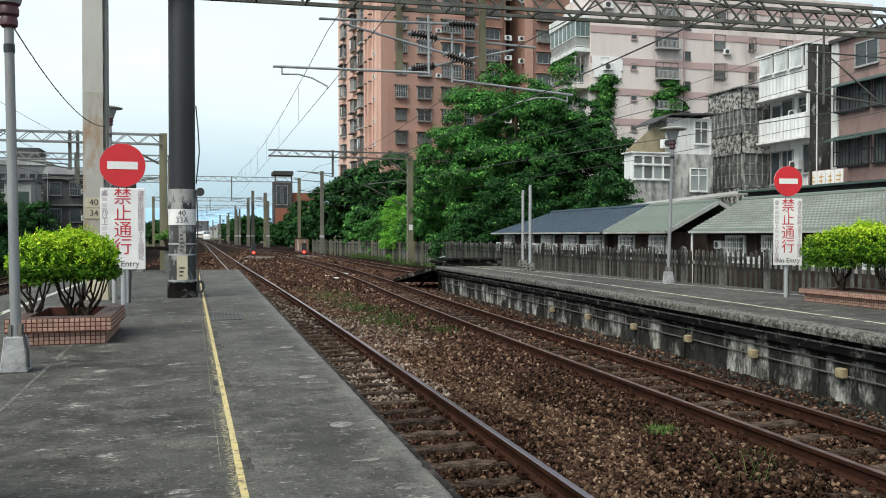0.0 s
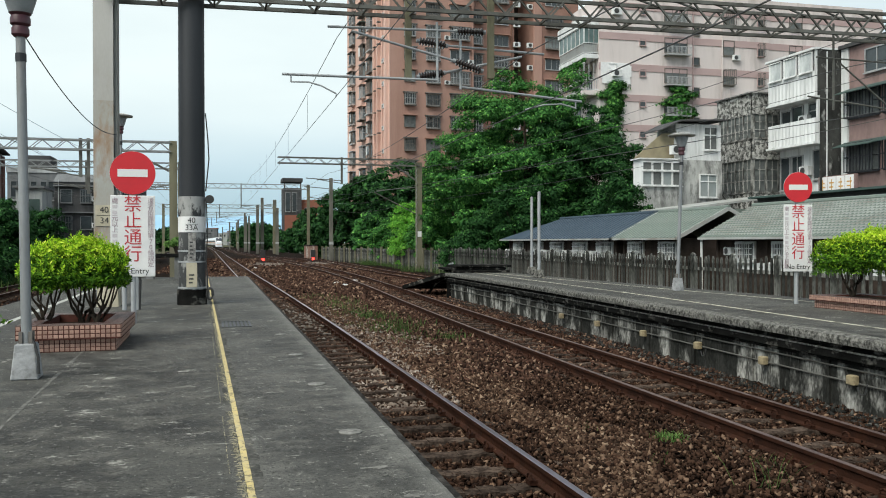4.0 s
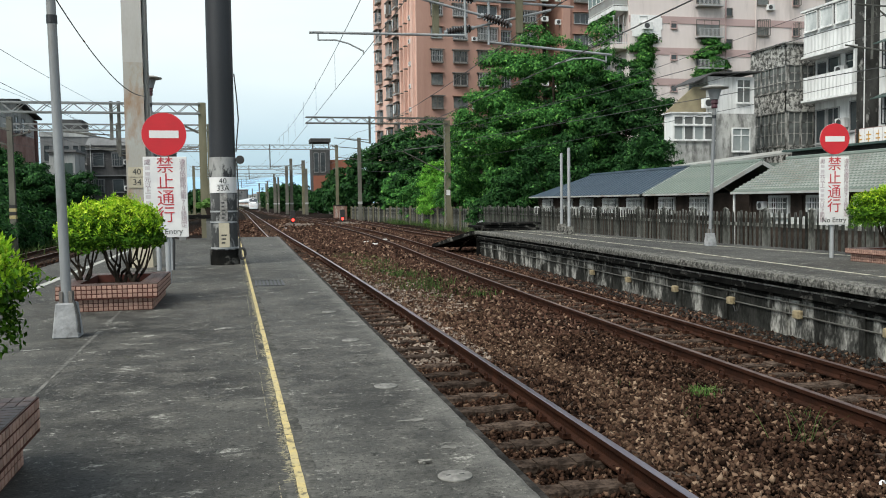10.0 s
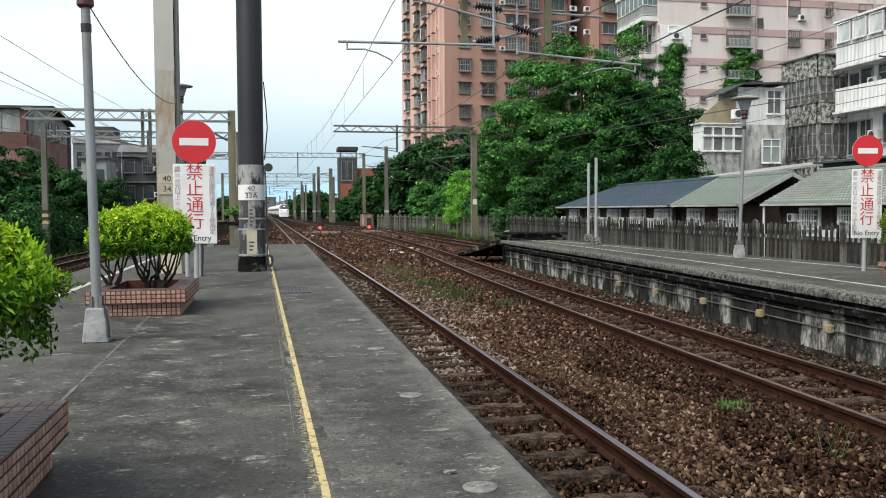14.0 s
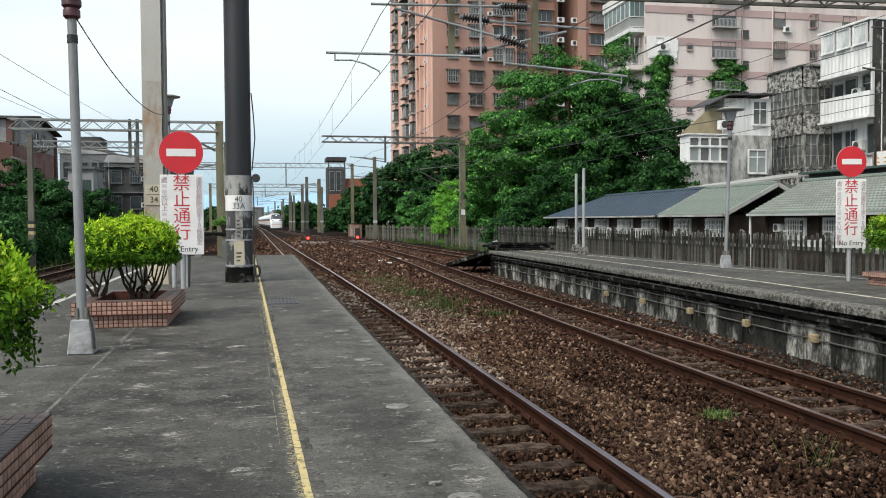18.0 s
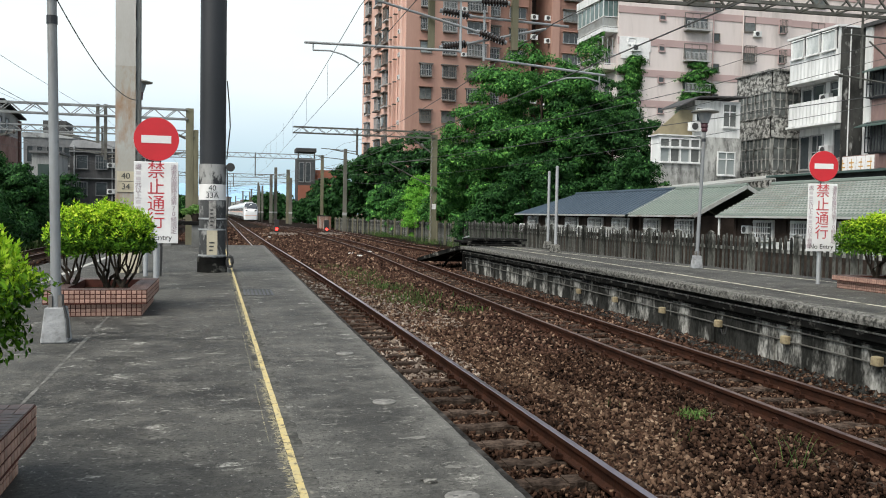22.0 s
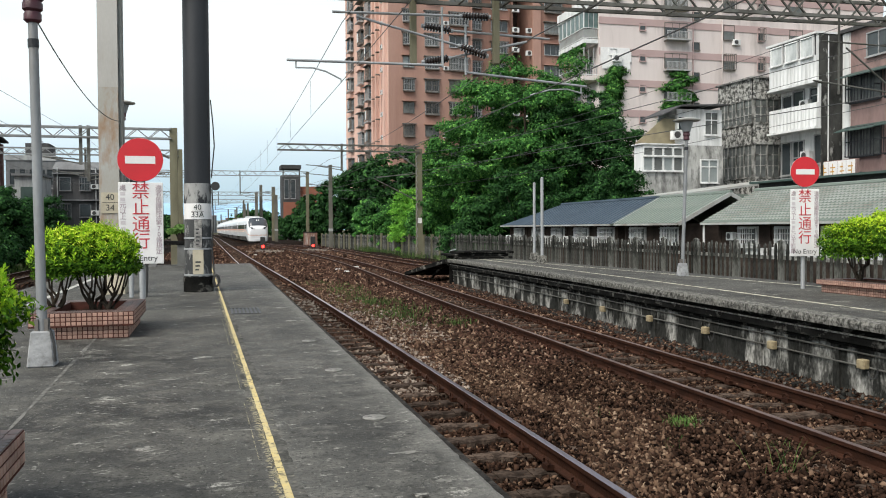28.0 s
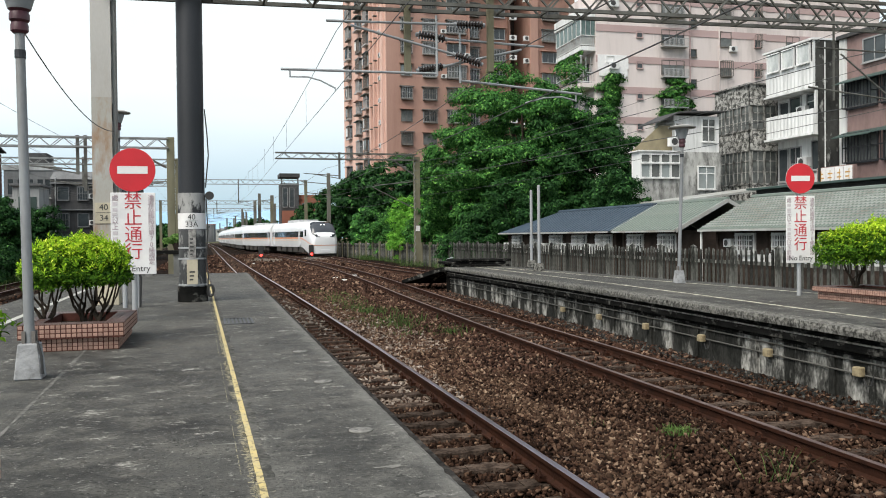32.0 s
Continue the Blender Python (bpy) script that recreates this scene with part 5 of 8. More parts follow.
pl = part("sign_plate", Mesh().box(-0.17, 0.13, -0.036, -0.022, 1.45, 1.82), M["cream"], t, "cream plate with a pole number")
lettering("40", 0.15, M["ink_black"], pl, -0.02, -0.039, 1.735)
lettering("34", 0.15, M["ink_black"], pl, -0.02, -0.039, 1.545)
part("plate_rule", Mesh().box(-0.15, 0.11, -0.039, -0.036, 1.637, 1.645), M["ink_black"], pl)


def truss(a, b, depth, width, step, material, name, label, bar=0.07):
    """A lattice beam of square section from a to b (bottom chord)."""
    t = thing(name, label, "gantry", a)
    a, b = Vector(a), Vector(b)
    d = b - a
    n = max(2, round(d.length / step))
    s = Vector((-d.y, d.x, 0)).normalized() * width / 2
    up = Vector((0, 0, depth))
    for off in (s, -s):
        for h in (Vector(), up):
            part("chord", Mesh().beam(off + h, off + h + d, bar, bar), material, t)
    for side in (s, -s):
        for i in range(n):
            p0, p1, p2 = d * (i / n), d * ((i + 0.5) / n), d * ((i + 1) / n)
            part("brace", Mesh().beam(side + p0, side + p1 + up, bar * 0.5, bar * 0.5), material, t)
            part("brace", Mesh().beam(side + p1 + up, side + p2, bar * 0.5, bar * 0.5), material, t)
    for i in range(n + 1):
        q = d * (i / n)
        part("cross_bar", Mesh().beam(q - s, q + s, bar * 0.5, bar * 0.5), material, t)
        if i < n:
            part("cross_bar", Mesh().beam(q - s + up, d * ((i + 1) / n) + s + up, bar * 0.5, bar * 0.5), material, t)
    return t


truss((-1.9, 16.45, 5.60), (19.0, 16.75, 6.0), 0.5, 0.55, 0.95, M["truss"], "overhead_gantry", "weathered steel lattice gantry spanning the tracks")

# ---- buildings ----
_wins = {}


def window_mesh(w, h, pane_mat, frame_mat):
    key = (round(w, 2), round(h, 2), pane_mat, frame_mat)
    if key not in _wins:
        f = Mesh()
        o = 0.07
        q = [(-w / 2 - o, -o), (w / 2 + o, -o), (w / 2 + o, h + o), (-w / 2 - o, h + o)]
        r = [(-w / 2, 0), (w / 2, 0), (w / 2, h), (-w / 2, h)]
        f.v = [(x, y, z) for y in (-0.09, 0.02) for ring_ in (q, r) for x, z in ring_]
        for k in range(4):
            j = (k + 1) % 4
            f.f += [(k, j, 4 + j, 4 + k), (8 + k, 12 + k, 12 + j, 8 + j), (k, 8 + k, 8 + j, j), (4 + k, 4 + j, 12 + j, 12 + k)]
        f.m = [0] * len(f.f)
        g = Mesh().box(-w / 2, w / 2, -0.03, 0.0, 0, h)
        sl = Mesh().box(-w / 2 - 0.1, w / 2 + 0.1, -0.16, -0.09, -0.12, -0.06)
        mu = Mesh().box(-0.025, 0.025, -0.07, -0.03, 0, h)
        _wins[key] = (f.data("window", M[frame_mat]), g.data("pane", M[pane_mat]), sl.data("sill", M[frame_mat]), mu.data("mullion", M[frame_mat]))
    return _wins[key]


def window(parent, x, y, z, w, h, rz=0, pane="window_glass", frame_mat="alu", cage=False, cage_mat="alu", bars=()):
    """A framed window that faces local -y before rz."""
    fm, gm, sm, mm = window_mesh(w, h, pane, frame_mat)
    o = part("window", fm, None, parent)
    o.matrix_basis = pose(x, y, z, 0, 0, rz)
    part("pane", gm, None, o)
    part("sill", sm, None, o)
    n = max(1, round(w / 0.8))
    for k in range(1, n):
        part("mullion", mm, None, o).matrix_basis = pose(-w / 2 + w * k / n, 0, 0)
    for f_ in bars:
        part("transom", Mesh().box(-w / 2, w / 2, -0.065, -0.03, h * f_ - 0.03, h * f_ + 0.03), M[frame_mat], o)
    if bars and n == 1:
        part("mullion", mm, None, o)
    if cage:
        key = ("cage", round(w, 2), round(h, 2), cage_mat)
        if key not in _wins:
            c = Mesh()
            n = max(4, int(w / 0.22))
            for k in range(n + 1):
                cx = -w / 2 + w * k / n
                c.box(cx - 0.02, cx + 0.02, -0.5, -0.46, -0.05, h + 0.05)
            for zz in (-0.08, h * 0.5, h + 0.05):
                c.box(-w / 2 - 0.02, w / 2 + 0.02, -0.5, -0.46, zz, zz + 0.05)
                for sx in (-w / 2, w / 2):
                    c.box(sx - 0.02, sx + 0.02, -0.5, 0, zz, zz + 0.05)
            _wins[key] = c.data("window_cage", M[cage_mat])
        tagged(part("window_cage", _wins[key], None, o), kind="stuff")
    return o


def aircon(parent, x, y, z, rz=0, s=1.0):
    o = part("air_conditioner", Mesh().box(-0.4 * s, 0.4 * s, -0.32 * s, 0, 0, 0.55 * s), M["white_wall"], parent, "white air conditioner", bevel=0.02)
    o.matrix_basis = pose(x, y, z, 0, 0, rz)
    part("fan_grille", Mesh().tube([(-0.08 * s, -0.33 * s, 0.28 * s), (-0.08 * s, -0.325 * s, 0.28 * s)], 0.21 * s, 16), M["ink_black"], o)
    return o


# brown tower block
TW = thing("tower_block", "tall brown tiled apartment tower with rows of caged windows", "building", (22.93, 113.2, -1.3), 4.4)
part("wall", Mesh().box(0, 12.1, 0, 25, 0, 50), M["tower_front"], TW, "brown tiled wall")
part("wall", Mesh().box(12.1, 19.1, 1.6, 25, 0, 50), M["tower_front_shaded"], TW, "set-back brown wall with shade in its colour")
part("wall", Mesh().box(21.7, 29, 0.6, 25, 0, 50), M["tower_front_shaded"], TW, "brown tiled wall")
part("light_well", Mesh().box(19.1, 21.7, 6.0, 25, 0, 50), M["well_shade"], TW, "deep recess with its shade in the wall colour")
part("side_wall", Mesh().box(-0.12, -0.004, -0.02, 25, 0, 50), M["tower_side_lit"], TW, "salmon side wall, paler for the sunlight on it")
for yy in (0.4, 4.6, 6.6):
    part("pilaster", Mesh().box(-0.55, -0.12, yy, yy + 0.7, 0, 50), M["tower_side_lit"], TW)
part("pilaster", Mesh().box(21.7, 22.9, 0.3, 0.6, 0, 50), M["tower_front"], TW)
part("corner_strip", Mesh().box(11.8, 12.12, -0.12, 0, 0, 50), M["tower_front"], TW)
part("drainpipe", Mesh().tube([(-0.3, 3.2, 0), (-0.3, 3.2, 50)], 0.1, 6), M["tower_side_lit"], TW)
part("drainpipe", Mesh().tube([(18.6, 1.4, 0), (18.6, 1.4, 50)], 0.1, 6), M["tower_dark"], TW)
rt = random.Random(21)
PANES = ("window_glass", "window_glass", "window_glass", "window_mid", "window_mid", "window_pale")
for fl in range(3, 14):
    z = fl * 3.1 + 2.75
    for x, y, w, h in ((2.8, 0, 1.5, 1.4), (6.15, 0, 1.9, 1.4), (10.1, 0, 2.7, 1.5), (13.2, 1.6, 1.7, 1.5), (16.9, 1.6, 2.4, 1.4), (25.0, 0.6, 2.7, 1.4)):
        caged = rt.random() < 0.72
        o = window(TW, x, y, z, w, h, cage=caged, pane=rt.choice(PANES), frame_mat="cage_brown" if rt.random() < 0.45 else "alu", cage_mat=rt.choice(("cage_brown", "alu")))
        part("shade_slab", Mesh().box(-w / 2 - 0.25, w / 2 + 0.25, -0.55, 0, h + 0.12, h + 0.22), M["cage_brown" if caged else "tower_front"], o)
        if caged:
            part("cage_tray", Mesh().box(-w / 2 - 0.05, w / 2 + 0.05, -0.55, -0.05, -0.28, -0.14), M["cage_brown"], o)
    if rt.random() < 0.6:
        aircon(TW, 8.2 if rt.random() < 0.5 else 11.7, 0, z - 0.2)
    aircon(TW, 19.4, 1.6, z + rt.uniform(-0.8, 0.6), 0, 1.3)
    if rt.random() < 0.7:
        aircon(TW, 21.4, 1.2, z + rt.uniform(-0.8, 0.6), 0, 1.3)
    aircon(TW, -0.12, 2.2, z - 0.4 + rt.uniform(-0.1, 0.1), -90, 1.1)
    for yy in (9.5, 14.0, 20.5):
        dz = rt.uniform(-0.15, 0.15)
        o = window(TW, -0.12, yy, z - 0.2 + dz, 2.2, 1.7, rz=-90, cage=True, pane=rt.choice(PANES), frame_mat="cage_brown", cage_mat="cage_brown" if rt.random() < 0.6 else "alu")
        out_ = rt.uniform(0.55, 0.95)
        part("cage_roof", Mesh().box(-1.25, 1.25, -out_, 0, 1.78, 1.88), M[rt.choice(("alu", "cage_brown", "tower_side_lit", "awning"))], o)
        part("cage_tray", Mesh().box(-1.15, 1.15, -out_ + 0.08, -0.05, -0.3, -0.12), M[rt.choice(("alu", "cage_brown"))], o)
        if rt.random() < 0.4:
            for j in range(rt.randint(2, 4)):
                part("laundry", Mesh().box(-0.9 + j * 0.42, -0.6 + j * 0.42, -0.62, -0.58, 0.2, 1.5), M[rt.choice(("white_wall", "blue_roof", "window_mid"))], o, "hanging laundry")
    for yy in (3.9, 6.0):
        part("bracket_shelf", Mesh().box(-0.75, -0.12, yy - 0.35, yy + 0.35, z - 0.6, z - 0.5), M["cage_brown"], TW, "rusty wall bracket")

# pink apartment block
PK = thing("pink_apartments", "pale pink tiled apartment block with dusky bands and ivy", "building", (35.0, 73.6, -1.3), -1.0)
part("wall", Mesh().box(0, 9.7, 0, 6.6, 0, 25.6), M["pink_wall"], PK, "pale pink tiled wall")
part("wall", Mesh().box(9.7, 18.4, 0.25, 14, 0, 27.5), M["pink_wall"], PK, "pale pink tiled wall")
part("wall", Mesh().box(18.4, 32, 0.5, 14, 0, 26.5), M["pink_wall"], PK, "pale pink tiled wall")
for z in (12.95, 15.8, 18.7, 21.6, 24.5):
    for x0, x1, y in ((-0.05, 9.7, 0), (9.7, 18.4, 0.25), (18.4, 32, 0.5)):
        part("band", Mesh().box(x0, x1, y - 0.06, y, z, z + 0.65), M["pink_band"], PK)
part("drainpipe", Mesh().tube([(13.1, 0.15, 0), (13.1, 0.15, 27)], 0.06, 6), M["pink_wall"], PK)
part("drainpipe", Mesh().tube([(9.8, -0.05, 0), (9.8, -0.05, 25)], 0.06, 6), M["pink_band"], PK)
for fl in range(5):
    z = 12.4 + fl * 2.92
    window(PK, 4.45, 0, z + 0.05, 0.55, 0.6, frame_mat="pink_band")
    window(PK, 10.2, 0.25, z - 1.5, 0.75, 0.65, frame_mat="cage_brown")
    window(PK, 13.85, 0.25, z - 0.35, 1.1, 1.35, pane="window_mid", frame_mat="cage_brown", cage=fl % 2 == 0, cage_mat="cage_brown")
    window(PK, 17.4, 0.25, z - 0.3, 0.6, 1.1, frame_mat="pink_band", cage=True, cage_mat="cage_brown")
    window(PK, 21.6, 0.5, z - 0.35, 1.4, 1.3, pane="window_mid", frame_mat="cage_brown")
    o = window(PK, 7.95, 0, z - 0.45, 2.3, 1.3, pane="window_glass" if fl % 2 else "window_mid", frame_mat="cage_brown")
    b = part("balcony", Mesh().box(6.65, 9.25, -0.75, 0, z - 0.85, z - 0.72).box(6.65, 9.25, -0.75, -0.71, z - 0.05, z), M["alu"], PK, "pale railed balcony")
    bars = Mesh()
    for k in range(20):
        bars.box(6.65 + k * 0.135, 6.69 + k * 0.135, -0.74, -0.71, z - 0.72, z - 0.05)
    tagged(part("railing", bars, M["alu"], b), kind="stuff")
    if fl % 2 == 0:
        aircon(PK, 1.7, 0, z - 0.2, 0, 1.2)
    if fl % 2 == 1:
        aircon(PK, 14.6, 0.25, z - 0.9, 0, 1.0)


# four-storey white house
def ribbed(parent, name, x, y0, y1, z0, z1, material, label="", step=0.16):
    """A corrugated upright sheet that faces -x."""
    m = Mesh()
    n = int((y1 - y0) / step)
    prof = []
    for k in range(n + 1):
        prof += [(x - (0.03 if k % 2 else 0.0), y0 + (y1 - y0) * k / n)]
    for (xa, ya), (xb, yb) in zip(prof[:-1], prof[1:]):
        m.quad((xa, ya, z0), (xb, yb, z0), (xb, yb, z1), (xa, ya, z1))
    m.box(x + 0.02, x + 0.08, y0, y1, z0, z1)
    return part(name, m, material, parent, label)


WH = thing("white_house", "white four-storey house with corrugated balcony enclosures", "house", (32.7, 40.9, -1.3))
part("wall", Mesh().box(0.9, 9, 0.0, 4.3, 0, 13.2), M["white_wall"], WH, "white painted wall")
part("side_wall", Mesh().box(0.3, 9, -0.06, -0.004, 4.0, 13.3), M["black_mould"], WH, "mould-blackened side wall")
part("slab", Mesh().box(-0.1, 9, -0.1, 4.4, 13.3, 13.42), M["white_wall"], WH)
ribbed(WH, "enclosure", 0.0, 0.0, 4.2, 10.7, 12.1, M["white_wall"], "white corrugated enclosure front")
part("enclosure_side", Mesh().box(0.0, 0.14, -0.02, 0.05, 10.7, 13.3), M["white_wall"], WH)
part("enclosure_wall", Mesh().box(0.14, 0.9, -0.045, 0.05, 10.5, 13.3), M["black_mould"], WH, "mould-blackened enclosure side")
part("slab", Mesh().box(-0.1, 0.9, -0.05, 4.3, 10.58, 10.7), M["white_wall"], WH)
for yy in (0.75, 2.1, 3.45):
    window(WH, 0.0, yy, 12.15, 1.0, 1.0, rz=-90, pane="curtain", frame_mat="white_wall")
part("back_panel", Mesh().box(0.05, 0.12, 0, 4.2, 12.1, 13.3), M["grey_build"], WH)
ribbed(WH, "balcony_front", 0.0, 0.0, 4.2, 8.1, 9.45, M["white_wall"], "white corrugated balcony front")
part("balcony_side", Mesh().box(0.0, 0.9, -0.02, 0.04, 8.1, 9.45), M["white_wall"], WH)
part("slab", Mesh().box(-0.1, 0.9, -0.05, 4.3, 7.98, 8.1), M["white_wall"], WH)
window(WH, 0.9, 0.9, 9.1, 1.3, 1.35, rz=-90, bars=(0.7,))
window(WH, 0.9, 2.6, 9.1, 0.9, 1.35, rz=-90)
window(WH, 0.9, 3.6, 9.2, 0.8, 1.1, rz=-90)
window(WH, 0.9, 2.6, 5.6, 0.9, 1.9, rz=-90, bars=(0.5,))
window(WH, 0.9, 0.7, 6.1, 0.9, 1.6, rz=-90)
window(WH, 0.9, 3.7, 5.6, 0.8, 1.9, rz=-90)
aircon(WH, 0.88, 1.8, 9.3, -90)
aircon(WH, 0.88, 1.7, 6.3, -90)
part("drainpipe", Mesh().tube([(0.75, -0.02, 0), (0.75, -0.02, 13.2)], 0.06, 8), M["white_wall"], WH)
part("drainpipe", Mesh().tube([(2.2, -0.1, 0), (2.2, -0.1, 13.2)], 0.06, 8), M["alu"], WH)
part("post_white", Mesh().box(0.15, 0.45, -0.03, 0.1, 8.1, 10.6), M["white_wall"], WH)

# mould-stained house with enclosed balconies
MH = thing("stained_house", "mould-stained narrow house with enclosed balconies", "house", (32.0, 45.75, -1.3))
part("wall", Mesh().box(0.1, 9, 0.1, 3.7, 0, 11.4), M["mould_wall"], MH)
for z0, z1 in ((10.35, 11.6), (7.55, 8.85), (4.2, 5.5)):
    part("parapet", Mesh().box(-0.02, 0.09, -0.02, 3.72, z0, z1).box(-0.02, 2.2, -0.03, 0.09, z0, z1), M["mould_pale"], MH, "patchy mould-blackened parapet")
for z0, h in ((8.9, 1.4), (5.55, 1.95)):
    for yy in (0.5, 1.35, 2.2, 3.05):
        window(MH, 0.09, yy, z0, 0.75, h, rz=-90, pane="window_mid", frame_mat="mould_wall", bars=(0.35, 0.7))
    for xx in (0.6, 1.5):
        window(MH, xx, 0.09, z0, 0.75, h, pane="window_mid", frame_mat="mould_wall", bars=(0.35, 0.7))
part("slab", Mesh().box(-0.15, 2.4, -0.15, 3.8, 11.6, 11.7), M["mould_wall"], MH)

# maroon house
RH = thing("maroon_house", "maroon tiled house with caged windows and green awnings", "house", (34.4, 22.0, -1.3))
part("wall", Mesh().box(0, 9, 0, 18.75, 0, 13.3), M["maroon_wall"], RH, "maroon tiled wall")
part("slab", Mesh().box(-0.25, 9, -0.2, 18.8, 13.3, 13.5), M["grey_build"], RH)
part("edge_column", Mesh().box(-0.12, 0.3, 18.2, 18.7, 0, 13.3), M["white_wall"], RH, "pale corner pilaster")
for yy in (16.1, 12.0, 8.0):
    window(RH, 0, yy, 11.7, 1.6, 1.2, rz=-90)
for z, h in ((9.35, 1.35), (6.35, 1.45)):
    for yy in (17.0, 14.4, 11.8, 9.0):
        window(RH, 0, yy, z, 2.1, h, rz=-90, cage=True, cage_mat="dark_steel", pane="window_pale" if yy < 12 else "window_mid", frame_mat="dark_steel")
for z0, y0, y1 in ((10.95, 8.0, 18.3), (8.0, 15.6, 18.4), (8.05, 7.0, 15.3)):
    m = Mesh()
    m.add([(-0.95, y0, z0 - 0.35), (0, y0, z0), (0, y1, z0), (-0.95, y1, z0 - 0.35), (-0.95, y0, z0 - 0.3), (0, y0, z0 + 0.05), (0, y1, z0 + 0.05), (-0.95, y1, z0 - 0.3)],
          [(3, 2, 1, 0), (4, 5, 6, 7), (0, 1, 5, 4), (1, 2, 6, 5), (2, 3, 7, 6), (3, 0, 4, 7)])
    part("awning", m, M["awning"], RH, "dark green sheet awning")
sg = part("shop_sign", Mesh().box(-1.22, -1.05, 16.3, 19.2, 5.0, 6.1), M["maroon_wall"], RH, "shop sign of four white panels")
for k in range(4):
    y0 = 16.45 + k * 0.68
    pn = part("sign_panel", Mesh().box(-1.25, -1.22, y0 - 0.03, y0 + 0.6, 5.04, 6.06), M["white"], sg, "white panel with gold strokes")
    for j in range(3):
        part("stroke", Mesh().box(-1.256, -1.251, y0 + 0.1 + 0.06 * ((j + k) % 2), y0 + 0.47 - 0.05 * (k % 2), 5.22 + j * 0.23, 5.29 + j * 0.23), M["gold"], pn)
    part("stroke", Mesh().box(-1.257, -1.252, y0 + 0.16 + 0.05 * k, y0 + 0.21 + 0.05 * k, 5.18, 5.92), M["gold"], pn)
for y0 in (16.4, 19.0):
    part("sign_bracket", Mesh().box(-1.05, 0, y0, y0 + 0.08, 5.3, 5.38), M["dark_steel"], RH)
part("lower_awning", Mesh().box(-2.2, 0, 12.0, 18.9, 4.5, 4.6), M["grey_build"], RH, "grey awning sheet")

# gabled house and its extension
GH = thing("gabled_house", "white rendered house with mouldy lower wall", "house", (26.3, 46.0, -1.3))
part("wall", Mesh().box(0.6, 3.7, 0, 2.2, 0, 9.6), M["white_wall"], GH, "white rendered wall")
part("lower_wall", Mesh().box(0.9, 3.75, -0.08, -0.004, 0, 7.4), M["streaked_wall"], GH, "mould-stained lower wall")
m = Mesh()
m.add([(-0.6, -0.5, 9.1), (0.7, -0.5, 9.7), (3.8, -0.5, 9.82), (3.8, 2.2, 9.82), (0.7, 2.2, 9.7), (-0.6, 2.2, 9.1), (-0.6, -0.5, 9.18), (0.7, -0.5, 9.78), (3.8, -0.5, 9.9), (3.8, 2.2, 9.9), (0.7, 2.2, 9.78), (-0.6, 2.2, 9.18)],
      [(0, 1, 2, 3, 4, 5), (11, 10, 9, 8, 7, 6), (0, 6, 7, 1), (1, 7, 8, 2), (2, 8, 9, 3), (3, 9, 10, 4), (4, 10, 11, 5), (5, 11, 6, 0)])
part("roof", m, M["grey_build"], GH)
window(GH, 2.95, 0, 8.1, 0.85, 1.3, frame_mat="white_wall", pane="window_mid", bars=(0.66,))
window(GH, 0.95, -0.004, 8.3, 0.5, 0.8, frame_mat="white_wall")
window(GH, 2.75, -0.08, 5.2, 1.1, 1.3, frame_mat="white_wall", pane="window_pale", bars=(0.7,))
aircon(GH, 0.5, -0.1, 7.7)
EX = thing("glazed_extension", "low extension with a row of white-framed windows", "house", (23.7, 45.6, -1.3))
part("wall", Mesh().box(0.7, 3.4, 0, 1.0, 0, 5.75), M["streaked_wall"], EX)
for k in range(4):
    window(EX, 1.05 + k * 0.66, 0, 5.85, 0.54, 0.75, frame_mat="white_wall", pane="window_mid" if k % 2 else "window_pale")
    window(EX, 1.05 + k * 0.66, 0, 6.74, 0.54, 0.42, frame_mat="white_wall", pane="window_mid")
part("upper_wall", Mesh().box(0.7, 3.4, 0.02, 1.0, 5.75, 7.35), M["white_wall"], EX)
m = Mesh()
m.add([(0.5, 0.6, 7.4), (3.2, 0.6, 7.4), (3.2, 0.6, 9.0), (2.4, 0.6, 9.0), (0.5, 0.7, 7.4), (3.2, 0.7, 7.4), (3.2, 0.7, 9.0), (2.4, 0.7, 9.0)],
      [(0, 1, 2, 3), (7, 6, 5, 4), (0, 4, 5, 1), (1, 5, 6, 2), (2, 6, 7, 3), (3, 7, 4, 0)])
part("gable_sheet", m, M["tan_sheet"], EX, "tan corrugated gable sheet")
part("eave_board", Mesh().box(0.55, 3.4, -0.15, 1.1, 7.35, 7.42), M["white_wall"], EX)
LT = thing("lean_to_roofs", "patched metal lean-to roofs behind the low houses", "roof", (23.0, 27.0, -1.3))
m = Mesh()
m.add([(0, 11, 4.1), (7.5, 11, 5.0), (7.5, 17, 5.0), (0, 17, 4.1), (0, 11, 4.2), (7.5, 11, 5.1), (7.5, 17, 5.1), (0, 17, 4.2)],
      [(3, 2, 1, 0), (4, 5, 6, 7), (0, 1, 5, 4), (1, 2, 6, 5), (2, 3, 7, 6), (3, 0, 4, 7)])
part("roof_sheet", m, M["pale_roof"], LT, "pale rusting corrugated sheet")
part("wall", Mesh().box(0.5, 7.5, 10.6, 16.5, 0, 4.1), M["green_roof"], LT, "green corrugated wall")
part("roof_sheet", Mesh().box(3.0, 9.0, -8, 10.5, 4.6, 4.7), M["awning"], LT, "dark green sheet roof")
part("wall", Mesh().box(3.5, 9.0, -7.5, 10.4, 0, 4.6), M["grey_build"], LT)


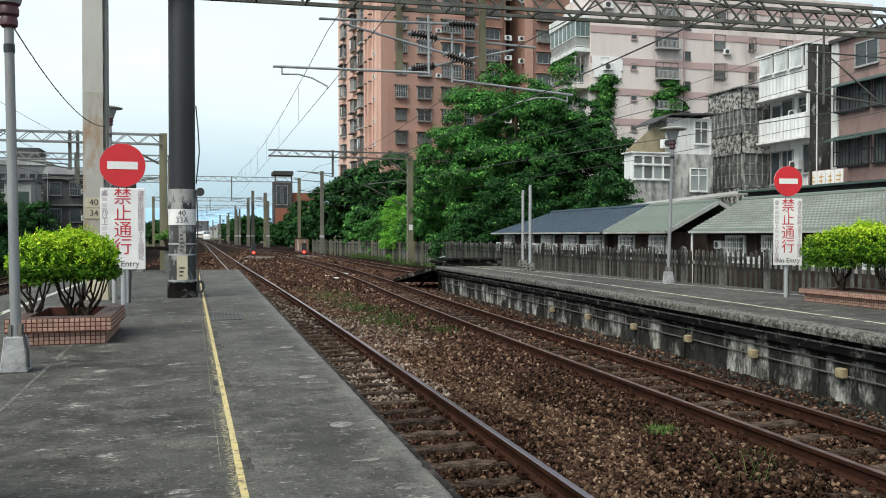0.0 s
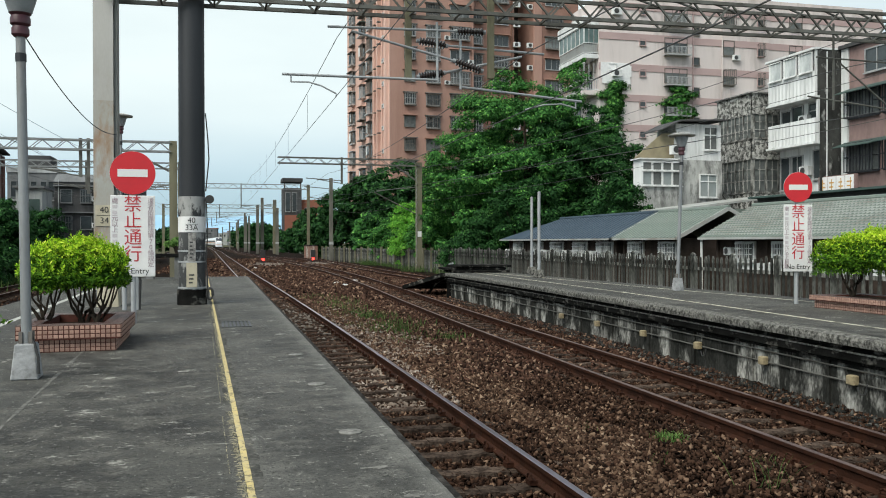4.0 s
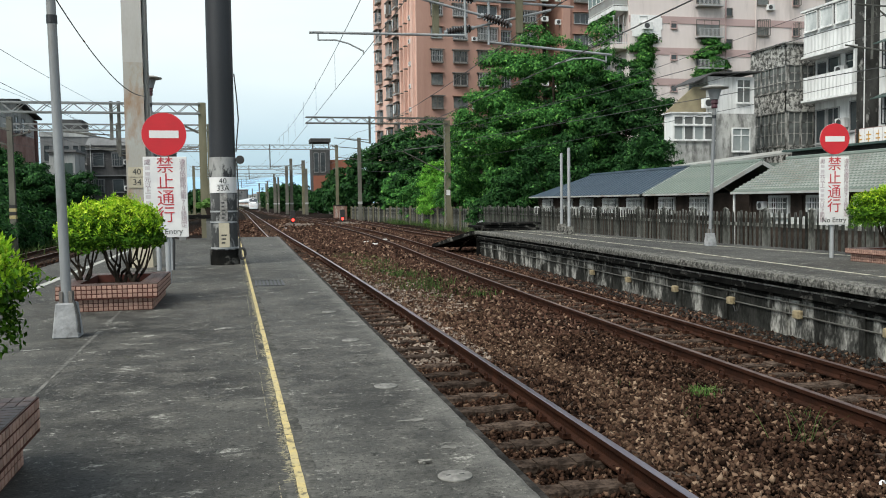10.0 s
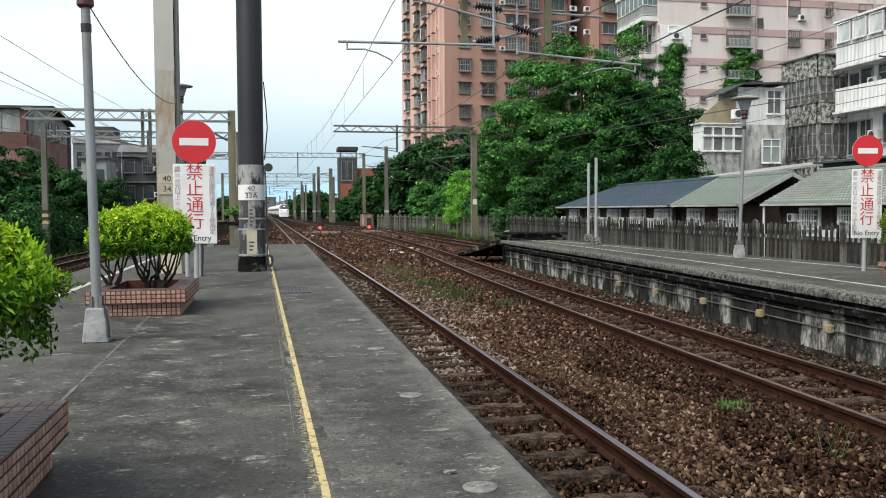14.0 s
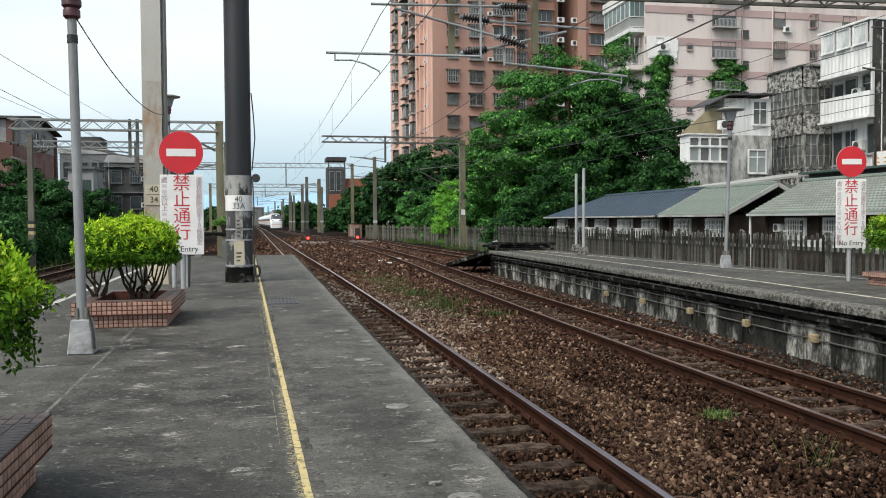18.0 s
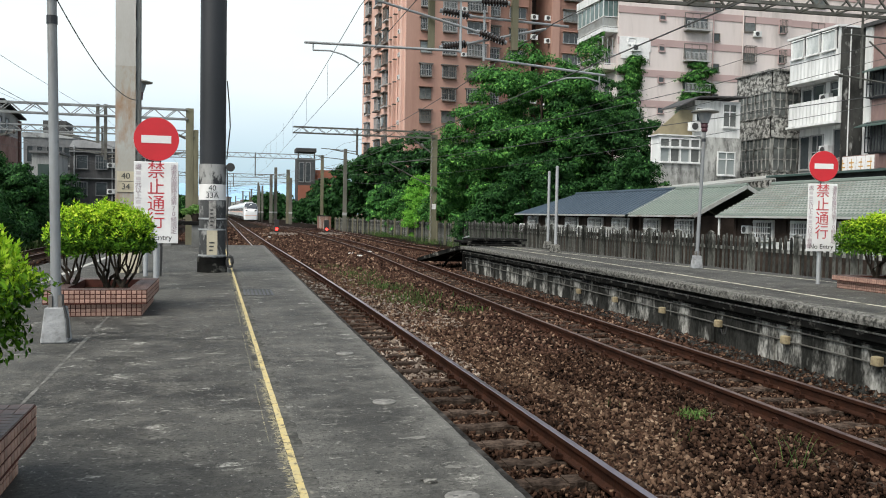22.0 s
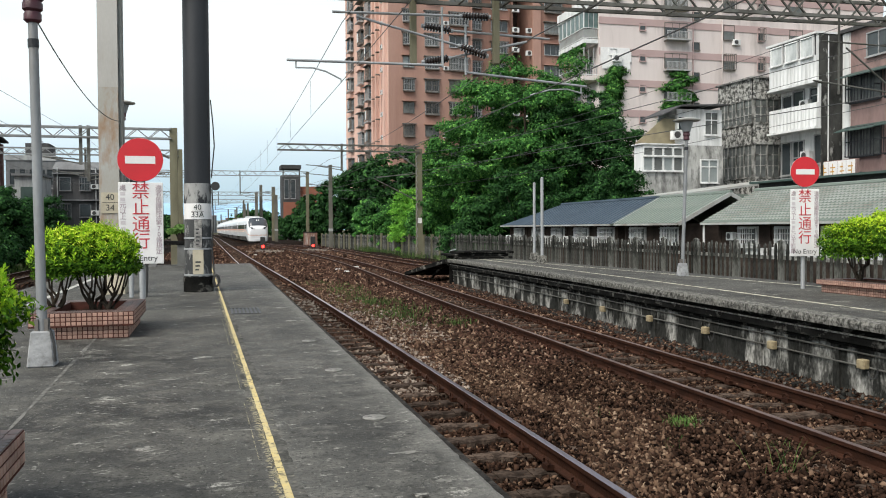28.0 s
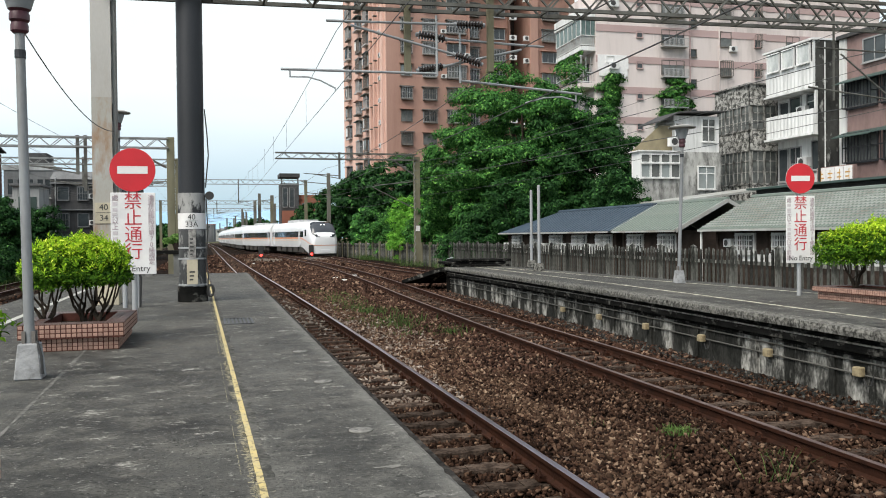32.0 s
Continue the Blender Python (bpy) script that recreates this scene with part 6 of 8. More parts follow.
def shed(at, length, roof, label, hip=0.0, ribs=0.0, windows=(), dado=False, name="low_house"):
    """A long low house beside the fence with a sheet roof; its length runs along y."""
    t = thing(name, label, "house", at, 0, "low houses behind the fence")
    W, eave, ridge, o, th = 3.8, 2.6, 3.78, 0.5, 0.07
    w = part("wall", Mesh().box(0, W, 0, length, 0, eave), M["brick"], t, "old brown brick wall")
    n = int(length / 1.5)
    for k in range(n + 1):
        y = min(length - 0.12, k * length / n)
        part("pier", Mesh().box(-0.06, -0.003, y, y + 0.14, 0, eave), M["brick"], w)
    e = eave - 0.05
    m = Mesh()
    x0, xm, x1 = -o, W / 2, W + o
    low = [(x0, -o, e), (x1, -o, e), (x1, length + o, e), (x0, length + o, e)]
    top = [(xm, -o, ridge), (xm, length + o - hip, ridge)]
    P = low + top
    Q = [(x, y, z + th) for x, y, z in P]
    F = [(0, 4, 5, 3), (1, 2, 5, 4), (3, 5, 2)]
    m.add(Q, F)
    m.add(P, [tuple(reversed(f)) for f in F])
    for a, b in ((0, 3), (3, 2), (2, 1), (1, 4), (4, 0)):
        m.quad(P[a], P[b], Q[b], Q[a])
    rf = part("roof", m, M[roof], t)
    if ribs:
        prof = Mesh()
        L = math.hypot(xm - x0, ridge - e)
        prof.tube([(0, 0, 0), (L, 0, 0)], min(0.045, ribs * 0.19), 6)
        me = prof.data("roof_rib", M[roof], smooth=True)
        ang = math.degrees(math.atan2(ridge - e, xm - x0))
        k = 0
        y = -o + 0.05
        while y < length + o - hip:
            ob = part("roof_rib", me, None, rf)
            ob.matrix_basis = pose(x0, y, e + th, 0, -ang, 0)
            y += ribs
    if ribs and ribs < 0.28:
        co_ = Mesh()
        for k in range(1, 14):
            f_ = k / 14
            xa, za = x0 + (xm - x0) * f_, e + th + (ridge - e) * f_
            co_.beam((xa, -o, za + 0.02), (xa, length + o - hip * f_, za + 0.02), 0.03, 0.06)
        tagged(part("tile_course", co_, M["pale_roof"], rf), kind="stuff")
    cap = Mesh()
    cap.tube([(xm, -o - 0.05, ridge + th), (xm, length + o - hip, ridge + th)], 0.1, 8)
    part("ridge_cap", cap, M[roof], rf, "rounded ridge capping")
    for yy in (-o,):
        bb = Mesh()
        bb.beam((x0, yy - 0.03, e + 0.02), (xm, yy - 0.03, ridge + 0.03), 0.05, 0.16)
        bb.beam((xm, yy - 0.03, ridge + 0.03), (x1, yy - 0.03, e + 0.02), 0.05, 0.16)
        part("barge_board", bb, M["pale_roof"], rf, "pale barge board")
    part("gutter", Mesh().box(x0 - 0.06, x0, -o, length + o, e - 0.02, e + 0.06), M["pale_roof"], rf)
    if dado:
        part("dado", Mesh().box(-0.03, -0.004, 0.3, length - 1.2, 1.4, 1.7), M["white_wall"], w, "stained white painted band under the windows")
        part("porch_post", Mesh().box(-0.47, -0.41, length + 0.38, length + 0.44, 0, e), M["white_wall"], t, "slim white porch post")
    for y, w_, kind in windows:
        if kind == "w":
            o_ = window(t, -0.004, y, 1.81, w_, 0.58, rz=-90, pane="window_mid", frame_mat="white_wall")
            b = Mesh()
            for q in range(int(w_ / 0.13)):
                b.box(-w_ / 2 + 0.06 + q * 0.13 - 0.012, -w_ / 2 + 0.06 + q * 0.13 + 0.012, -0.16, -0.13, 0, 0.58)
            for zz in (0.0, 0.17, 0.38, 0.55):
                b.box(-w_ / 2, w_ / 2, -0.16, -0.13, zz, zz + 0.035)
            tagged(part("window_grille", b, M["white_wall"], o_, "white window grille"), kind="stuff")
        elif kind == "s":
            aircon(t, -0.004, y, 1.95, -90, 0.55)
        else:
            aircon(t, -0.004, y, 1.5, -90, 0.9)
    return t


shed((18.4, 36.7, -1.3), 15.2, "blue_roof", "low house with a blue-grey sheet roof behind the fence", hip=4.4, ribs=0.45,
     windows=((1.3, 1.6, "w"), (4.2, 1.6, "w"), (7.3, 1.6, "w"), (10.3, 1.6, "w"), (13.5, 1.5, "w"), (2.7, 0, "a"), (5.7, 0, "a"), (8.8, 0, "a"), (15.0, 0, "a")))
shed((18.4, 31.1, -1.3), 4.9, "green_roof", "low house with a green sheet roof and dark open gable", ribs=0.3, windows=((0.9, 1.35, "w"), (3.7, 1.3, "w")))
shed((18.4, 10.0, -1.3), 18.4, "green_roof", "long low house with a ribbed green sheet roof", ribs=0.18, dado=True,
     windows=((16.6, 1.0, "w"), (14.5, 1.0, "w"), (12.2, 1.0, "w"), (9.6, 1.2, "w"), (6.5, 1.2, "w"), (17.55, 0, "s")))

# houses beyond the far track
LH = thing("gabled_workshop", "two-storey workshop with pale upper wall and maroon base", "house", (-27.0, 66.0, -1.3), 0)
part("base_wall", Mesh().box(0, 9.6, 0, 13.2, 0, 8.2), M["workshop_brick"], LH, "pinkish brick lower wall")
part("front_band", Mesh().box(0, 9.6, -0.08, -0.004, 7.0, 8.2), M["dark_maroon"], LH, "maroon band under the windows")
m = Mesh()
m.add([(0, 0, 8.2), (9.6, 0, 8.2), (9.6, 6.2, 8.2), (9.6, 13.2, 8.2), (0, 13.2, 8.2), (0, 6.2, 8.2), (0, 0, 9.85), (9.6, 0, 9.85), (9.6, 6.2, 10.65), (9.6, 13.2, 9.85), (0, 13.2, 9.85), (0, 6.2, 10.65)],
      [(5, 4, 3, 2, 1, 0), (0, 1, 7, 6), (1, 2, 3, 9, 8, 7), (3, 4, 10, 9), (4, 5, 0, 6, 11, 10), (6, 7, 8, 11), (11, 8, 9, 10)])
part("upper_wall", m, M["pale_wing"], LH, "pale upper wall with a low gable")
part("corner_post", Mesh().box(9.3, 9.72, -0.15, 0.3, 0, 9.85), M["dark_maroon"], LH, "maroon corner post")
part("corner_post", Mesh().box(9.3, 9.75, 12.7, 13.4, 0, 9.75), M["dark_maroon"], LH, "maroon corner post")
m = Mesh()
m.add([(-0.2, -0.4, 9.86), (10.1, -0.4, 9.86), (10.1, 6.2, 10.7), (10.1, 13.6, 9.86), (-0.2, 13.6, 9.86), (-0.2, 6.2, 10.7), (-0.2, -0.4, 9.98), (10.1, -0.4, 9.98), (10.1, 6.2, 10.82), (10.1, 13.6, 9.98), (-0.2, 13.6, 9.98), (-0.2, 6.2, 10.82)],
      [(5, 2, 1, 0), (4, 3, 2, 5), (6, 7, 8, 11), (11, 8, 9, 10), (0, 1, 7, 6), (1, 2, 8, 7), (2, 3, 9, 8), (3, 4, 10, 9), (4, 5, 11, 10), (5, 0, 6, 11)])
part("roof", m, M["grey_build"], LH, "thin grey sheet roof")
for yy in (6.9, 9.0):
    window(LH, 9.6, yy, 8.3, 0.8, 1.2, rz=90, frame_mat="grey_mid")
window(LH, 7.0, 0, 8.3, 1.9, 1.4, frame_mat="alu")
window(LH, 3.5, 0, 8.3, 1.9, 1.4, frame_mat="alu")
LP = thing("flat_roofed_house", "low pale flat-roofed house beyond the trees", "house", (-17.4, 84.0, -1.3), 0)
part("wall", Mesh().box(0, 2.2, 0, 5, 0, 7.4), M["pale_wing"], LP, "pale rendered wall")
part("roof", Mesh().box(-0.2, 2.4, -0.3, 5.2, 7.4, 7.6), M["grey_mid"], LP)
part("shutter", Mesh().box(0.5, 2.0, -0.05, -0.004, 4.6, 6.4), M["awning"], LP, "dark green shutter")
GB = thing("grey_apartments", "dark grey apartment house beyond the tracks", "building", (-15.2, 90.0, -1.3), 0)
part("wall", Mesh().box(0, 7.5, 0, 14, 0, 8.4), M["grey_build"], GB, "dark grey rendered wall")
part("wing", Mesh().box(-4.6, -0.1, 2, 20, 0, 9.4), M["grey_mid"], GB, "grey stained side wing")
part("wing_parapet", Mesh().box(-4.7, -0.05, 1.9, 20, 9.4, 9.9), M["pale_wing"], GB)
part("roof_hut", Mesh().box(-3.4, -1.2, 5, 9, 9.9, 11.4), M["grey_build"], GB)
m = Mesh()
m.add([(-0.1, -0.1, 8.4), (7.6, -0.1, 8.4), (7.6, 14, 8.4), (-0.1, 14, 8.4), (0.2, 0.6, 9.2), (6.4, 0.6, 9.2), (6.4, 13, 9.2), (0.2, 13, 9.2)],
      [(3, 2, 1, 0), (4, 5, 6, 7), (0, 1, 5, 4), (1, 2, 6, 5), (2, 3, 7, 6), (3, 0, 4, 7)])
part("roof", m, M["grey_mid"], GB, "bevelled sheet roof")
for fl in range(3):
    for xx in (1.1, 2.9, 4.7, 6.5):
        window(GB, xx, 0, 1.2 + fl * 2.6, 0.95, 1.2, cage=(fl + int(xx)) % 2 == 0, frame_mat="grey_mid" if xx < 4 else "alu", cage_mat="grey_mid")
    part("ledge", Mesh().box(-0.05, 7.55, -0.35, 0, 2.75 + fl * 2.6, 2.87 + fl * 2.6), M["grey_mid"], GB)
    aircon(GB, 3.8, -0.004, 1.3 + fl * 2.6, 0, 0.9)
for fl in range(3):
    for xx in (-4.0, -3.1, -2.2, -1.3, -0.6):
        window(GB, xx, 2.0, 1.6 + fl * 2.7, 0.5, 1.5, frame_mat="grey_mid", pane="window_glass")
    part("ledge", Mesh().box(-4.65, -0.05, 1.75, 2.0, 1.2 + fl * 2.7, 1.32 + fl * 2.7), M["pale_wing"], GB)
for xx, zz in ((0.4, 8.6), (3.9, 8.6)):
    part("drainpipe", Mesh().tube([(xx, -0.08, 0), (xx, -0.08, zz)], 0.06, 6), M["pale_wing"], GB)
SB = thing("brick_office", "grey stair tower with an orange brick annexe", "building", (14.0, 183.0, -1.3), 0)
part("tower", Mesh().box(0, 3.8, 0, 6, 0, 14.0), M["grey_build"], SB, "dark grey stair tower")
part("canopy", Mesh().box(-0.2, 4.0, -0.3, 6, 15.3, 16.1), M["grey_build"], SB)
for xx in (0.1, 3.5):
    part("canopy_post", Mesh().box(xx, xx + 0.25, 0, 0.3, 14.0, 15.3), M["grey_build"], SB)
part("annexe", Mesh().box(3.8, 9.5, 1, 8, 0, 11.6), M["orange_brick"], SB, "orange brick wall")
part("annexe", Mesh().box(0.2, 3.9, -0.6, 0, 3.2, 8.2), M["orange_brick"], SB, "orange brick wall")
part("base_wall", Mesh().box(0.2, 3.9, -0.5, 0, 0, 3.2), M["grey_mid"], SB, "pale rendered base")
for xx in (0.9, 2.3):
    window(SB, xx, 0, 9.0, 0.9, 4.0)
for xx in (5.3, 8.0):
    window(SB, xx, 1, 8.6, 1.4, 1.2)


# ---- planters ----
_tile = Mesh().box(-0.0195, 0.0195, -0.004, 0.0, -0.0175, 0.0175)
TILE = _tile.data("tile", M["tile"])
_cap = Mesh().box(-0.0215, 0.0215, -0.046, 0.046, 0.0, 0.006)
CAP_TILE = _cap.data("cap_tile", M["cap_tile"])


def planter(at, wx, wy, rim_h, label, group="tiled planters"):
    """A walled planter with an overhanging tiled rim; at is its front corner."""
    t = thing("planter", label, "planter", at, 0, group)
    b, z1 = 0.06, 0.135
    base = part("base", Mesh().box(b, wx - b, b, wy - b, 0, z1), M["grout"], t, "brown grouted base")
    m = Mesh()
    for x0, x1, y0, y1 in ((0, wx, 0, 0.2), (0, wx, wy - 0.2, wy), (0, 0.2, 0.2, wy - 0.2), (wx - 0.2, wx, 0.2, wy - 0.2)):
        m.box(x0, x1, y0, y1, z1, rim_h)
    rim = part("rim", m, M["grout"], t, "brown grouted rim")
    part("soil", Mesh().box(0.2, wx - 0.2, 0.2, wy - 0.2, z1, z1 + 0.06), M["soil"], t, "dark soil")
    p = 0.05
    for owner, z0, h, off in ((base, 0.005, z1 - 0.01, b), (rim, z1 + 0.012, rim_h - z1 - 0.012, 0.0)):
        rows = max(1, round(h / 0.045))
        for r in range(rows):
            z = z0 + (r + 0.5) * h / rows
            n = int((wx - 2 * off) / p)
            for k in range(n):
                o = part("tile", TILE, None, owner)
                o.matrix_basis = pose(off + (k + 0.5) * (wx - 2 * off) / n, off, z)
            n = int((wy - 2 * off) / p)
            for k in range(n):
                o = part("tile", TILE, None, owner)
                o.matrix_basis = pose(wx - off if at[0] < 5 else off, off + (k + 0.5) * (wy - 2 * off) / n, z, 0, 0, 90 if at[0] < 5 else -90)
    m = Mesh()
    for x0, x1, y0, y1 in ((0, wx, 0, 0.2), (0, wx, wy - 0.2, wy), (0, 0.2, 0.2, wy - 0.2), (wx - 0.2, wx, 0.2, wy - 0.2)):
        m.box(x0 + 0.003, x1 - 0.003, y0 + 0.003, y1 - 0.003, rim_h, rim_h + 0.003)
    part("mortar_bed", m, M["pale_mortar_bed"], rim, "pale mortar between dark cap tiles")
    n = int(wx / 0.047)
    for k in range(n):
        for yy in (0.05, 0.15, wy - 0.15, wy - 0.05):
            o = part("cap_tile", CAP_TILE, None, rim)
            o.matrix_basis = pose((k + 0.5) * wx / n, yy, rim_h)
    n = int((wy - 0.4) / 0.047)
    for k in range(n):
        for xx in (0.05, 0.15, wx - 0.15, wx - 0.05):
            o = part("cap_tile", CAP_TILE, None, rim)
            o.matrix_basis = pose(xx, 0.2 + (k + 0.5) * (wy - 0.4) / n, rim_h, 0, 0, 90)
    return t


planter((-2.0, 9.6, 0), 1.03, 1.62, 0.285, "pink mosaic-tiled planter on the platform")
planter((-1.97, 2.1, 0), 1.03, 1.95, 0.285, "pink mosaic-tiled planter on the platform")
planter((10.05, 9.6, 0), 1.1, 3.1, 0.22, "low brick-tiled planter on the opposite platform")


def sprigs(lobes, count, size, seed):
    """Upright young shoots on the upper side of rounded heads, each a spiral of pointed leaves."""
    rng = np.random.default_rng(seed)
    L = np.array(lobes, float)
    own = rng.integers(0, len(L), count)
    d = rng.normal(size=(count, 3))
    d[:, 2] = np.abs(d[:, 2]) * 0.9 + 0.05
    d /= np.linalg.norm(d, axis=1)[:, None]
    p = L[own, :3] + d * L[own, 3:] * 0.94
    ax = d * 0.5 + rng.normal(size=(count, 3)) * 0.18 + np.array([0, 0, 0.85])
    ax /= np.linalg.norm(ax, axis=1)[:, None]
    u = np.cross(ax, np.array([1.0, 0.2, 0.1]))
    u /= np.linalg.norm(u, axis=1)[:, None]
    w = np.cross(ax, u)
    V, n = [], 9
    ln = size * (2.0 + 1.8 * rng.random(count))[:, None]
    for k in range(n):
        f, phi = k / n, k * 2.4 + own
        rad = u * np.cos(phi)[:, None] + w * np.sin(phi)[:, None]
        t = ax * (0.45 + 0.5 * f) + rad * (0.9 - 0.5 * f)
        t /= np.linalg.norm(t, axis=1)[:, None]
        side = np.cross(t, ax)
        side /= np.linalg.norm(side, axis=1)[:, None] + 1e-6
        b = p + ax * ln * f
        ll = size * (1.9 - 0.6 * f) * (0.8 + 0.4 * rng.random(count))[:, None]
        V.append(np.stack([b, b + t * ll * 0.5 + side * ll * 0.2, b + t * ll, b + t * ll * 0.5 - side * ll * 0.2], 1))
    V = np.concatenate(V).reshape(-1, 3)
    me = bpy.data.meshes.new("shoot_growth")
    me.from_pydata(V.tolist(), [], np.arange(len(V)).reshape(-1, 4).tolist())
    return me


def shrub(at, lob, count, size, feet, seed, label, shoots=60, foot=0.32):
    """A clipped shrub: bare forking stems in groups and a dense head of small leaves with young shoots on top."""
    rg = random.Random(seed)
    t = thing("clipped_shrub", label, "shrub", at)
    cz = sum(l[2] for l in lob) / len(lob)
    for fx, fy in feet:
        for k in range(5):
            a, b = math.cos(k * 1.26 + fx * 9), math.sin(k * 1.26 + fx * 9)
            bx, by = fx + a * 0.025, fy + b * 0.025
            w1, w2, w3 = (rg.uniform(-0.035, 0.035) for _ in range(3))
            m = Mesh()
            kx, ky = fx + a * 0.1 + w1, fy + b * 0.1 + w2
            m.tube([(bx, by, -0.03), (bx + a * 0.02 + w3, by + b * 0.02, 0.07), (fx + a * 0.06 + w2, fy + b * 0.06 + w1, 0.15), (kx, ky, 0.22)], [0.03, 0.023, 0.019, 0.016], 7)
            for q in (-1, 1):
                m.tube([(kx, ky, 0.21), (kx + a * 0.06 + q * 0.05 * b + w3, ky + b * 0.06 - q * 0.05 * a, foot), (kx + a * 0.12 + q * 0.1 * b, ky + b * 0.12 - q * 0.1 * a + w1, cz)], [0.015, 0.011, 0.006], 6)
            part("stem", m, M["bark"], t, "bare grey forking stem", smooth=True)
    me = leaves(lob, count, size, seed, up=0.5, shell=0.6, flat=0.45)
    for key in ("leaf_low_shaded", "leaf_lime", "leaf_top_lit"):
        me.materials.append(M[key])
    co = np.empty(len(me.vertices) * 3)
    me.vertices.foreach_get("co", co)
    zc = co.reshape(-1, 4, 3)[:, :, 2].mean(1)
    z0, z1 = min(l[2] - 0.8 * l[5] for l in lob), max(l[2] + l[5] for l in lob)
    # Leaf tone by height paints shade below and light on top, besides growth.
    leaf_tone = (zc - z0) / (z1 - z0) + np.random.default_rng(seed).normal(size=len(zc)) * 0.1
    me.polygons.foreach_set("material_index", np.where(leaf_tone < 0.5, 0, np.where(leaf_tone < 0.76, 1, 2)).astype(np.int32))
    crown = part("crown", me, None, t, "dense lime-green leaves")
    me = sprigs(lob, shoots, size * 1.25, seed + 1)
    me.materials.append(M["leaf_shoot"])
    part("shoot_growth", me, None, crown, "bright young shoots")
    return t


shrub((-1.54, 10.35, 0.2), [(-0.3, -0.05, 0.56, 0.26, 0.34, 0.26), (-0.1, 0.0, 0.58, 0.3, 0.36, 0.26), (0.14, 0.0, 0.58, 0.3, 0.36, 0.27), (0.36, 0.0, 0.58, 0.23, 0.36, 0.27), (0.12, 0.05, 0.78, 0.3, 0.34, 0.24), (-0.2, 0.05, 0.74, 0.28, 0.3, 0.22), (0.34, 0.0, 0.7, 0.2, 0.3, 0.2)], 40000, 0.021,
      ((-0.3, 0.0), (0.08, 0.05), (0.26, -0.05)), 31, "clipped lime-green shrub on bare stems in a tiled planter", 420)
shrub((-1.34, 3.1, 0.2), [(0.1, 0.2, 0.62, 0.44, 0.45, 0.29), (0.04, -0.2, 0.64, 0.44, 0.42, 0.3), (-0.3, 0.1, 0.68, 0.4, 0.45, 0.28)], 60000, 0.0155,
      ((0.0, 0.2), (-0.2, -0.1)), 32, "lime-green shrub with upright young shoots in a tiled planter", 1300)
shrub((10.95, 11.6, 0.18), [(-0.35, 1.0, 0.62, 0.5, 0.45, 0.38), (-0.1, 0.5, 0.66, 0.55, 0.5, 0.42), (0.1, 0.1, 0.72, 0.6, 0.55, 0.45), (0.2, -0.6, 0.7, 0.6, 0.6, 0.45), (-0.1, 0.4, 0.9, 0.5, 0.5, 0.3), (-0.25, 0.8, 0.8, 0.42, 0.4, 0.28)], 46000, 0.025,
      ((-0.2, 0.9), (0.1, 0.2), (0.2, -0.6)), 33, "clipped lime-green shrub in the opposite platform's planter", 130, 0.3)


# ---- the train ----
TRAIN_PATH = smooth_path([(75, 11.05), (86, 10.95), (95, 10.1), (104, 8.8), (114, 7.15), (122, 6.02), (135, 5.3), (148, 4.85), (174, 4.3), (206, 3.6), (257, 2.8), (311, 1.8), (365, 0.4), (420, -1.4), (600, -9)], 1.0)
CAR = 20.0


NOSE = [(0.0, 0.98, 0.28, 1.85), (0.06, 1.2, 0.26, 2.08), (0.2, 1.31, 0.25, 2.24), (0.42, 1.37, 0.25, 2.46), (0.7, 1.4, 0.25, 2.82), (1.0, 1.415, 0.25, 3.16), (1.35, 1.425, 0.26, 3.42),
        (1.8, 1.43, 0.3, 3.57), (2.6, 1.43, 0.5, 3.64), (4.5, 1.43, 0.9, 3.66)]


def ring(hw, z0, z1, n=14):
    """An outline of a carriage from one skirt over the roof to the other."""
    zs = z0 + (z1 - z0) * 0.56
    pts = [(-hw * 0.93, z0), (-hw, z0 + (zs - z0) * 0.35), (-hw, z0 + (zs - z0) * 0.7)]
    for k in range(n + 1):
        a = math.pi * (1 - k / n)
        c, s = math.cos(a), math.sin(a)
        pts.append((hw * (abs(c) ** 0.42) * (1 if c > 0 else -1), zs + (z1 - zs) * abs(s) ** 0.75))
    pts += [(hw, z0 + (zs - z0) * 0.7), (hw, z0 + (zs - z0) * 0.35), (hw * 0.93, z0)]
    return pts


def skin(rings, k0, k1, grow=0.0, close=False):
    """A sheet over outlines between two of their points, set out by grow."""
    m = Mesh()
    n = k1 - k0 + 1
    for r in rings:
        cz = sum(p[2] for p in r) / len(r)
        for x, y, z in r[k0:k1 + 1]:
            d = Vector((x, 0, z - cz)).normalized() * grow
            m.v.append((x + d.x, y + grow * 0.6, z + d.z))
    for i in range(len(rings) - 1):
        for k in range(n if close else n - 1):
            p, q = i * n + k, i * n + (k + 1) % n
            m.f.append((p, p + n, q + n, q))
            m.m.append(0)
    return m


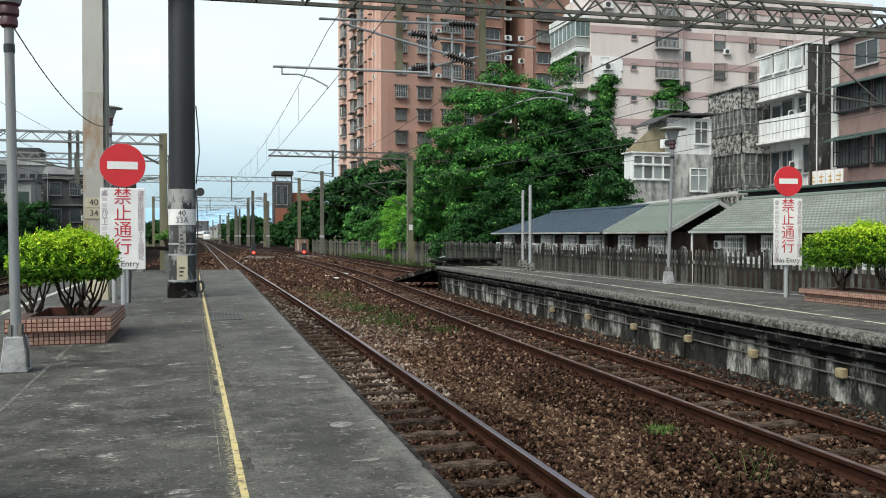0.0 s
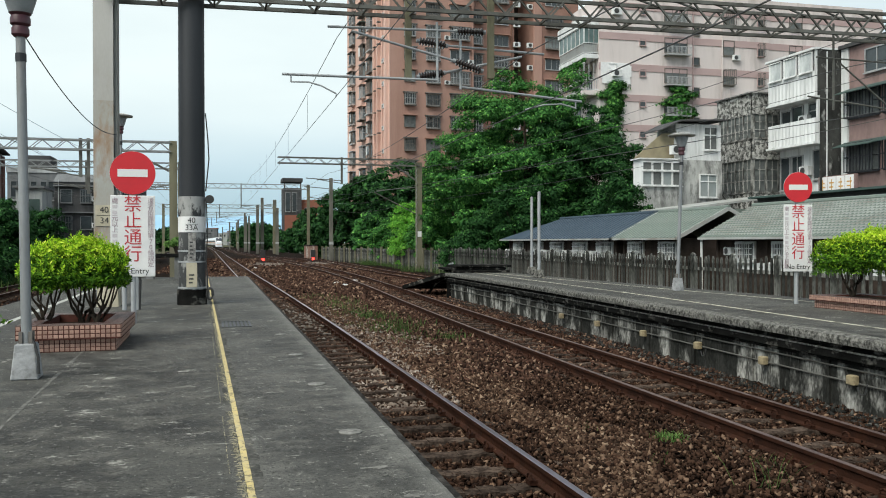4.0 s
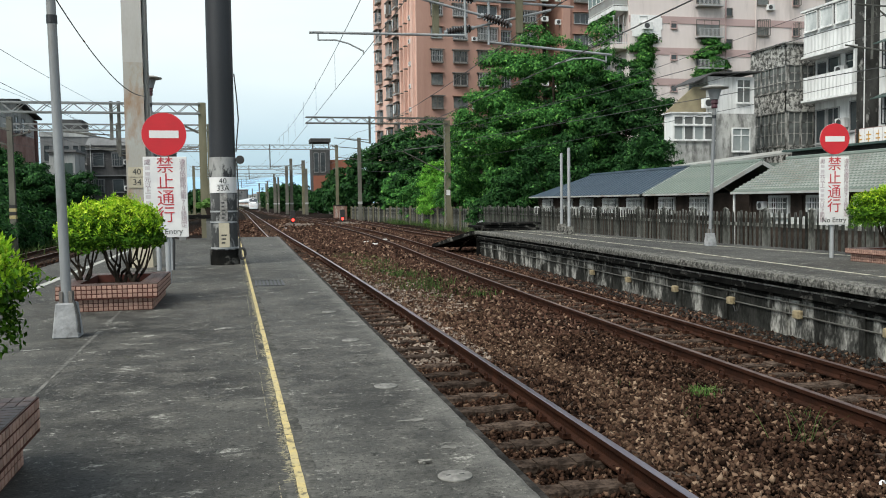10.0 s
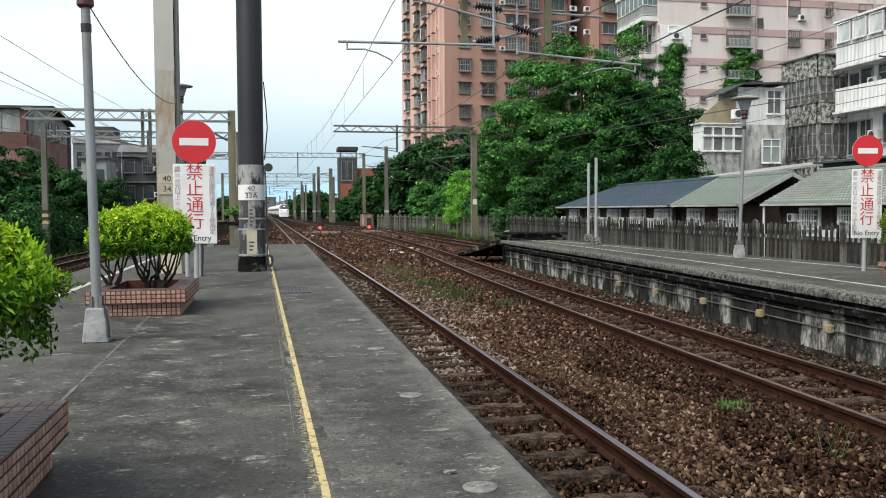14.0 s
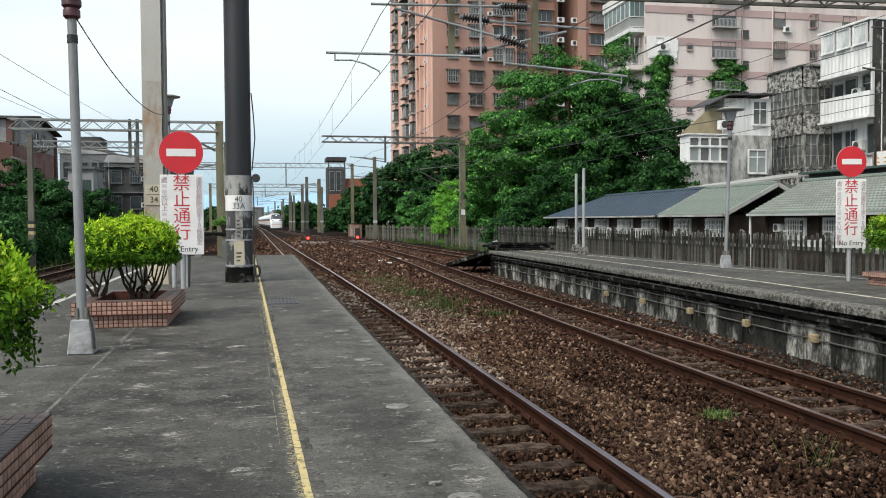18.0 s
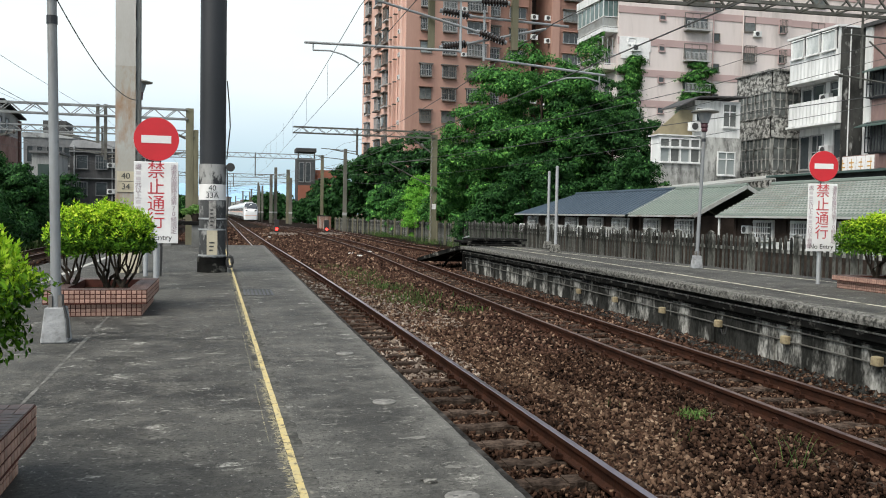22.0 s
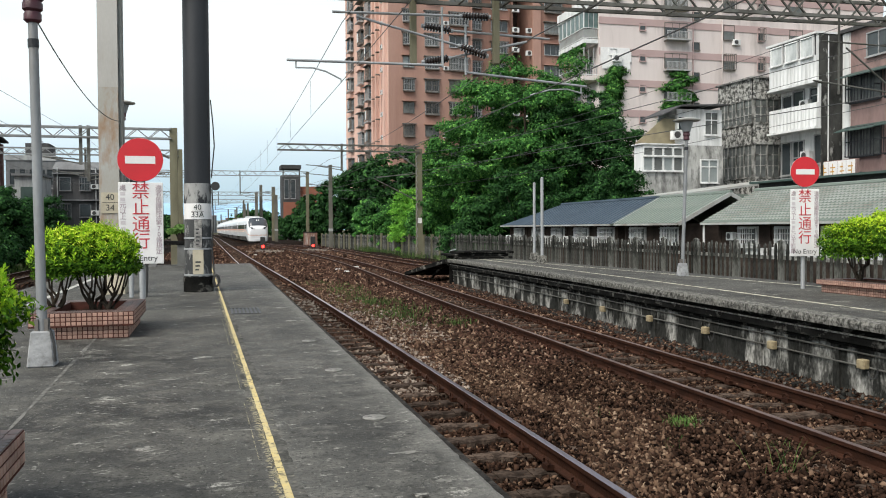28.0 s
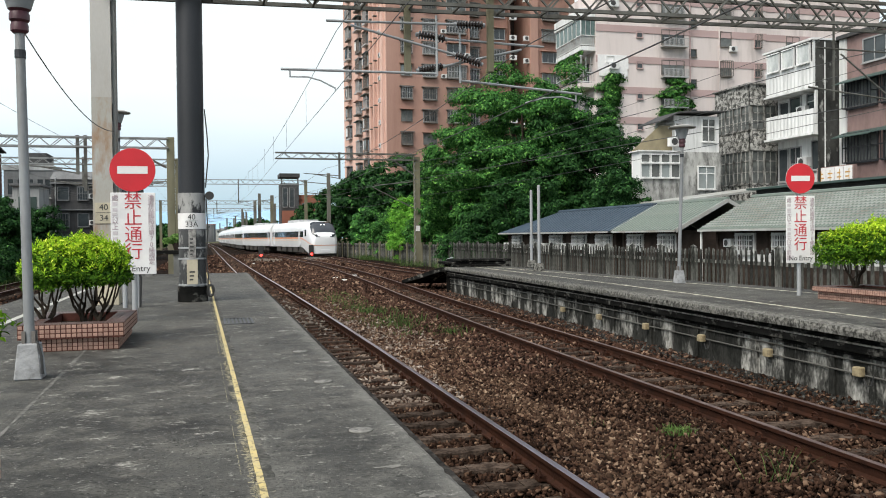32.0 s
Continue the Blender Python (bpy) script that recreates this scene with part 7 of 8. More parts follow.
def carriage(lead):
    t = thing("train_carriage", "white express train driving car with an orange stripe and rounded nose" if lead else "white express train carriage with an orange stripe", "train carriage", group="express train")
    st = NOSE + [(CAR - 0.15, 1.43, 0.9, 3.66)] if lead else [(0.15, 1.43, 0.9, 3.66), (CAR - 0.15, 1.43, 0.9, 3.66)]
    rings = [[(x, -s, z) for x, z in ring(hw, z0, z1)] for s, hw, z0, z1 in st]
    n = len(rings[0])
    m = skin(rings, 0, n - 1, 0.0, True)
    m.f += [tuple(range(n)), tuple((len(rings) - 1) * n + k for k in range(n))[::-1]]
    m.m += [0, 0]
    part("body", m, M["train_white"], t, smooth=True)
    y0 = -4.5 if lead else -0.25
    for sx in (-1, 1):
        lo, hi = (sx * 1.42, sx * 1.442) if sx > 0 else (sx * 1.442, sx * 1.42)
        band = part("window_band", Mesh().box(lo, hi, -CAR + 0.4, y0 + (0.9 if lead else 0.0), 1.98, 2.6), M["train_glass"], t, "long black window band")
        for k in range(7):
            y = -CAR + 2.0 + (k + 0.5) * (CAR - 3.5 + y0) / 7
            o = sx * 1.443
            part("window_pane", Mesh().box(min(o, o + sx * 0.004), max(o, o + sx * 0.004), y - 0.75, y + 0.75, 2.04, 2.54), M["train_pane"], band)
        part("stripe", Mesh().box(lo, hi, -CAR + 0.2, y0 + 0.0, 1.8, 1.96), M["train_orange"], t, "orange stripe")
        part("thin_stripe", Mesh().box(lo, hi, -CAR + 0.2, y0, 1.62, 1.7), M["train_pale_orange"], t, "thin pale orange stripe")
        for yy in (y0 - 0.9, -CAR + 1.25):
            d = part("door", Mesh().box(lo, hi + sx * 0.004 if sx > 0 else hi, yy - 0.42, yy + 0.42, 1.02, 2.85), M["train_white"], t, "white passenger door")
            o = sx * 1.445
            part("door_window", Mesh().box(min(o, o + sx * 0.004), max(o, o + sx * 0.004), yy - 0.17, yy + 0.17, 2.0, 2.65), M["train_glass"], d)
    for k in range(5):
        yy = -4.8 - k * 2.9
        part("equipment_box", Mesh().box(-1.3, 1.3, yy - 1.15, yy + 0.9, 0.32, 0.92), M["train_under"], t, "dark underfloor equipment", bevel=0.03)
    for yy in (-4.0, -CAR + 3.0):
        b = part("bogie", Mesh().box(-1.15, 1.15, yy - 1.5, yy + 1.5, 0.35, 0.7), M["train_under"], t)
        for w in (-1.05, 1.05):
            part("wheelset", Mesh().tube([(-0.62, yy + w, 0.43), (0.62, yy + w, 0.43)], 0.43, 18), M["train_under"], b)
    part("coupling_bellows", Mesh().box(-1.2, 1.2, -CAR - 0.15, -CAR + 0.16, 1.0, 3.4), M["train_under"], t, "black gangway bellows")
    part("roof_unit", Mesh().box(-0.85, 0.85, -CAR * 0.7, -CAR * 0.42, 3.5, 3.92, taper=0.12), M["train_grey"], t, "grey roof unit", bevel=0.04)
    part("roof_unit", Mesh().box(-0.75, 0.75, -CAR * 0.33, -CAR * 0.26, 3.5, 3.85, taper=0.1), M["train_grey"], t, bevel=0.04)
    if lead:
        a = len(ring(1, 0, 1))
        glass = part("windscreen", skin(rings[3:7], 6, a - 7, 0.012), M["screen_glass"], t, "large dark windscreen", smooth=True)
        part("upper_screen", skin(rings[6:8], 7, a - 8, 0.012), M["train_glass"], t, "black panel over the windscreen", smooth=True)
        for x in (-0.16, 0.16):
            part("head_light", Mesh().tube([(x, -1.35, 3.22), (x, -1.06, 3.2)], 0.085, 12), M["head_light"], glass, "round white head light")
        for sx in (-1, 1):
            part("side_window", Mesh().box(sx * 1.415 - 0.025, sx * 1.415 + 0.025, -2.9, -2.3, 2.05, 2.75), M["train_glass"], t, "small cab side window")
            e = Mesh()
            front = [(0.5, -0.01, 1.96), (0.95, -0.05, 1.99), (1.19, -0.37, 2.27), (0.74, -0.23, 2.22)]
            e.add([(sx * x, y - 0.4, z) for x, y, z in front] + [(sx * x, y + 0.025, z) for x, y, z in front],
                  [(0, 1, 2, 3), (7, 6, 5, 4), (0, 4, 5, 1), (1, 5, 6, 2), (2, 6, 7, 3), (3, 7, 4, 0)])
            part("lamp_cluster", e, M["train_glass"], t, "dark slanting lamp cluster")
        low = Mesh()
        left = [(-(hw + 0.012), -s + 0.012, 1.12 + 0.76 * min(1, s / 4.5) ** 0.8) for s, hw, z0, z1 in NOSE]
        path = left[::-1] + [(-x, y, z) for x, y, z in left]
        for p, q in zip(path[:-1], path[1:]):
            h0, h1 = 0.03 + 0.05 * min(1, -p[1] / 4.5), 0.03 + 0.05 * min(1, -q[1] / 4.5)
            low.quad((p[0], p[1], p[2] - h0), (q[0], q[1], q[2] - h1), (q[0], q[1], q[2] + h1), (p[0], p[1], p[2] + h0))
        part("nose_stripe", low, M["train_orange"], t, "orange stripe curving round the nose")
        part("coupler_cover", Mesh().box(-0.5, 0.5, -0.12, 0.02, 0.36, 0.7), M["train_white"], t, bevel=0.03)
        part("plough", Mesh().box(-1.1, 1.1, -0.9, -0.15, 0.1, 0.3), M["train_under"], t)
    return t


cars = [carriage(k == 0) for k in range(8)]


def rail_point(s):
    """The place on the line s metres before the stretch's near end."""
    return TR_X(s), TR_Y(s)


_tp = np.array(TRAIN_PATH)
_ts = np.concatenate([[0], np.cumsum(np.hypot(*np.diff(_tp, axis=0).T))])
TR_X = lambda s: float(np.interp(s, _ts, _tp[:, 0]))
TR_Y = lambda s: float(np.interp(s, _ts, _tp[:, 1]))


# ---- overhead line equipment ----
def insulator(parent, a, b, discs=9, r=0.085):
    """A ribbed insulator between a and b."""
    a, b = Vector(a), Vector(b)
    m = Mesh()
    pts, rad = [], []
    for k in range(discs):
        t0, t1 = (k + 0.15) / discs, (k + 0.55) / discs
        pts += [a.lerp(b, k / discs), a.lerp(b, t0), a.lerp(b, t1), a.lerp(b, (k + 0.7) / discs)]
        rad += [0.035, r, r * 0.9, 0.035]
    pts.append(b)
    rad.append(0.035)
    m.tube(pts, rad, 12)
    o = part("insulator", m, M["insulator"], parent, "dark brown ribbed insulator", smooth=True)
    part("end_cap", Mesh().tube([a, a.lerp(b, -0.1)], 0.045, 8).tube([b, b.lerp(a, -0.1)], 0.045, 8), M["galv"], o)
    return o


def tubes(parent, name, runs, r, material, label=""):
    for pts in runs:
        part(name, Mesh().tube(pts, r, 8), M[material], parent, label, smooth=True)


GY = 16.6
c = thing("catenary_bracket", "overhead line bracket with drop post and ribbed insulators", "overhead line bracket", (0, GY, 0), 0, "line brackets")
part("drop_post", Mesh().box(5.41, 5.53, -0.06, 0.06, 4.5, 6.2), M["olive_post"], c, "grey-green drop post")
insulator(c, (5.3, 0, 5.44), (4.75, 0, 5.43))
insulator(c, (5.25, 0, 4.66), (4.72, 0, 4.82))
tubes(c, "arm_tube", [[(4.75, 0, 5.43), (2.13, 0, 5.36)], [(4.72, 0, 4.82), (2.6, 0, 5.30)], [(4.33, 0, 5.58), (4.34, 0, 4.38)], [(4.36, 0, 4.42), (1.25, 0, 4.39)]], 0.026, "galv", "galvanised bracket tube")
tubes(c, "steady_arm", [[(1.42, 0, 4.38), (1.42, 0, 4.24)], [(1.42, 0, 4.25), (1.75, 0, 4.26), (2.0, 0, 4.2), (2.29, 0, 4.06), (2.29, 0, 4.0)]], 0.016, "galv")
c = thing("catenary_bracket", "overhead line bracket with drop post and ribbed insulators", "overhead line bracket", (0, GY + 0.15, 0), 0, "line brackets")
part("drop_post", Mesh().box(3.71, 3.83, -0.06, 0.06, 4.42, 6.1), M["olive_post"], c, "grey-green drop post")
insulator(c, (4.0, 0, 5.22), (4.55, 0, 5.16))
insulator(c, (4.0, 0, 4.5), (4.5, 0, 4.6))
tubes(c, "arm_tube", [[(4.55, 0, 5.16), (6.7, 0, 5.1)], [(4.5, 0, 4.6), (6.2, 0, 5.02)], [(4.87, 0, 5.3), (4.87, 0, 4.28)], [(4.87, 0, 4.33), (7.55, 0, 4.14)]], 0.026, "galv", "galvanised bracket tube")
tubes(c, "steady_arm", [[(7.42, 0, 4.14), (7.42, 0, 3.98)], [(7.42, 0, 4.0), (7.1, 0, 4.07), (6.7, 0, 4.04), (6.28, 0, 3.92)]], 0.016, "galv")
c = thing("catenary_bracket", "overhead line bracket over the siding", "overhead line bracket", (0, GY + 0.1, 0), 0, "line brackets")
part("drop_post", Mesh().box(13.835, 13.87, -0.02, 0.02, 4.2, 6.2), M["truss"], c, "weathered drop tube")
tubes(c, "arm_tube", [[(13.39, 0, 5.4), (16.2, 0, 5.36)], [(14.05, 0, 5.28), (15.45, 0, 4.3)], [(13.16, 0, 4.49), (16.2, 0, 4.2)]], 0.02, "truss", "weathered bracket tube")


def gantry(y, x0, x1, z, depth, label, posts=(), drops=(), material="truss_pale", bar=0.07, name="overhead_gantry", step=1.1):
    t = truss((x0, y, z), (x1, y, z), depth, 0.5, step, M[material], name, label, bar)
    for x, w, h in posts:
        part("mast", Mesh().box(x - x0 - w / 2, x - x0 + w / 2, -w / 2, w / 2, -z - 1.3, h - z), M["olive_post"], t, "olive-grey concrete mast")
    for x, z0, arm in drops:
        part("drop_post", Mesh().box(x - x0 - 0.07, x - x0 + 0.07, -0.07, 0.07, z0 - z, depth + 0.1), M["truss"], t)
        tubes(t, "arm_tube", [[(x - x0, 0, z0 - z + 0.25), (x - x0 + arm, 0, z0 - z + 0.4)], [(x - x0, 0, z0 - z + 0.05), (x - x0 + arm * 0.8, 0, z0 - z + 0.38)]], 0.03, "truss")
    return t


g1 = gantry(62, 4.34, 14.75, 6.85, 0.42, "lattice gantry on a concrete mast across the siding", posts=((14.74, 0.42, 7.1),), drops=((8.95, 5.4, -2.6),), material="truss")
part("knee_brace", Mesh().beam((8.6, 0, 0), (10.2, 0, -1.1), 0.1, 0.1), M["truss"], g1)
tubes(g1, "guy_arm", [[(10.2, 0, -1.6), (7.2, 0, -1.9)], [(10.2, 0, -3.6), (7.0, 0, -2.0)]], 0.035, "truss")
part("mast_lattice", Mesh().tube([(10.1 + 0.12 * (k % 2), -0.28, -7.5 + k * 0.25) for k in range(30)], 0.02, 5), M["truss_pale"], g1)
part("mast_notice", Mesh().box(10.25, 10.55, -0.23, -0.215, -5.3, -4.9), M["white"], g1, "small white notice")
g2 = gantry(44, -11.7, -2.1, 5.62, 0.46, "pale lattice gantry over the far tracks", posts=((-2.0, 0.36, 6.15),), drops=((-6.25, 4.3, -2.2), (-5.9, 3.5, 2.0),))
part("knee_brace", Mesh().beam((7.7, 0, 0), (9.5, 0, -0.95), 0.1, 0.1), M["truss"], g2)
gantry(66, -16.5, -2.6, 6.6, 0.42, "pale lattice gantry over the far tracks", posts=((-2.5, 0.36, 7.1),), drops=((-9.0, 5.0, -2.2), (-5.0, 5.0, 2.0)))
gantry(92, -15.0, -1.6, 6.6, 0.5, "pale lattice gantry over the far tracks", posts=((-15.0, 0.4, 7.2), (-1.5, 0.4, 7.2)), drops=((-9.0, 5.0, -2.2),))
gantry(119, -12.0, 12.6, 8.5, 0.6, "pale lattice gantry spanning all tracks", posts=((12.5, 0.4, 9.1), (-12.0, 0.4, 9.1)), drops=((3.4, 5.9, 2.5), (-4.5, 5.9, -2.4)), step=1.4)
for y, x0, x1, z in ((160, -9, 10.5, 7.4), (200, -9, 9.5, 7.4), (245, -10, 8, 7.4), (300, -12, 7, 7.4)):
    gantry(y, x0, x1, z, 0.6, "distant pale lattice gantry spanning the tracks", posts=((x0, 0.45, z + 0.6), (x1, 0.45, z + 0.6)), drops=(((x0 + x1) / 2, 5.6, 2.2),), step=2.0, bar=0.09)


def mast(x, y, h, w, label, arms=()):
    t = thing("line_mast", label, "mast", (x, y, -1.3), 0, "lineside masts")
    part("shaft", Mesh().box(-w / 2, w / 2, -w / 2, w / 2, 0, h, taper=w * 0.08), M["grey_mast"], t, "grey-green concrete shaft")
    if w > 0.35:
        part("band", Mesh().box(-w * 0.55, w * 0.55, -w * 0.55, w * 0.55, 2.2, 2.5), M["pale_wing"], t, "pale number band")
    for z, dx in arms:
        part("arm", Mesh().beam((0, 0, z), (dx, 0, z + 0.25), 0.08, 0.08), M["truss"], t)
    return t


mast(12.5, 95, 9.6, 0.42, "tall concrete mast among the lineside trees", ((8.4, -3.0), (7.2, -2.6)))
mast(7.7, 164, 9.4, 0.62, "concrete mast beside the main line", ((8.4, -2.0),))
mast(8.6, 165, 10.9, 0.62, "concrete mast beside the main line", ((9.5, 2.0),))
mast(11.0, 166, 10.6, 0.75, "concrete mast beside the main line", ((9.2, -2.0),))
mast(10.4, 150, 8.4, 0.5, "concrete mast beside the siding", ((7.4, -2.0),))
for k, (x, y) in enumerate(((6.9, 185), (6.8, 200), (6.2, 190), (5.4, 215), (-3.0, 150), (-3.6, 190), (-5.5, 230), (4.0, 255), (-7.2, 275), (2.5, 320))):
    mast(x, y, 8.0 + 0.4 * (k % 3), 0.45, "distant concrete line mast", ((7.0, 2.0 if k % 2 else -2.0),))
up = mast(-10.3, 42, 6.5, 0.26, "weathered utility pole with striped foot before the trees", ((5.6, 0.9), (5.9, -0.9), (5.2, -0.8)))
for k in range(4):
    part("stripe", Mesh().box(-0.135, 0.135, -0.135, 0.135, 1.9 + k * 0.16, 2.05 + k * 0.16), M["yellow" if k % 2 == 0 else "signal_black"], up, "warning stripe")
for dx, z in ((0.5, 5.7), (-0.5, 5.95), (0.8, 5.75), (-0.8, 6.0)):
    part("pin_insulator", Mesh().lathe([(0.03, z), (0.06, z + 0.05), (0.05, z + 0.13), (0.02, z + 0.2)], 8, (dx, 0)), M["insulator"], up)

# wires
w = thing("overhead_wires", "thin overhead contact and feeder wires", "wires", kind="structure")


def wire(pts, r=0.012, sag=0.0, n=10):
    """A wire through pts, sagging between them."""
    out = []
    for a, b in zip(pts[:-1], pts[1:]):
        a, b = Vector(a), Vector(b)
        for k in range(n):
            t = k / n
            out.append(a.lerp(b, t) - Vector((0, 0, 4 * sag * t * (1 - t))))
    out.append(Vector(pts[-1]))
    part("wire", Mesh().tube(out, r, 5), M["wire"], w)


wire([(2.2, -25, 4.0), (2.29, GY, 4.0), (2.5, 62, 4.3), (1.6, 119, 4.6), (0.9, 200, 4.6), (-2, 320, 4.6)], 0.0065)
wire([(2.2, -25, 5.15), (2.31, GY, 5.15), (2.5, 62, 5.9), (1.6, 119, 6.0), (0.9, 200, 6.0), (-2, 320, 6.0)], 0.0075, 0.45)
for k in range(12):
    y = -8 + k * 6.0
    za = 5.15 + max(0, y - GY) * 0.0165
    if abs(y - GY) > 2:
        wire([(2.3, y, 4.02 + max(0, y - GY) * 0.0066), (2.3, y, za - 0.3)], 0.004, 0, 2)
wire([(5.6, -25, 4.0), (6.28, GY, 3.9), (8.0, 62, 4.6), (5.9, 119, 4.6), (3.6, 200, 4.6)], 0.012)
wire([(5.6, -25, 5.1), (6.3, GY, 5.1), (8.0, 62, 6.2), (5.9, 119, 6.0), (3.6, 200, 6.0)], 0.011, 0.45)
wire([(16.0, -20, 4.0), (14.0, GY, 4.0), (11.0, 62, 4.8), (9.0, 100, 4.8)], 0.012)
wire([(16.0, -20, 5.2), (14.2, GY, 5.2), (11.0, 62, 6.2), (9.0, 100, 6.2)], 0.011, 0.4)
wire([(19, 2, 8.0), (14.0, 62, 5.9), (12.5, 95, 6.6)], 0.009, 0.5)
wire([(19, 2, 6.6), (14.0, 62, 5.0), (12.5, 95, 5.6)], 0.009, 0.5)
wire([(19, 2, 5.2), (14.0, 62, 4.1), (12.5, 95, 4.8)], 0.009, 0.5)
for x in (-8.3, -6.0, -11.5):
    wire([(x - 0.6, -10, 4.6), (x, 44, 4.3), (x + 0.3, 92, 5.2), (x + 0.6, 160, 5.6)], 0.008)
    wire([(x - 0.6, -10, 6.0), (x, 44, 5.6), (x + 0.3, 92, 6.5), (x + 0.6, 160, 6.9)], 0.007, 0.5)
wire([(-26, 8, 7.6), (-10.8, 42, 4.75), (-13.0, 88, 6.0)], 0.008, 0.4)
wire([(-27, 12, 7.0), (-9.8, 42, 4.5), (-11.0, 88, 5.6)], 0.008, 0.4)
lc = single("lamp_cable", Mesh().tube([Vector((-1.55, 7.87, 2.9)).lerp(Vector((-1.72, 16.3, 3.1)), k / 14) - Vector((0, 0, 4 * 0.22 * (k / 14) * (1 - k / 14))) for k in range(15)], 0.006, 6),
            M["signal_black"], "black cable slung from the lamp post to the column", "cable", smooth=True)

# ---- fence behind the siding ----
FENCE = smooth_path([(4, 15.6), (15, 14.75), (31, 15.0), (45, 15.6), (62, 15.8), (75, 15.2), (90, 13.6), (104, 12.3)], 1.0)
f = thing("picket_fence", "weathered dark picket fence with thicker posts", "fence")
PICKETS = []
for s in range(4):
    r = random.Random(90 + s)
    m = Mesh()
    h = 1.95 + r.uniform(-0.04, 0.04)
    notch = [(r.uniform(0.15, 0.95) * h, r.uniform(0.006, 0.016)) for _ in range(5)]
    for zn, wn_ in notch:
        m.box(-0.042 - wn_, 0.042 + wn_, -0.016, 0.016, zn, zn + 0.09, taper=wn_ * 0.5)
    m.add([(-0.042, -0.018, 0), (0.042, -0.018, 0), (0.042, 0.018, 0), (-0.042, 0.018, 0), (-0.04, -0.018, h - 0.07), (0.04, -0.018, h - 0.07), (0.04, 0.018, h - 0.07), (-0.04, 0.018, h - 0.07),
           (-0.018, -0.018, h), (0.018, -0.018, h), (0.018, 0.018, h), (-0.018, 0.018, h)],
          [(3, 2, 1, 0), (8, 9, 10, 11), (0, 1, 5, 4), (1, 2, 6, 5), (2, 3, 7, 6), (3, 0, 4, 7), (4, 5, 9, 8), (5, 6, 10, 9), (6, 7, 11, 10), (7, 4, 8, 11)])
    PICKETS.append(m.data("picket", M["fence"]))
m = Mesh()
m.box(-0.062, 0.062, -0.062, 0.062, 0, 1.97)
m.box(-0.072, 0.072, -0.072, 0.072, 1.97, 2.01)
m.box(-0.06, 0.06, -0.06, 0.06, 2.01, 2.06, taper=0.045)
POST = m.data("post", M["fence"])
y, k = 9.0, 0
rg = random.Random(5)
while y < 60:
    x = at_y(FENCE, y)
    rz = 90 - math.degrees(math.atan2(at_y(FENCE, y + 0.3) - x, 0.3))
    is_post = k % 9 == 0
    o = part("post" if is_post else "picket", POST if is_post else PICKETS[k % 4], None, f)
    o.matrix_basis = pose(x, y, -1.25 + rg.uniform(-0.012, 0.012), rg.uniform(-0.8, 0.8), rg.uniform(-0.6, 0.6), rz + rg.uniform(-3, 3))
    y += 0.241
    k += 1
for z in (-0.55, 0.3):
    part("rail", Mesh().sweep([(0.03, -0.05), (0.1, -0.05), (0.1, 0.05), (0.03, 0.05)], [(x_, y_, z) for x_, y_ in FENCE if 9 <= y_ <= 61]), M["fence"], f)
f2 = thing("board_fence", "dark close-boarded fence with pale posts below the trees", "fence")
pts = [(x_, y_) for x_, y_ in FENCE if y_ >= 60]
bm_ = Mesh().box(-0.13, 0.13, -0.02, 0.02, 0, 1.85).data("board", M["fence"])
pm_ = Mesh().box(-0.1, 0.1, -0.1, 0.1, 0, 2.0).data("post", M["olive_post"])
y, k = 60.0, 0
while y < 103:
    x = at_y(FENCE, y)
    o = part("post" if k % 8 == 0 else "board", pm_ if k % 8 == 0 else bm_, None, f2)
    o.matrix_basis = pose(x, y, -1.3 + rg.uniform(-0.05, 0.03), 0, 0, 90 + rg.uniform(-4, 4))
    y += 0.28
    k += 1
bw = thing("brick_wall", "low brick wall with flaking white plaster", "wall", (11.9, 104, -1.3), 0)
part("wall", Mesh().box(-0.2, 0.15, 0, 13, 0, 2.0), M["brick_flaked"], bw)
part("coping", Mesh().box(-0.25, 0.2, 0, 13, 2.0, 2.1), M["dark_concrete"], bw)

# twin posts on the opposite platform
for x, y, h in ((11.0, 28.7, 2.75), (10.1, 25.7, 2.75)):
    t = thing("grey_post", "grey tubular post in a stained concrete block", "post", (x, y, 0), 0, "twin posts")
    part("block", Mesh().box(-0.15, 0.15, -0.15, 0.15, 0, 0.26, taper=0.04), M["lichen"], t, "blackened concrete block", bevel=0.02)
    part("pole", Mesh().tube([(0, 0, 0.25), (0, 0, h)], 0.05, 12), M["galv"], t, "grey pole", smooth=True)
    part("cap", Mesh().lathe([(0.05, h), (0.052, h + 0.01), (0.02, h + 0.03)], 12), M["galv"], t, "small grey end cap")

# junction boxes on the opposite platform's wall
for y, z in ((8.7, -0.54), (10.6, -0.56), (12.5, -0.57), (14.6, -0.59), (16.9, -0.62), (19.1, -0.64)):
    x = at_y(RIGHT_EDGE, y) + 0.15
    t = thing("junction_box", "small beige junction box on the platform wall", "junction box", (x, y, z), 0, "junction boxes")
    part("case", Mesh().box(-0.045, 0.045, -0.065, 0.065, -0.06, 0.06), M["beige"], t, bevel=0.012)
    part("lid", Mesh().box(-0.051, -0.045, -0.055, 0.055, -0.05, 0.05), M["beige"], t)
    if y in (8.7, 12.5, 19.1):
        part("cable", Mesh().tube([(0, -0.08, -0.08), (-0.01, -0.14, -0.16), (0, -0.2, -0.14), (0.02, -0.22, -0.02)], 0.01, 6), M["signal_black"], t)
wp = thing("wall_pilasters", "stained concrete buttresses along the opposite platform wall", "buttress", kind="structure")
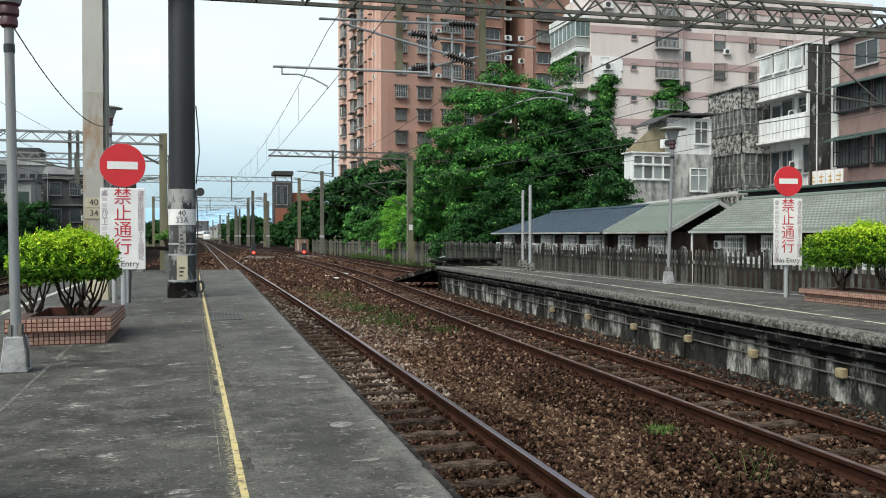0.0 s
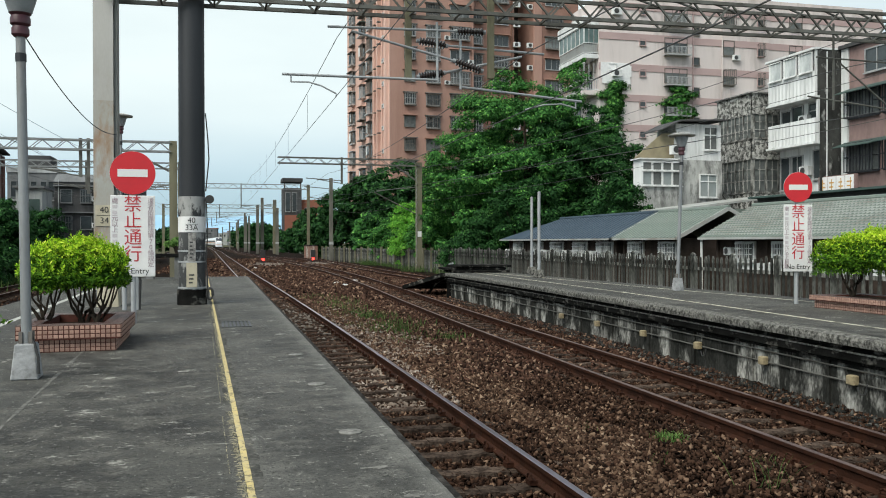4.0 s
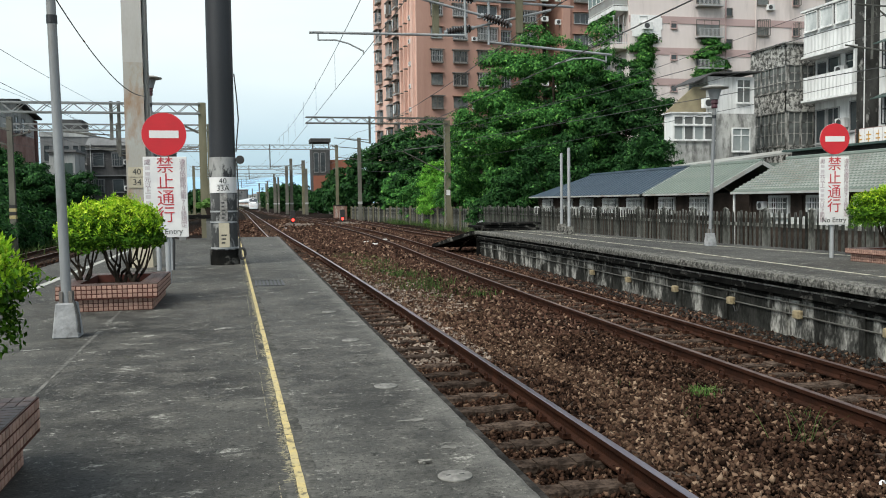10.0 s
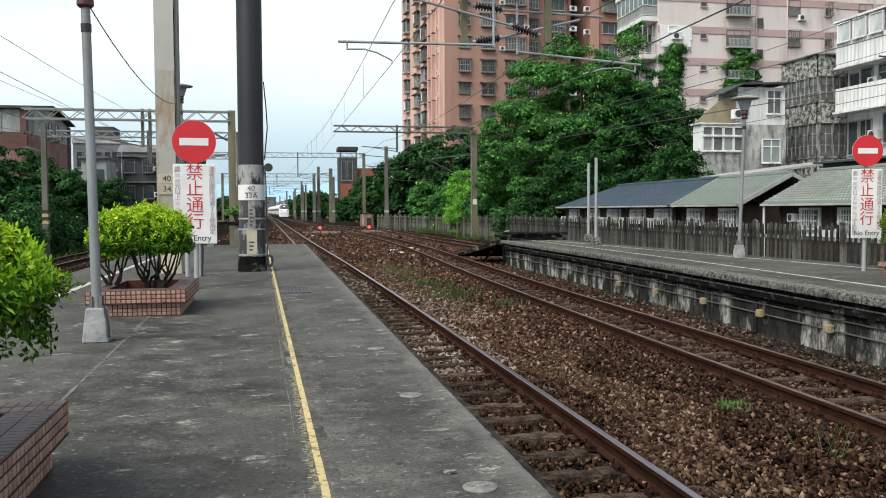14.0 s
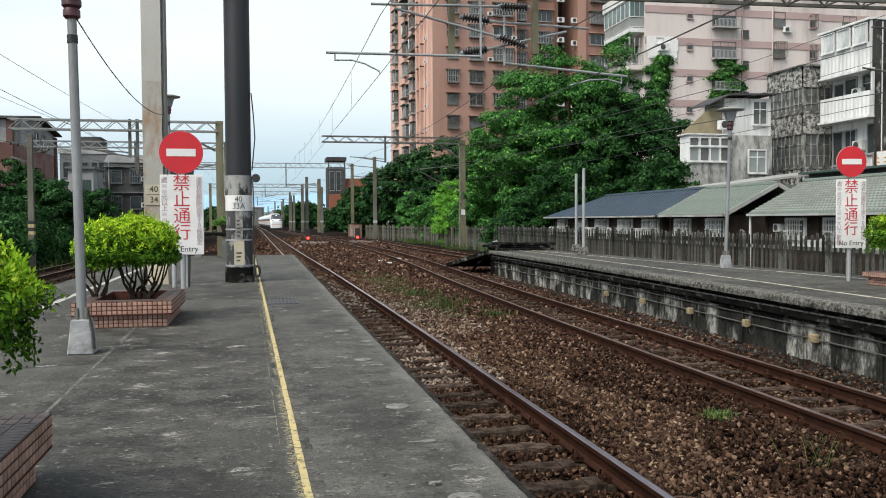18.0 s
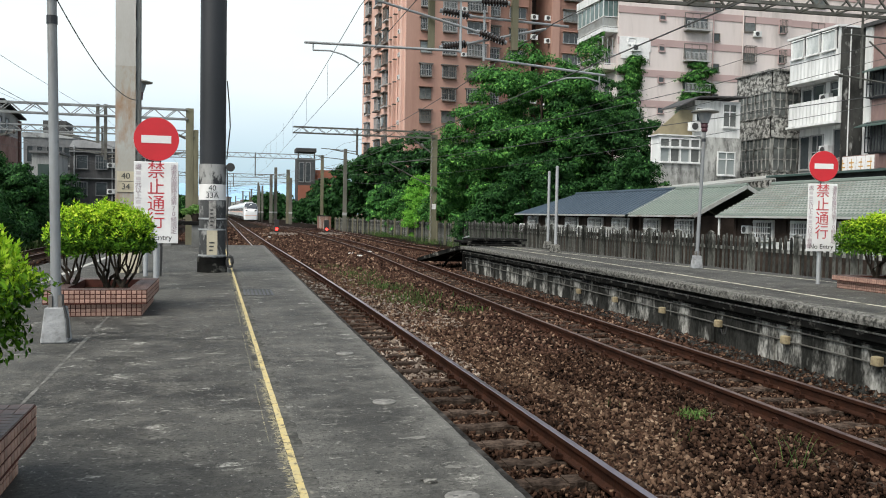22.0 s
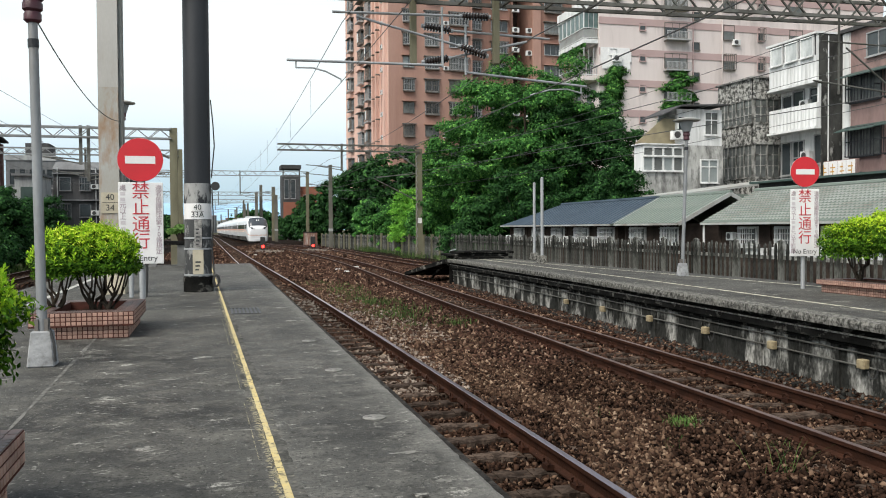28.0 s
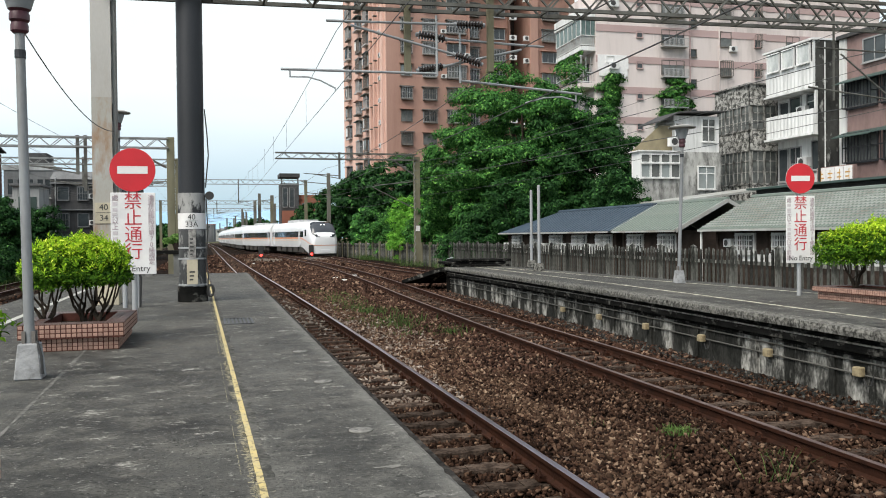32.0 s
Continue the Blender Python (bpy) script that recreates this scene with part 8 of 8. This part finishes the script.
for k in range(16):
    y = 4.0 + k * 1.75
    x = at_y(RIGHT_EDGE, y)
    part("buttress", Mesh().box(x + 0.185, x + 0.23, y - 0.05, y + 0.05, -1.3, -0.36), M["concrete"], wp)

# ---- dwarf signals ----
for x, y in ((4.5, 85.0), (9.6, 87.0)):
    t = thing("dwarf_signal", "low black railway signal showing a red light", "railway signal", (x, y, -0.95), 0, "dwarf signals")
    part("case", Mesh().box(-0.24, 0.24, -0.15, 0.2, 0.05, 1.35), M["signal_black"], t, bevel=0.03)
    part("foot", Mesh().box(-0.4, 0.4, -0.35, 0.35, -0.1, 0.1), M["coping"], t)
    part("hood", Mesh().tube([(0, -0.17, 0.42), (0, -0.42, 0.42)], 0.2, 14, caps=False), M["signal_black"], t)
    part("red_lens", Mesh().tube([(0, -0.17, 0.42), (0, -0.2, 0.42)], 0.13, 16), M["signal_red"], t, "glowing red lens")
m = Mesh()
rg = random.Random(77)
for k in range(900):
    cx, cy = rg.choice(((4.9, 81.0), (9.7, 84.0), (2.7, 22.5)))
    x, y, s = cx + rg.gauss(0, 0.7), cy + rg.gauss(0, 2.6), rg.uniform(0.05, 0.11) * (0.5 if cy < 30 else 1)
    m.add([(x + s, y, -0.92), (x - s, y + s * 0.4, -0.92), (x, y + s, -0.9), (x, y, -0.92 + s)], [(0, 2, 3), (2, 1, 3), (1, 0, 3)])
tagged(single("pale_gravel", m, M["pale_gravel"], "heaps of pale fresh gravel beside the signals", "gravel"), kind="stuff")
for x, y in ((5.9, 42.8), (6.0, 40.5), (7.2, 45.0), (3.1, 70.0)):
    t = thing("track_box", "small white trackside box beside the rails", "track box", (x, y, -0.95), 0, "trackside boxes")
    part("case", Mesh().box(-0.14, 0.14, -0.1, 0.1, 0, 0.1, taper=0.03), M["white_wall"], t, bevel=0.01)


# ---- weeds ----
def weeds(name, spots, label, seed):
    """Tufts of thin blades: (x, y, count, height, spread)."""
    rng = random.Random(seed)
    m = Mesh()
    for x, y, n, h, s in spots:
        for k in range(n):
            a = rng.uniform(0, 6.28)
            bx, by = x + rng.gauss(0, s), y + rng.gauss(0, s)
            hh, lean = h * rng.uniform(0.4, 1.1), rng.uniform(0.15, 1.0)
            wd = 0.0016 + 0.005 * hh if y < 12 else 0.006 + 0.006 * hh
            tx, ty = bx + math.cos(a) * hh * lean, by + math.sin(a) * hh * lean
            px, py = -math.sin(a) * wd, math.cos(a) * wd
            z0 = -0.97
            m.add([(bx + px, by + py, z0), (bx - px, by - py, z0), ((bx + tx) / 2 + px, (by + ty) / 2 + py, z0 + hh * 0.6), ((bx + tx) / 2 - px, (by + ty) / 2 - py, z0 + hh * 0.6), (tx, ty, z0 + hh * 0.9)],
                  [(0, 1, 3, 2), (2, 3, 4)])
    return tagged(single(name, m, M["weed_green" if "bright" in label else "weed"], label, "weeds"), kind="stuff")


weeds("grass_tuft", [(4.62, 8.0, 260, 0.14, 0.07)], "bright green grass tuft growing in the ballast", 1)
rg = random.Random(8)
weeds("weeds", [(4.0 + rg.gauss(0, 0.45), rg.uniform(17.5, 33), 30, rg.uniform(0.12, 0.3), 0.25) for k in range(46)]
      + [(4.95, 17.6, 90, 0.2, 0.2), (3.9, 8.6, 14, 0.16, 0.1), (4.5, 6.2, 16, 0.34, 0.08), (4.05, 7.2, 12, 0.2, 0.1), (5.0, 6.9, 12, 0.18, 0.12)]
      + [(14.3 + rg.gauss(0, 0.4), rg.uniform(45, 85), 30, rg.uniform(0.3, 0.7), 0.3) for k in range(50)]
      + [(-10.5 + rg.gauss(0, 0.8), rg.uniform(25, 60), 30, rg.uniform(0.3, 0.7), 0.3) for k in range(50)], "thin green weeds growing between the tracks", 2)

# ---- small things on the platform ----
for k, y in enumerate((3.34, 5.11, 6.91, 8.78, 10.77, 12.6)):
    t = thing("drain_cap", "round pale metal cap set in the platform", "drain cap", (0.79, y, 0), 0, "drain caps")
    part("ring", Mesh().lathe([(0.072, 0.001), (0.072, 0.006), (0.06, 0.008)], 24), M["galv_pale"], t, smooth=True)
    part("groove", Mesh().lathe([(0.06, 0.004), (0.05, 0.004)], 24), M["signal_black"], t)
    pl = part("plate", Mesh().lathe([(0.054, 0.004), (0.054, 0.008), (0.0, 0.009)], 20), M["galv_pale"], t)
    for a in (-0.028, 0.028):
        part("slot", Mesh().box(a - 0.011, a + 0.011, -0.004, 0.004, 0.0085, 0.0096), M["signal_black"], pl)
single("survey_plate", Mesh().box(-0.028, 0.028, -0.035, 0.014, 0.001, 0.004).box(-0.038, 0.038, 0.014, 0.028, 0.001, 0.003), M["lichen"], "small worn metal plate set in the platform", "plate", (0.71, 3.57, 0))
m = Mesh()
pts = [(-1.27 - 0.09 * k / 80 + 0.006 * noise.noise((k * 0.4, 1.0, 0)), 4.3 + k * 0.0675) for k in range(85)]
for (xa, ya), (xb, yb) in zip(pts[:-1], pts[1:]):
    wd = 0.012 + 0.014 * noise.noise((ya * 2.1, 5.0, 0))
    if wd < 0.004:
        continue
    m.add([(xa - wd, ya, 0.002), (xa + wd, ya, 0.002), (xb + wd, yb, 0.002), (xb - wd, yb, 0.002)], [(0, 1, 2, 3)])
single("patched_joint", m, M["patch"], "pale patched joint running along the platform", "joint", kind="structure")
m = Mesh()
for k in range(14):
    rk = random.Random(k)
    x, y = rk.uniform(-2.6, 1.0), rk.uniform(3.0, 14)
    px = [(x, y)]
    a = rk.uniform(0, 6.28)
    for j in range(5):
        a += rk.uniform(-0.9, 0.9)
        px.append((px[-1][0] + 0.06 * math.cos(a), px[-1][1] + 0.05 * math.sin(a)))
    for (xa, ya), (xb, yb) in zip(px[:-1], px[1:]):
        m.add([(xa, ya, 0.0015), (xa + 0.004, ya + 0.003, 0.0015), (xb + 0.004, yb + 0.003, 0.0015), (xb, yb, 0.0015)], [(0, 1, 2, 3)])
tagged(single("cracks", m, M["signal_black"], "fine dark cracks in the platform surface", "cracks"), kind="stuff")
m = Mesh()
for k in range(90):
    rk = random.Random(500 + k)
    x, y, s = rk.uniform(-2.7, 1.0), rk.uniform(2.6, 16), rk.uniform(0.004, 0.011)
    m.add([(x + s, y, 0.001), (x - s * 0.6, y + s, 0.001), (x - s * 0.5, y - s, 0.001), (x, y, s)], [(0, 1, 3), (1, 2, 3), (2, 0, 3)])
tagged(single("litter_specks", m, M["patch"], "small pale chips scattered on the platform", "litter"), kind="stuff")
m = Mesh()
rk = random.Random(909)
for k in range(46):
    if k < 26:
        x, y, s_ = rk.gauss(0.2, 0.28), rk.uniform(3.2, 13), rk.uniform(0.006, 0.024)
    else:
        x, y, s_ = rk.uniform(-1.6, 0.9), rk.uniform(3.4, 13), rk.uniform(0.01, 0.035)
    ring_ = []
    for j in range(11):
        a = j * 6.283 / 11
        q = s_ * rk.uniform(0.25, 1.3)
        ring_.append((x + (1.0 + 1.2 * (k % 3)) * q * math.cos(a), y + q * math.sin(a), 0.0017))
    m.add(ring_, [tuple(range(11))])
tagged(single("paint_splashes", m, M["splash"], "pale scuffs and paint splashes on the platform", "stain"), kind="stuff")
g_ = thing("floor_grating", "small iron drain grating in the platform", "grating", (0.28, 12.3, 0))
for yy in (-0.42, 0.38):
    part("frame_bar", Mesh().box(-0.2, 0.2, yy, yy + 0.04, 0.001, 0.006), M["dark_steel"], g_)
for k in range(8):
    part("bar", Mesh().box(-0.2 + k * 0.053, -0.17 + k * 0.053, -0.38, 0.38, 0.001, 0.005), M["dark_steel"], g_)
for x, y in ((4.35, 5.1), (5.05, 5.3), (4.6, 4.75)):
    single("litter", Mesh().box(-0.035, 0.035, -0.02, 0.02, 0.0, 0.025, taper=0.008), M["white"], "scrap of white litter on the ballast", "litter", (x, y, -0.93), 35, bevel=0.004)

# concrete bench with a potted plant at the platform end
t = thing("concrete_bench", "weathered concrete slab bench at the platform end", "bench", (-1.55, 28.2, 0))
part("slab", Mesh().box(-0.75, 0.6, -0.3, 0.3, 0.68, 0.8), M["dark_concrete"], t, bevel=0.02)
for x in (-0.55, 0.3):
    part("leg", Mesh().box(x, x + 0.22, -0.22, 0.22, 0, 0.68), M["coping"], t)
pt = thing("potted_plant", "leafy potted plant on a concrete bench", "plant", (-1.1, 28.2, 0.8))
part("pot", Mesh().lathe([(0.14, 0), (0.2, 0.22), (0.21, 0.24)], 14), M["brick"], pt, smooth=True)
me = leaves([(0, 0, 0.34, 0.3, 0.25, 0.16), (-0.25, 0, 0.28, 0.22, 0.2, 0.13)], 900, 0.045, 61)
me.materials.append(M["weed_green"])
part("leaves", me, None, pt)

# fittings on the black column
for pts, lab in ((([(-0.17, 16.42, 3.55), (-0.13, 16.4, 3.1), (-0.11, 16.4, 2.7), (-0.14, 16.4, 2.4), (-0.17, 16.42, 2.1)]), "black cable hanging beside the column"),
                 (([(-0.16, 16.36, 1.9), (-0.14, 16.34, 1.3), (-0.17, 16.36, 0.8), (-0.14, 16.34, 0.45), (-0.15, 16.36, 0.1)]), "black cable running down the column")):
    single("column_cable", Mesh().tube(pts, 0.013, 6), M["signal_black"], lab, "cable", smooth=True)
t = thing("loudspeaker", "small round black loudspeaker on the column", "loudspeaker", (-0.1, 16.42, 1.95))
part("horn", Mesh().tube([(0, 0.06, 0), (0, 0.0, 0), (0, -0.12, 0)], [0.035, 0.055, 0.08], 18), M["signal_black"], t, smooth=True)
part("bracket", Mesh().box(-0.12, 0, -0.01, 0.03, -0.015, 0.015), M["signal_black"], t)
t = thing("hose_reel", "black cable coil at the foot of the column", "cable coil", (-0.12, 16.38, 0.2))
part("coil", Mesh().tube([(0.05 * math.cos(a * 0.5) + 0.02, -0.03, 0.1 * math.sin(a * 0.5)) for a in range(14)], 0.03, 6), M["signal_black"], t, smooth=True)

# lamp cables
single("lamp_lead", Mesh().tube([(-1.48, 7.8, 0.32), (-1.44, 7.75, 0.2), (-1.43, 7.74, 0.05)], 0.012, 6), M["signal_black"], "black lead at the lamp's foot", "cable", smooth=True)

# pipe bend behind the planter
pb = thing("pipe_bend", "grey bent service pipe with a black hose beside the column", "pipe", (-1.5, 15.4, 0))
part("pipe", Mesh().tube([(0, 0, 0), (0, 0, 0.55), (0.03, 0, 0.66), (0.12, 0, 0.7), (0.2, 0, 0.62), (0.21, 0, 0.0)], 0.04, 10), M["galv"], pb, "grey steel pipe", smooth=True)
part("hose", Mesh().tube([(0.24, -0.02, 0.0), (0.26, -0.03, 0.5), (0.2, -0.03, 0.72), (0.1, -0.03, 0.8)], 0.02, 8), M["signal_black"], pb, "black hose", smooth=True)

# ---- ivy on the pink block ----
def ivy(name, at, lob, count, seed, label, leaf="leaf_tree"):
    me = foliage(lob, count * 2, 0.12, seed, 22)
    me.materials.append(M[leaf])
    ob = new(name, me)
    ob.matrix_basis = pose(*at)
    return tagged(ob, label, "ivy")


ivy("ivy", (35.0, 73.5, -1.3), [(1.0 + 0.3 * math.sin(k * 1.9) + 0.04 * k, -0.1, 12.0 + k * 0.46, 0.85 + 0.2 * math.sin(k * 2.3), 0.3, 0.55) for k in range(12)] + [(0.1 + 0.2 * k, -0.1, 11.4 + 0.25 * k, 0.9, 0.4, 0.6) for k in range(4)], 11000, 71, "thick green ivy climbing the pink wall")
ivy("ivy", (35.0, 73.5, -1.3), [(8.2 + 0.9 * math.sin(k * 1.7), -0.4, 11.0 + k * 0.46, 1.25 - 0.03 * k, 0.35, 0.5) for k in range(14)] + [(5.6 + 0.5 * k, -0.2, 10.4 + 0.35 * k, 0.8, 0.35, 0.5) for k in range(5)], 9000, 72, "green ivy covering a balcony")
m = Mesh()
for x0, x1, z0, z1 in ((0.1, 3.1, 17.9, 19.4), (0.25, 3.15, 17.4, 17.9), (1.2, 2.9, 16.9, 17.4), (3.1, 3.25, 18.1, 19.15)):
    m.box(x0, x1, -0.05, -0.004, z0, z1)
single("plaster_patch", m, M["white"], "bare white plaster patch on the pink wall", "plaster", (35.0, 73.55, -1.3), -1.0)
window(PK, 1.35, -0.06, 18.75, 0.7, 0.5, frame_mat="white_wall")
t = thing("side_balconies", "glazed side balconies with white railings and hanging plants", "balcony", (35.0, 73.6, -1.3), -1.0)
BX, BL = -1.5, 6.4
for z, glazed in ((16.3, False), (19.75, True)):
    slab = part("floor_slab", Mesh().box(BX, -0.004, 0.15, BL, z, z + 0.42), M["pink_wall" if not glazed else "white_wall"], t, "stained balcony slab", bevel=0.02)
    for k in range(31):
        part("baluster", Mesh().box(BX + 0.02, BX + 0.05, 0.2 + k * 0.2, 0.235 + k * 0.2, z + 0.42, z + 1.4), M["alu"], t)
    for k in range(7):
        part("baluster", Mesh().box(BX + 0.04 + k * 0.21, BX + 0.075 + k * 0.21, 0.18, 0.21, z + 0.42, z + 1.4), M["alu"], t)
    for zz in (z + 0.5, z + 1.4):
        part("hand_rail", Mesh().box(BX, BX + 0.07, 0.16, BL, zz, zz + 0.06), M["white_wall"], t)
        part("hand_rail", Mesh().box(BX + 0.07, -0.01, 0.16, 0.22, zz, zz + 0.06), M["white_wall"], t)
    if glazed:
        part("low_panel", Mesh().box(BX + 0.08, BX + 0.11, 0.25, BL, z + 0.5, z + 1.35), M["pale_roof"], t, "pale sheet behind the railing")
        part("low_panel", Mesh().box(BX + 0.11, -0.01, 0.25, 0.28, z + 0.5, z + 1.35), M["pale_roof"], t)
    for k in range(7):
        y = 0.18 + k * (BL - 0.3) / 6
        part("post", Mesh().box(BX, BX + 0.09, y, y + 0.09, z + 1.46, z + 2.95), M["alu" if not glazed else "white_wall"], t)
        if glazed and k < 6:
            part("pane", Mesh().box(BX + 0.04, BX + 0.06, y + 0.1, y + (BL - 0.3) / 6 - 0.01, z + 1.47, z + 2.95), M["green_glass"], t, "greenish glazing")
    for k in range(1, 3):
        part("post", Mesh().box(BX + k * 0.5, BX + k * 0.5 + 0.06, 0.18, 0.24, z + 1.46, z + 2.95), M["alu"], t)
    if glazed:
        part("end_pane", Mesh().box(BX + 0.1, -0.02, 0.26, 0.28, z + 1.46, z + 2.95), M["green_glass"], t, "greenish glazing")
    part("top_rail", Mesh().box(BX - 0.02, BX + 0.1, 0.16, BL, z + 2.95, z + 3.03), M["white_wall"], t)
for y in (2.2, 4.9):
    for z in (16.75, 20.2, 13.4):
        o = part("doorway", Mesh().box(-0.05, -0.004, y - 0.5, y + 0.5, z, z + 2.1), M["window_glass"], t, "dark balcony door")
part("roof_slab", Mesh().box(BX - 0.1, -0.01, 0.1, BL + 0.1, 22.78, 23.7), M["white_wall"], t, "white roof upstand")
ivy("ivy", (35.0, 73.6, -1.3), [(-1.4 + 0.08 * math.sin(k * 2.3), 0.5 + k * 0.42, 19.45 - 0.35 * abs(math.sin(k * 1.3)), 0.12, 0.32, 0.32) for k in range(14)], 2600, 73, "plants trailing under a balcony", "leaf_tree")
ivy("ivy", (35.0, 73.6, -1.3), [(-0.4 - 0.1 * k, 0.3 + k * 0.5, 12.4 + 0.4 * math.sin(k), 0.4, 0.5, 0.7) for k in range(6)], 2400, 74, "green ivy climbing under the side balconies", "leaf_tree")

# ---- distance ----
t = thing("hill_ridge", "hazy blue hill ridge on the horizon", "hill", kind="structure")
m = Mesh()
prev = None
for k in range(61):
    x = -2600 + k * 90
    z = 95 + 45 * noise.noise((k * 0.13, 2.0, 0)) + 16 * noise.noise((k * 0.5, 5.0, 0))
    q = ((x, 2700, -5), (x, 2700 + 300, z))
    if prev:
        m.quad(prev[0], q[0], q[1], prev[1])
    prev = q
part("ridge", m, M["hill"], t)
rg = random.Random(44)
for k in range(30):
    x, y = rg.uniform(-75, 10), rg.uniform(520, 900)
    wd, hh = rg.uniform(8, 20), rg.uniform(5, 14)
    t = thing("distant_house", "pale distant town building", "building", (x, y, -1.3), rg.uniform(-8, 8), "distant town")
    part("wall", Mesh().box(0, wd, 0, 10, 0, hh), M[rg.choice(("pale_wing", "grey_mid", "grey_mid", "pale_roof"))], t)
    part("roof", Mesh().box(-0.4, wd + 0.4, -0.4, 10.4, hh, hh + 0.5), M[rg.choice(("orange_brick", "grey_build", "pale_roof"))], t)
    for j in range(4):
        window(t, wd * (j + 0.7) / 4.6, 0, hh - 2.4, 1.4, 1.5)
for k, (x, y, h) in enumerate(((-14, 150, 6), (-20, 190, 7), (-13, 230, 6), (12, 215, 7), (10, 260, 7), (-16, 320, 8), (9, 330, 8))):
    tree((x, y, -1.3), h, h * 0.55, 0.1, "leaf_dark_shaded", 2500, 0.5, 200 + k, "distant dark green lineside tree")


# ---- what moves ----
def motions():
    first = float(np.interp(365.4, _tp[:, 1], _ts))
    for k, car in enumerate(cars):
        rows = []
        for i in range(33):
            s = first - 8.71 * i + k * CAR
            a, b = Vector((TR_X(s + 3.6), TR_Y(s + 3.6), 0)), Vector((TR_X(s + CAR - 3), TR_Y(s + CAR - 3), 0))
            d = (a - b).normalized()
            o = a + d * 3.6
            rows.append((i * 1.0, pose(o.x, o.y, RAIL_Z, 0, 0, math.degrees(math.atan2(-d.x, d.y)))))
        walk(car, rows)


motions()
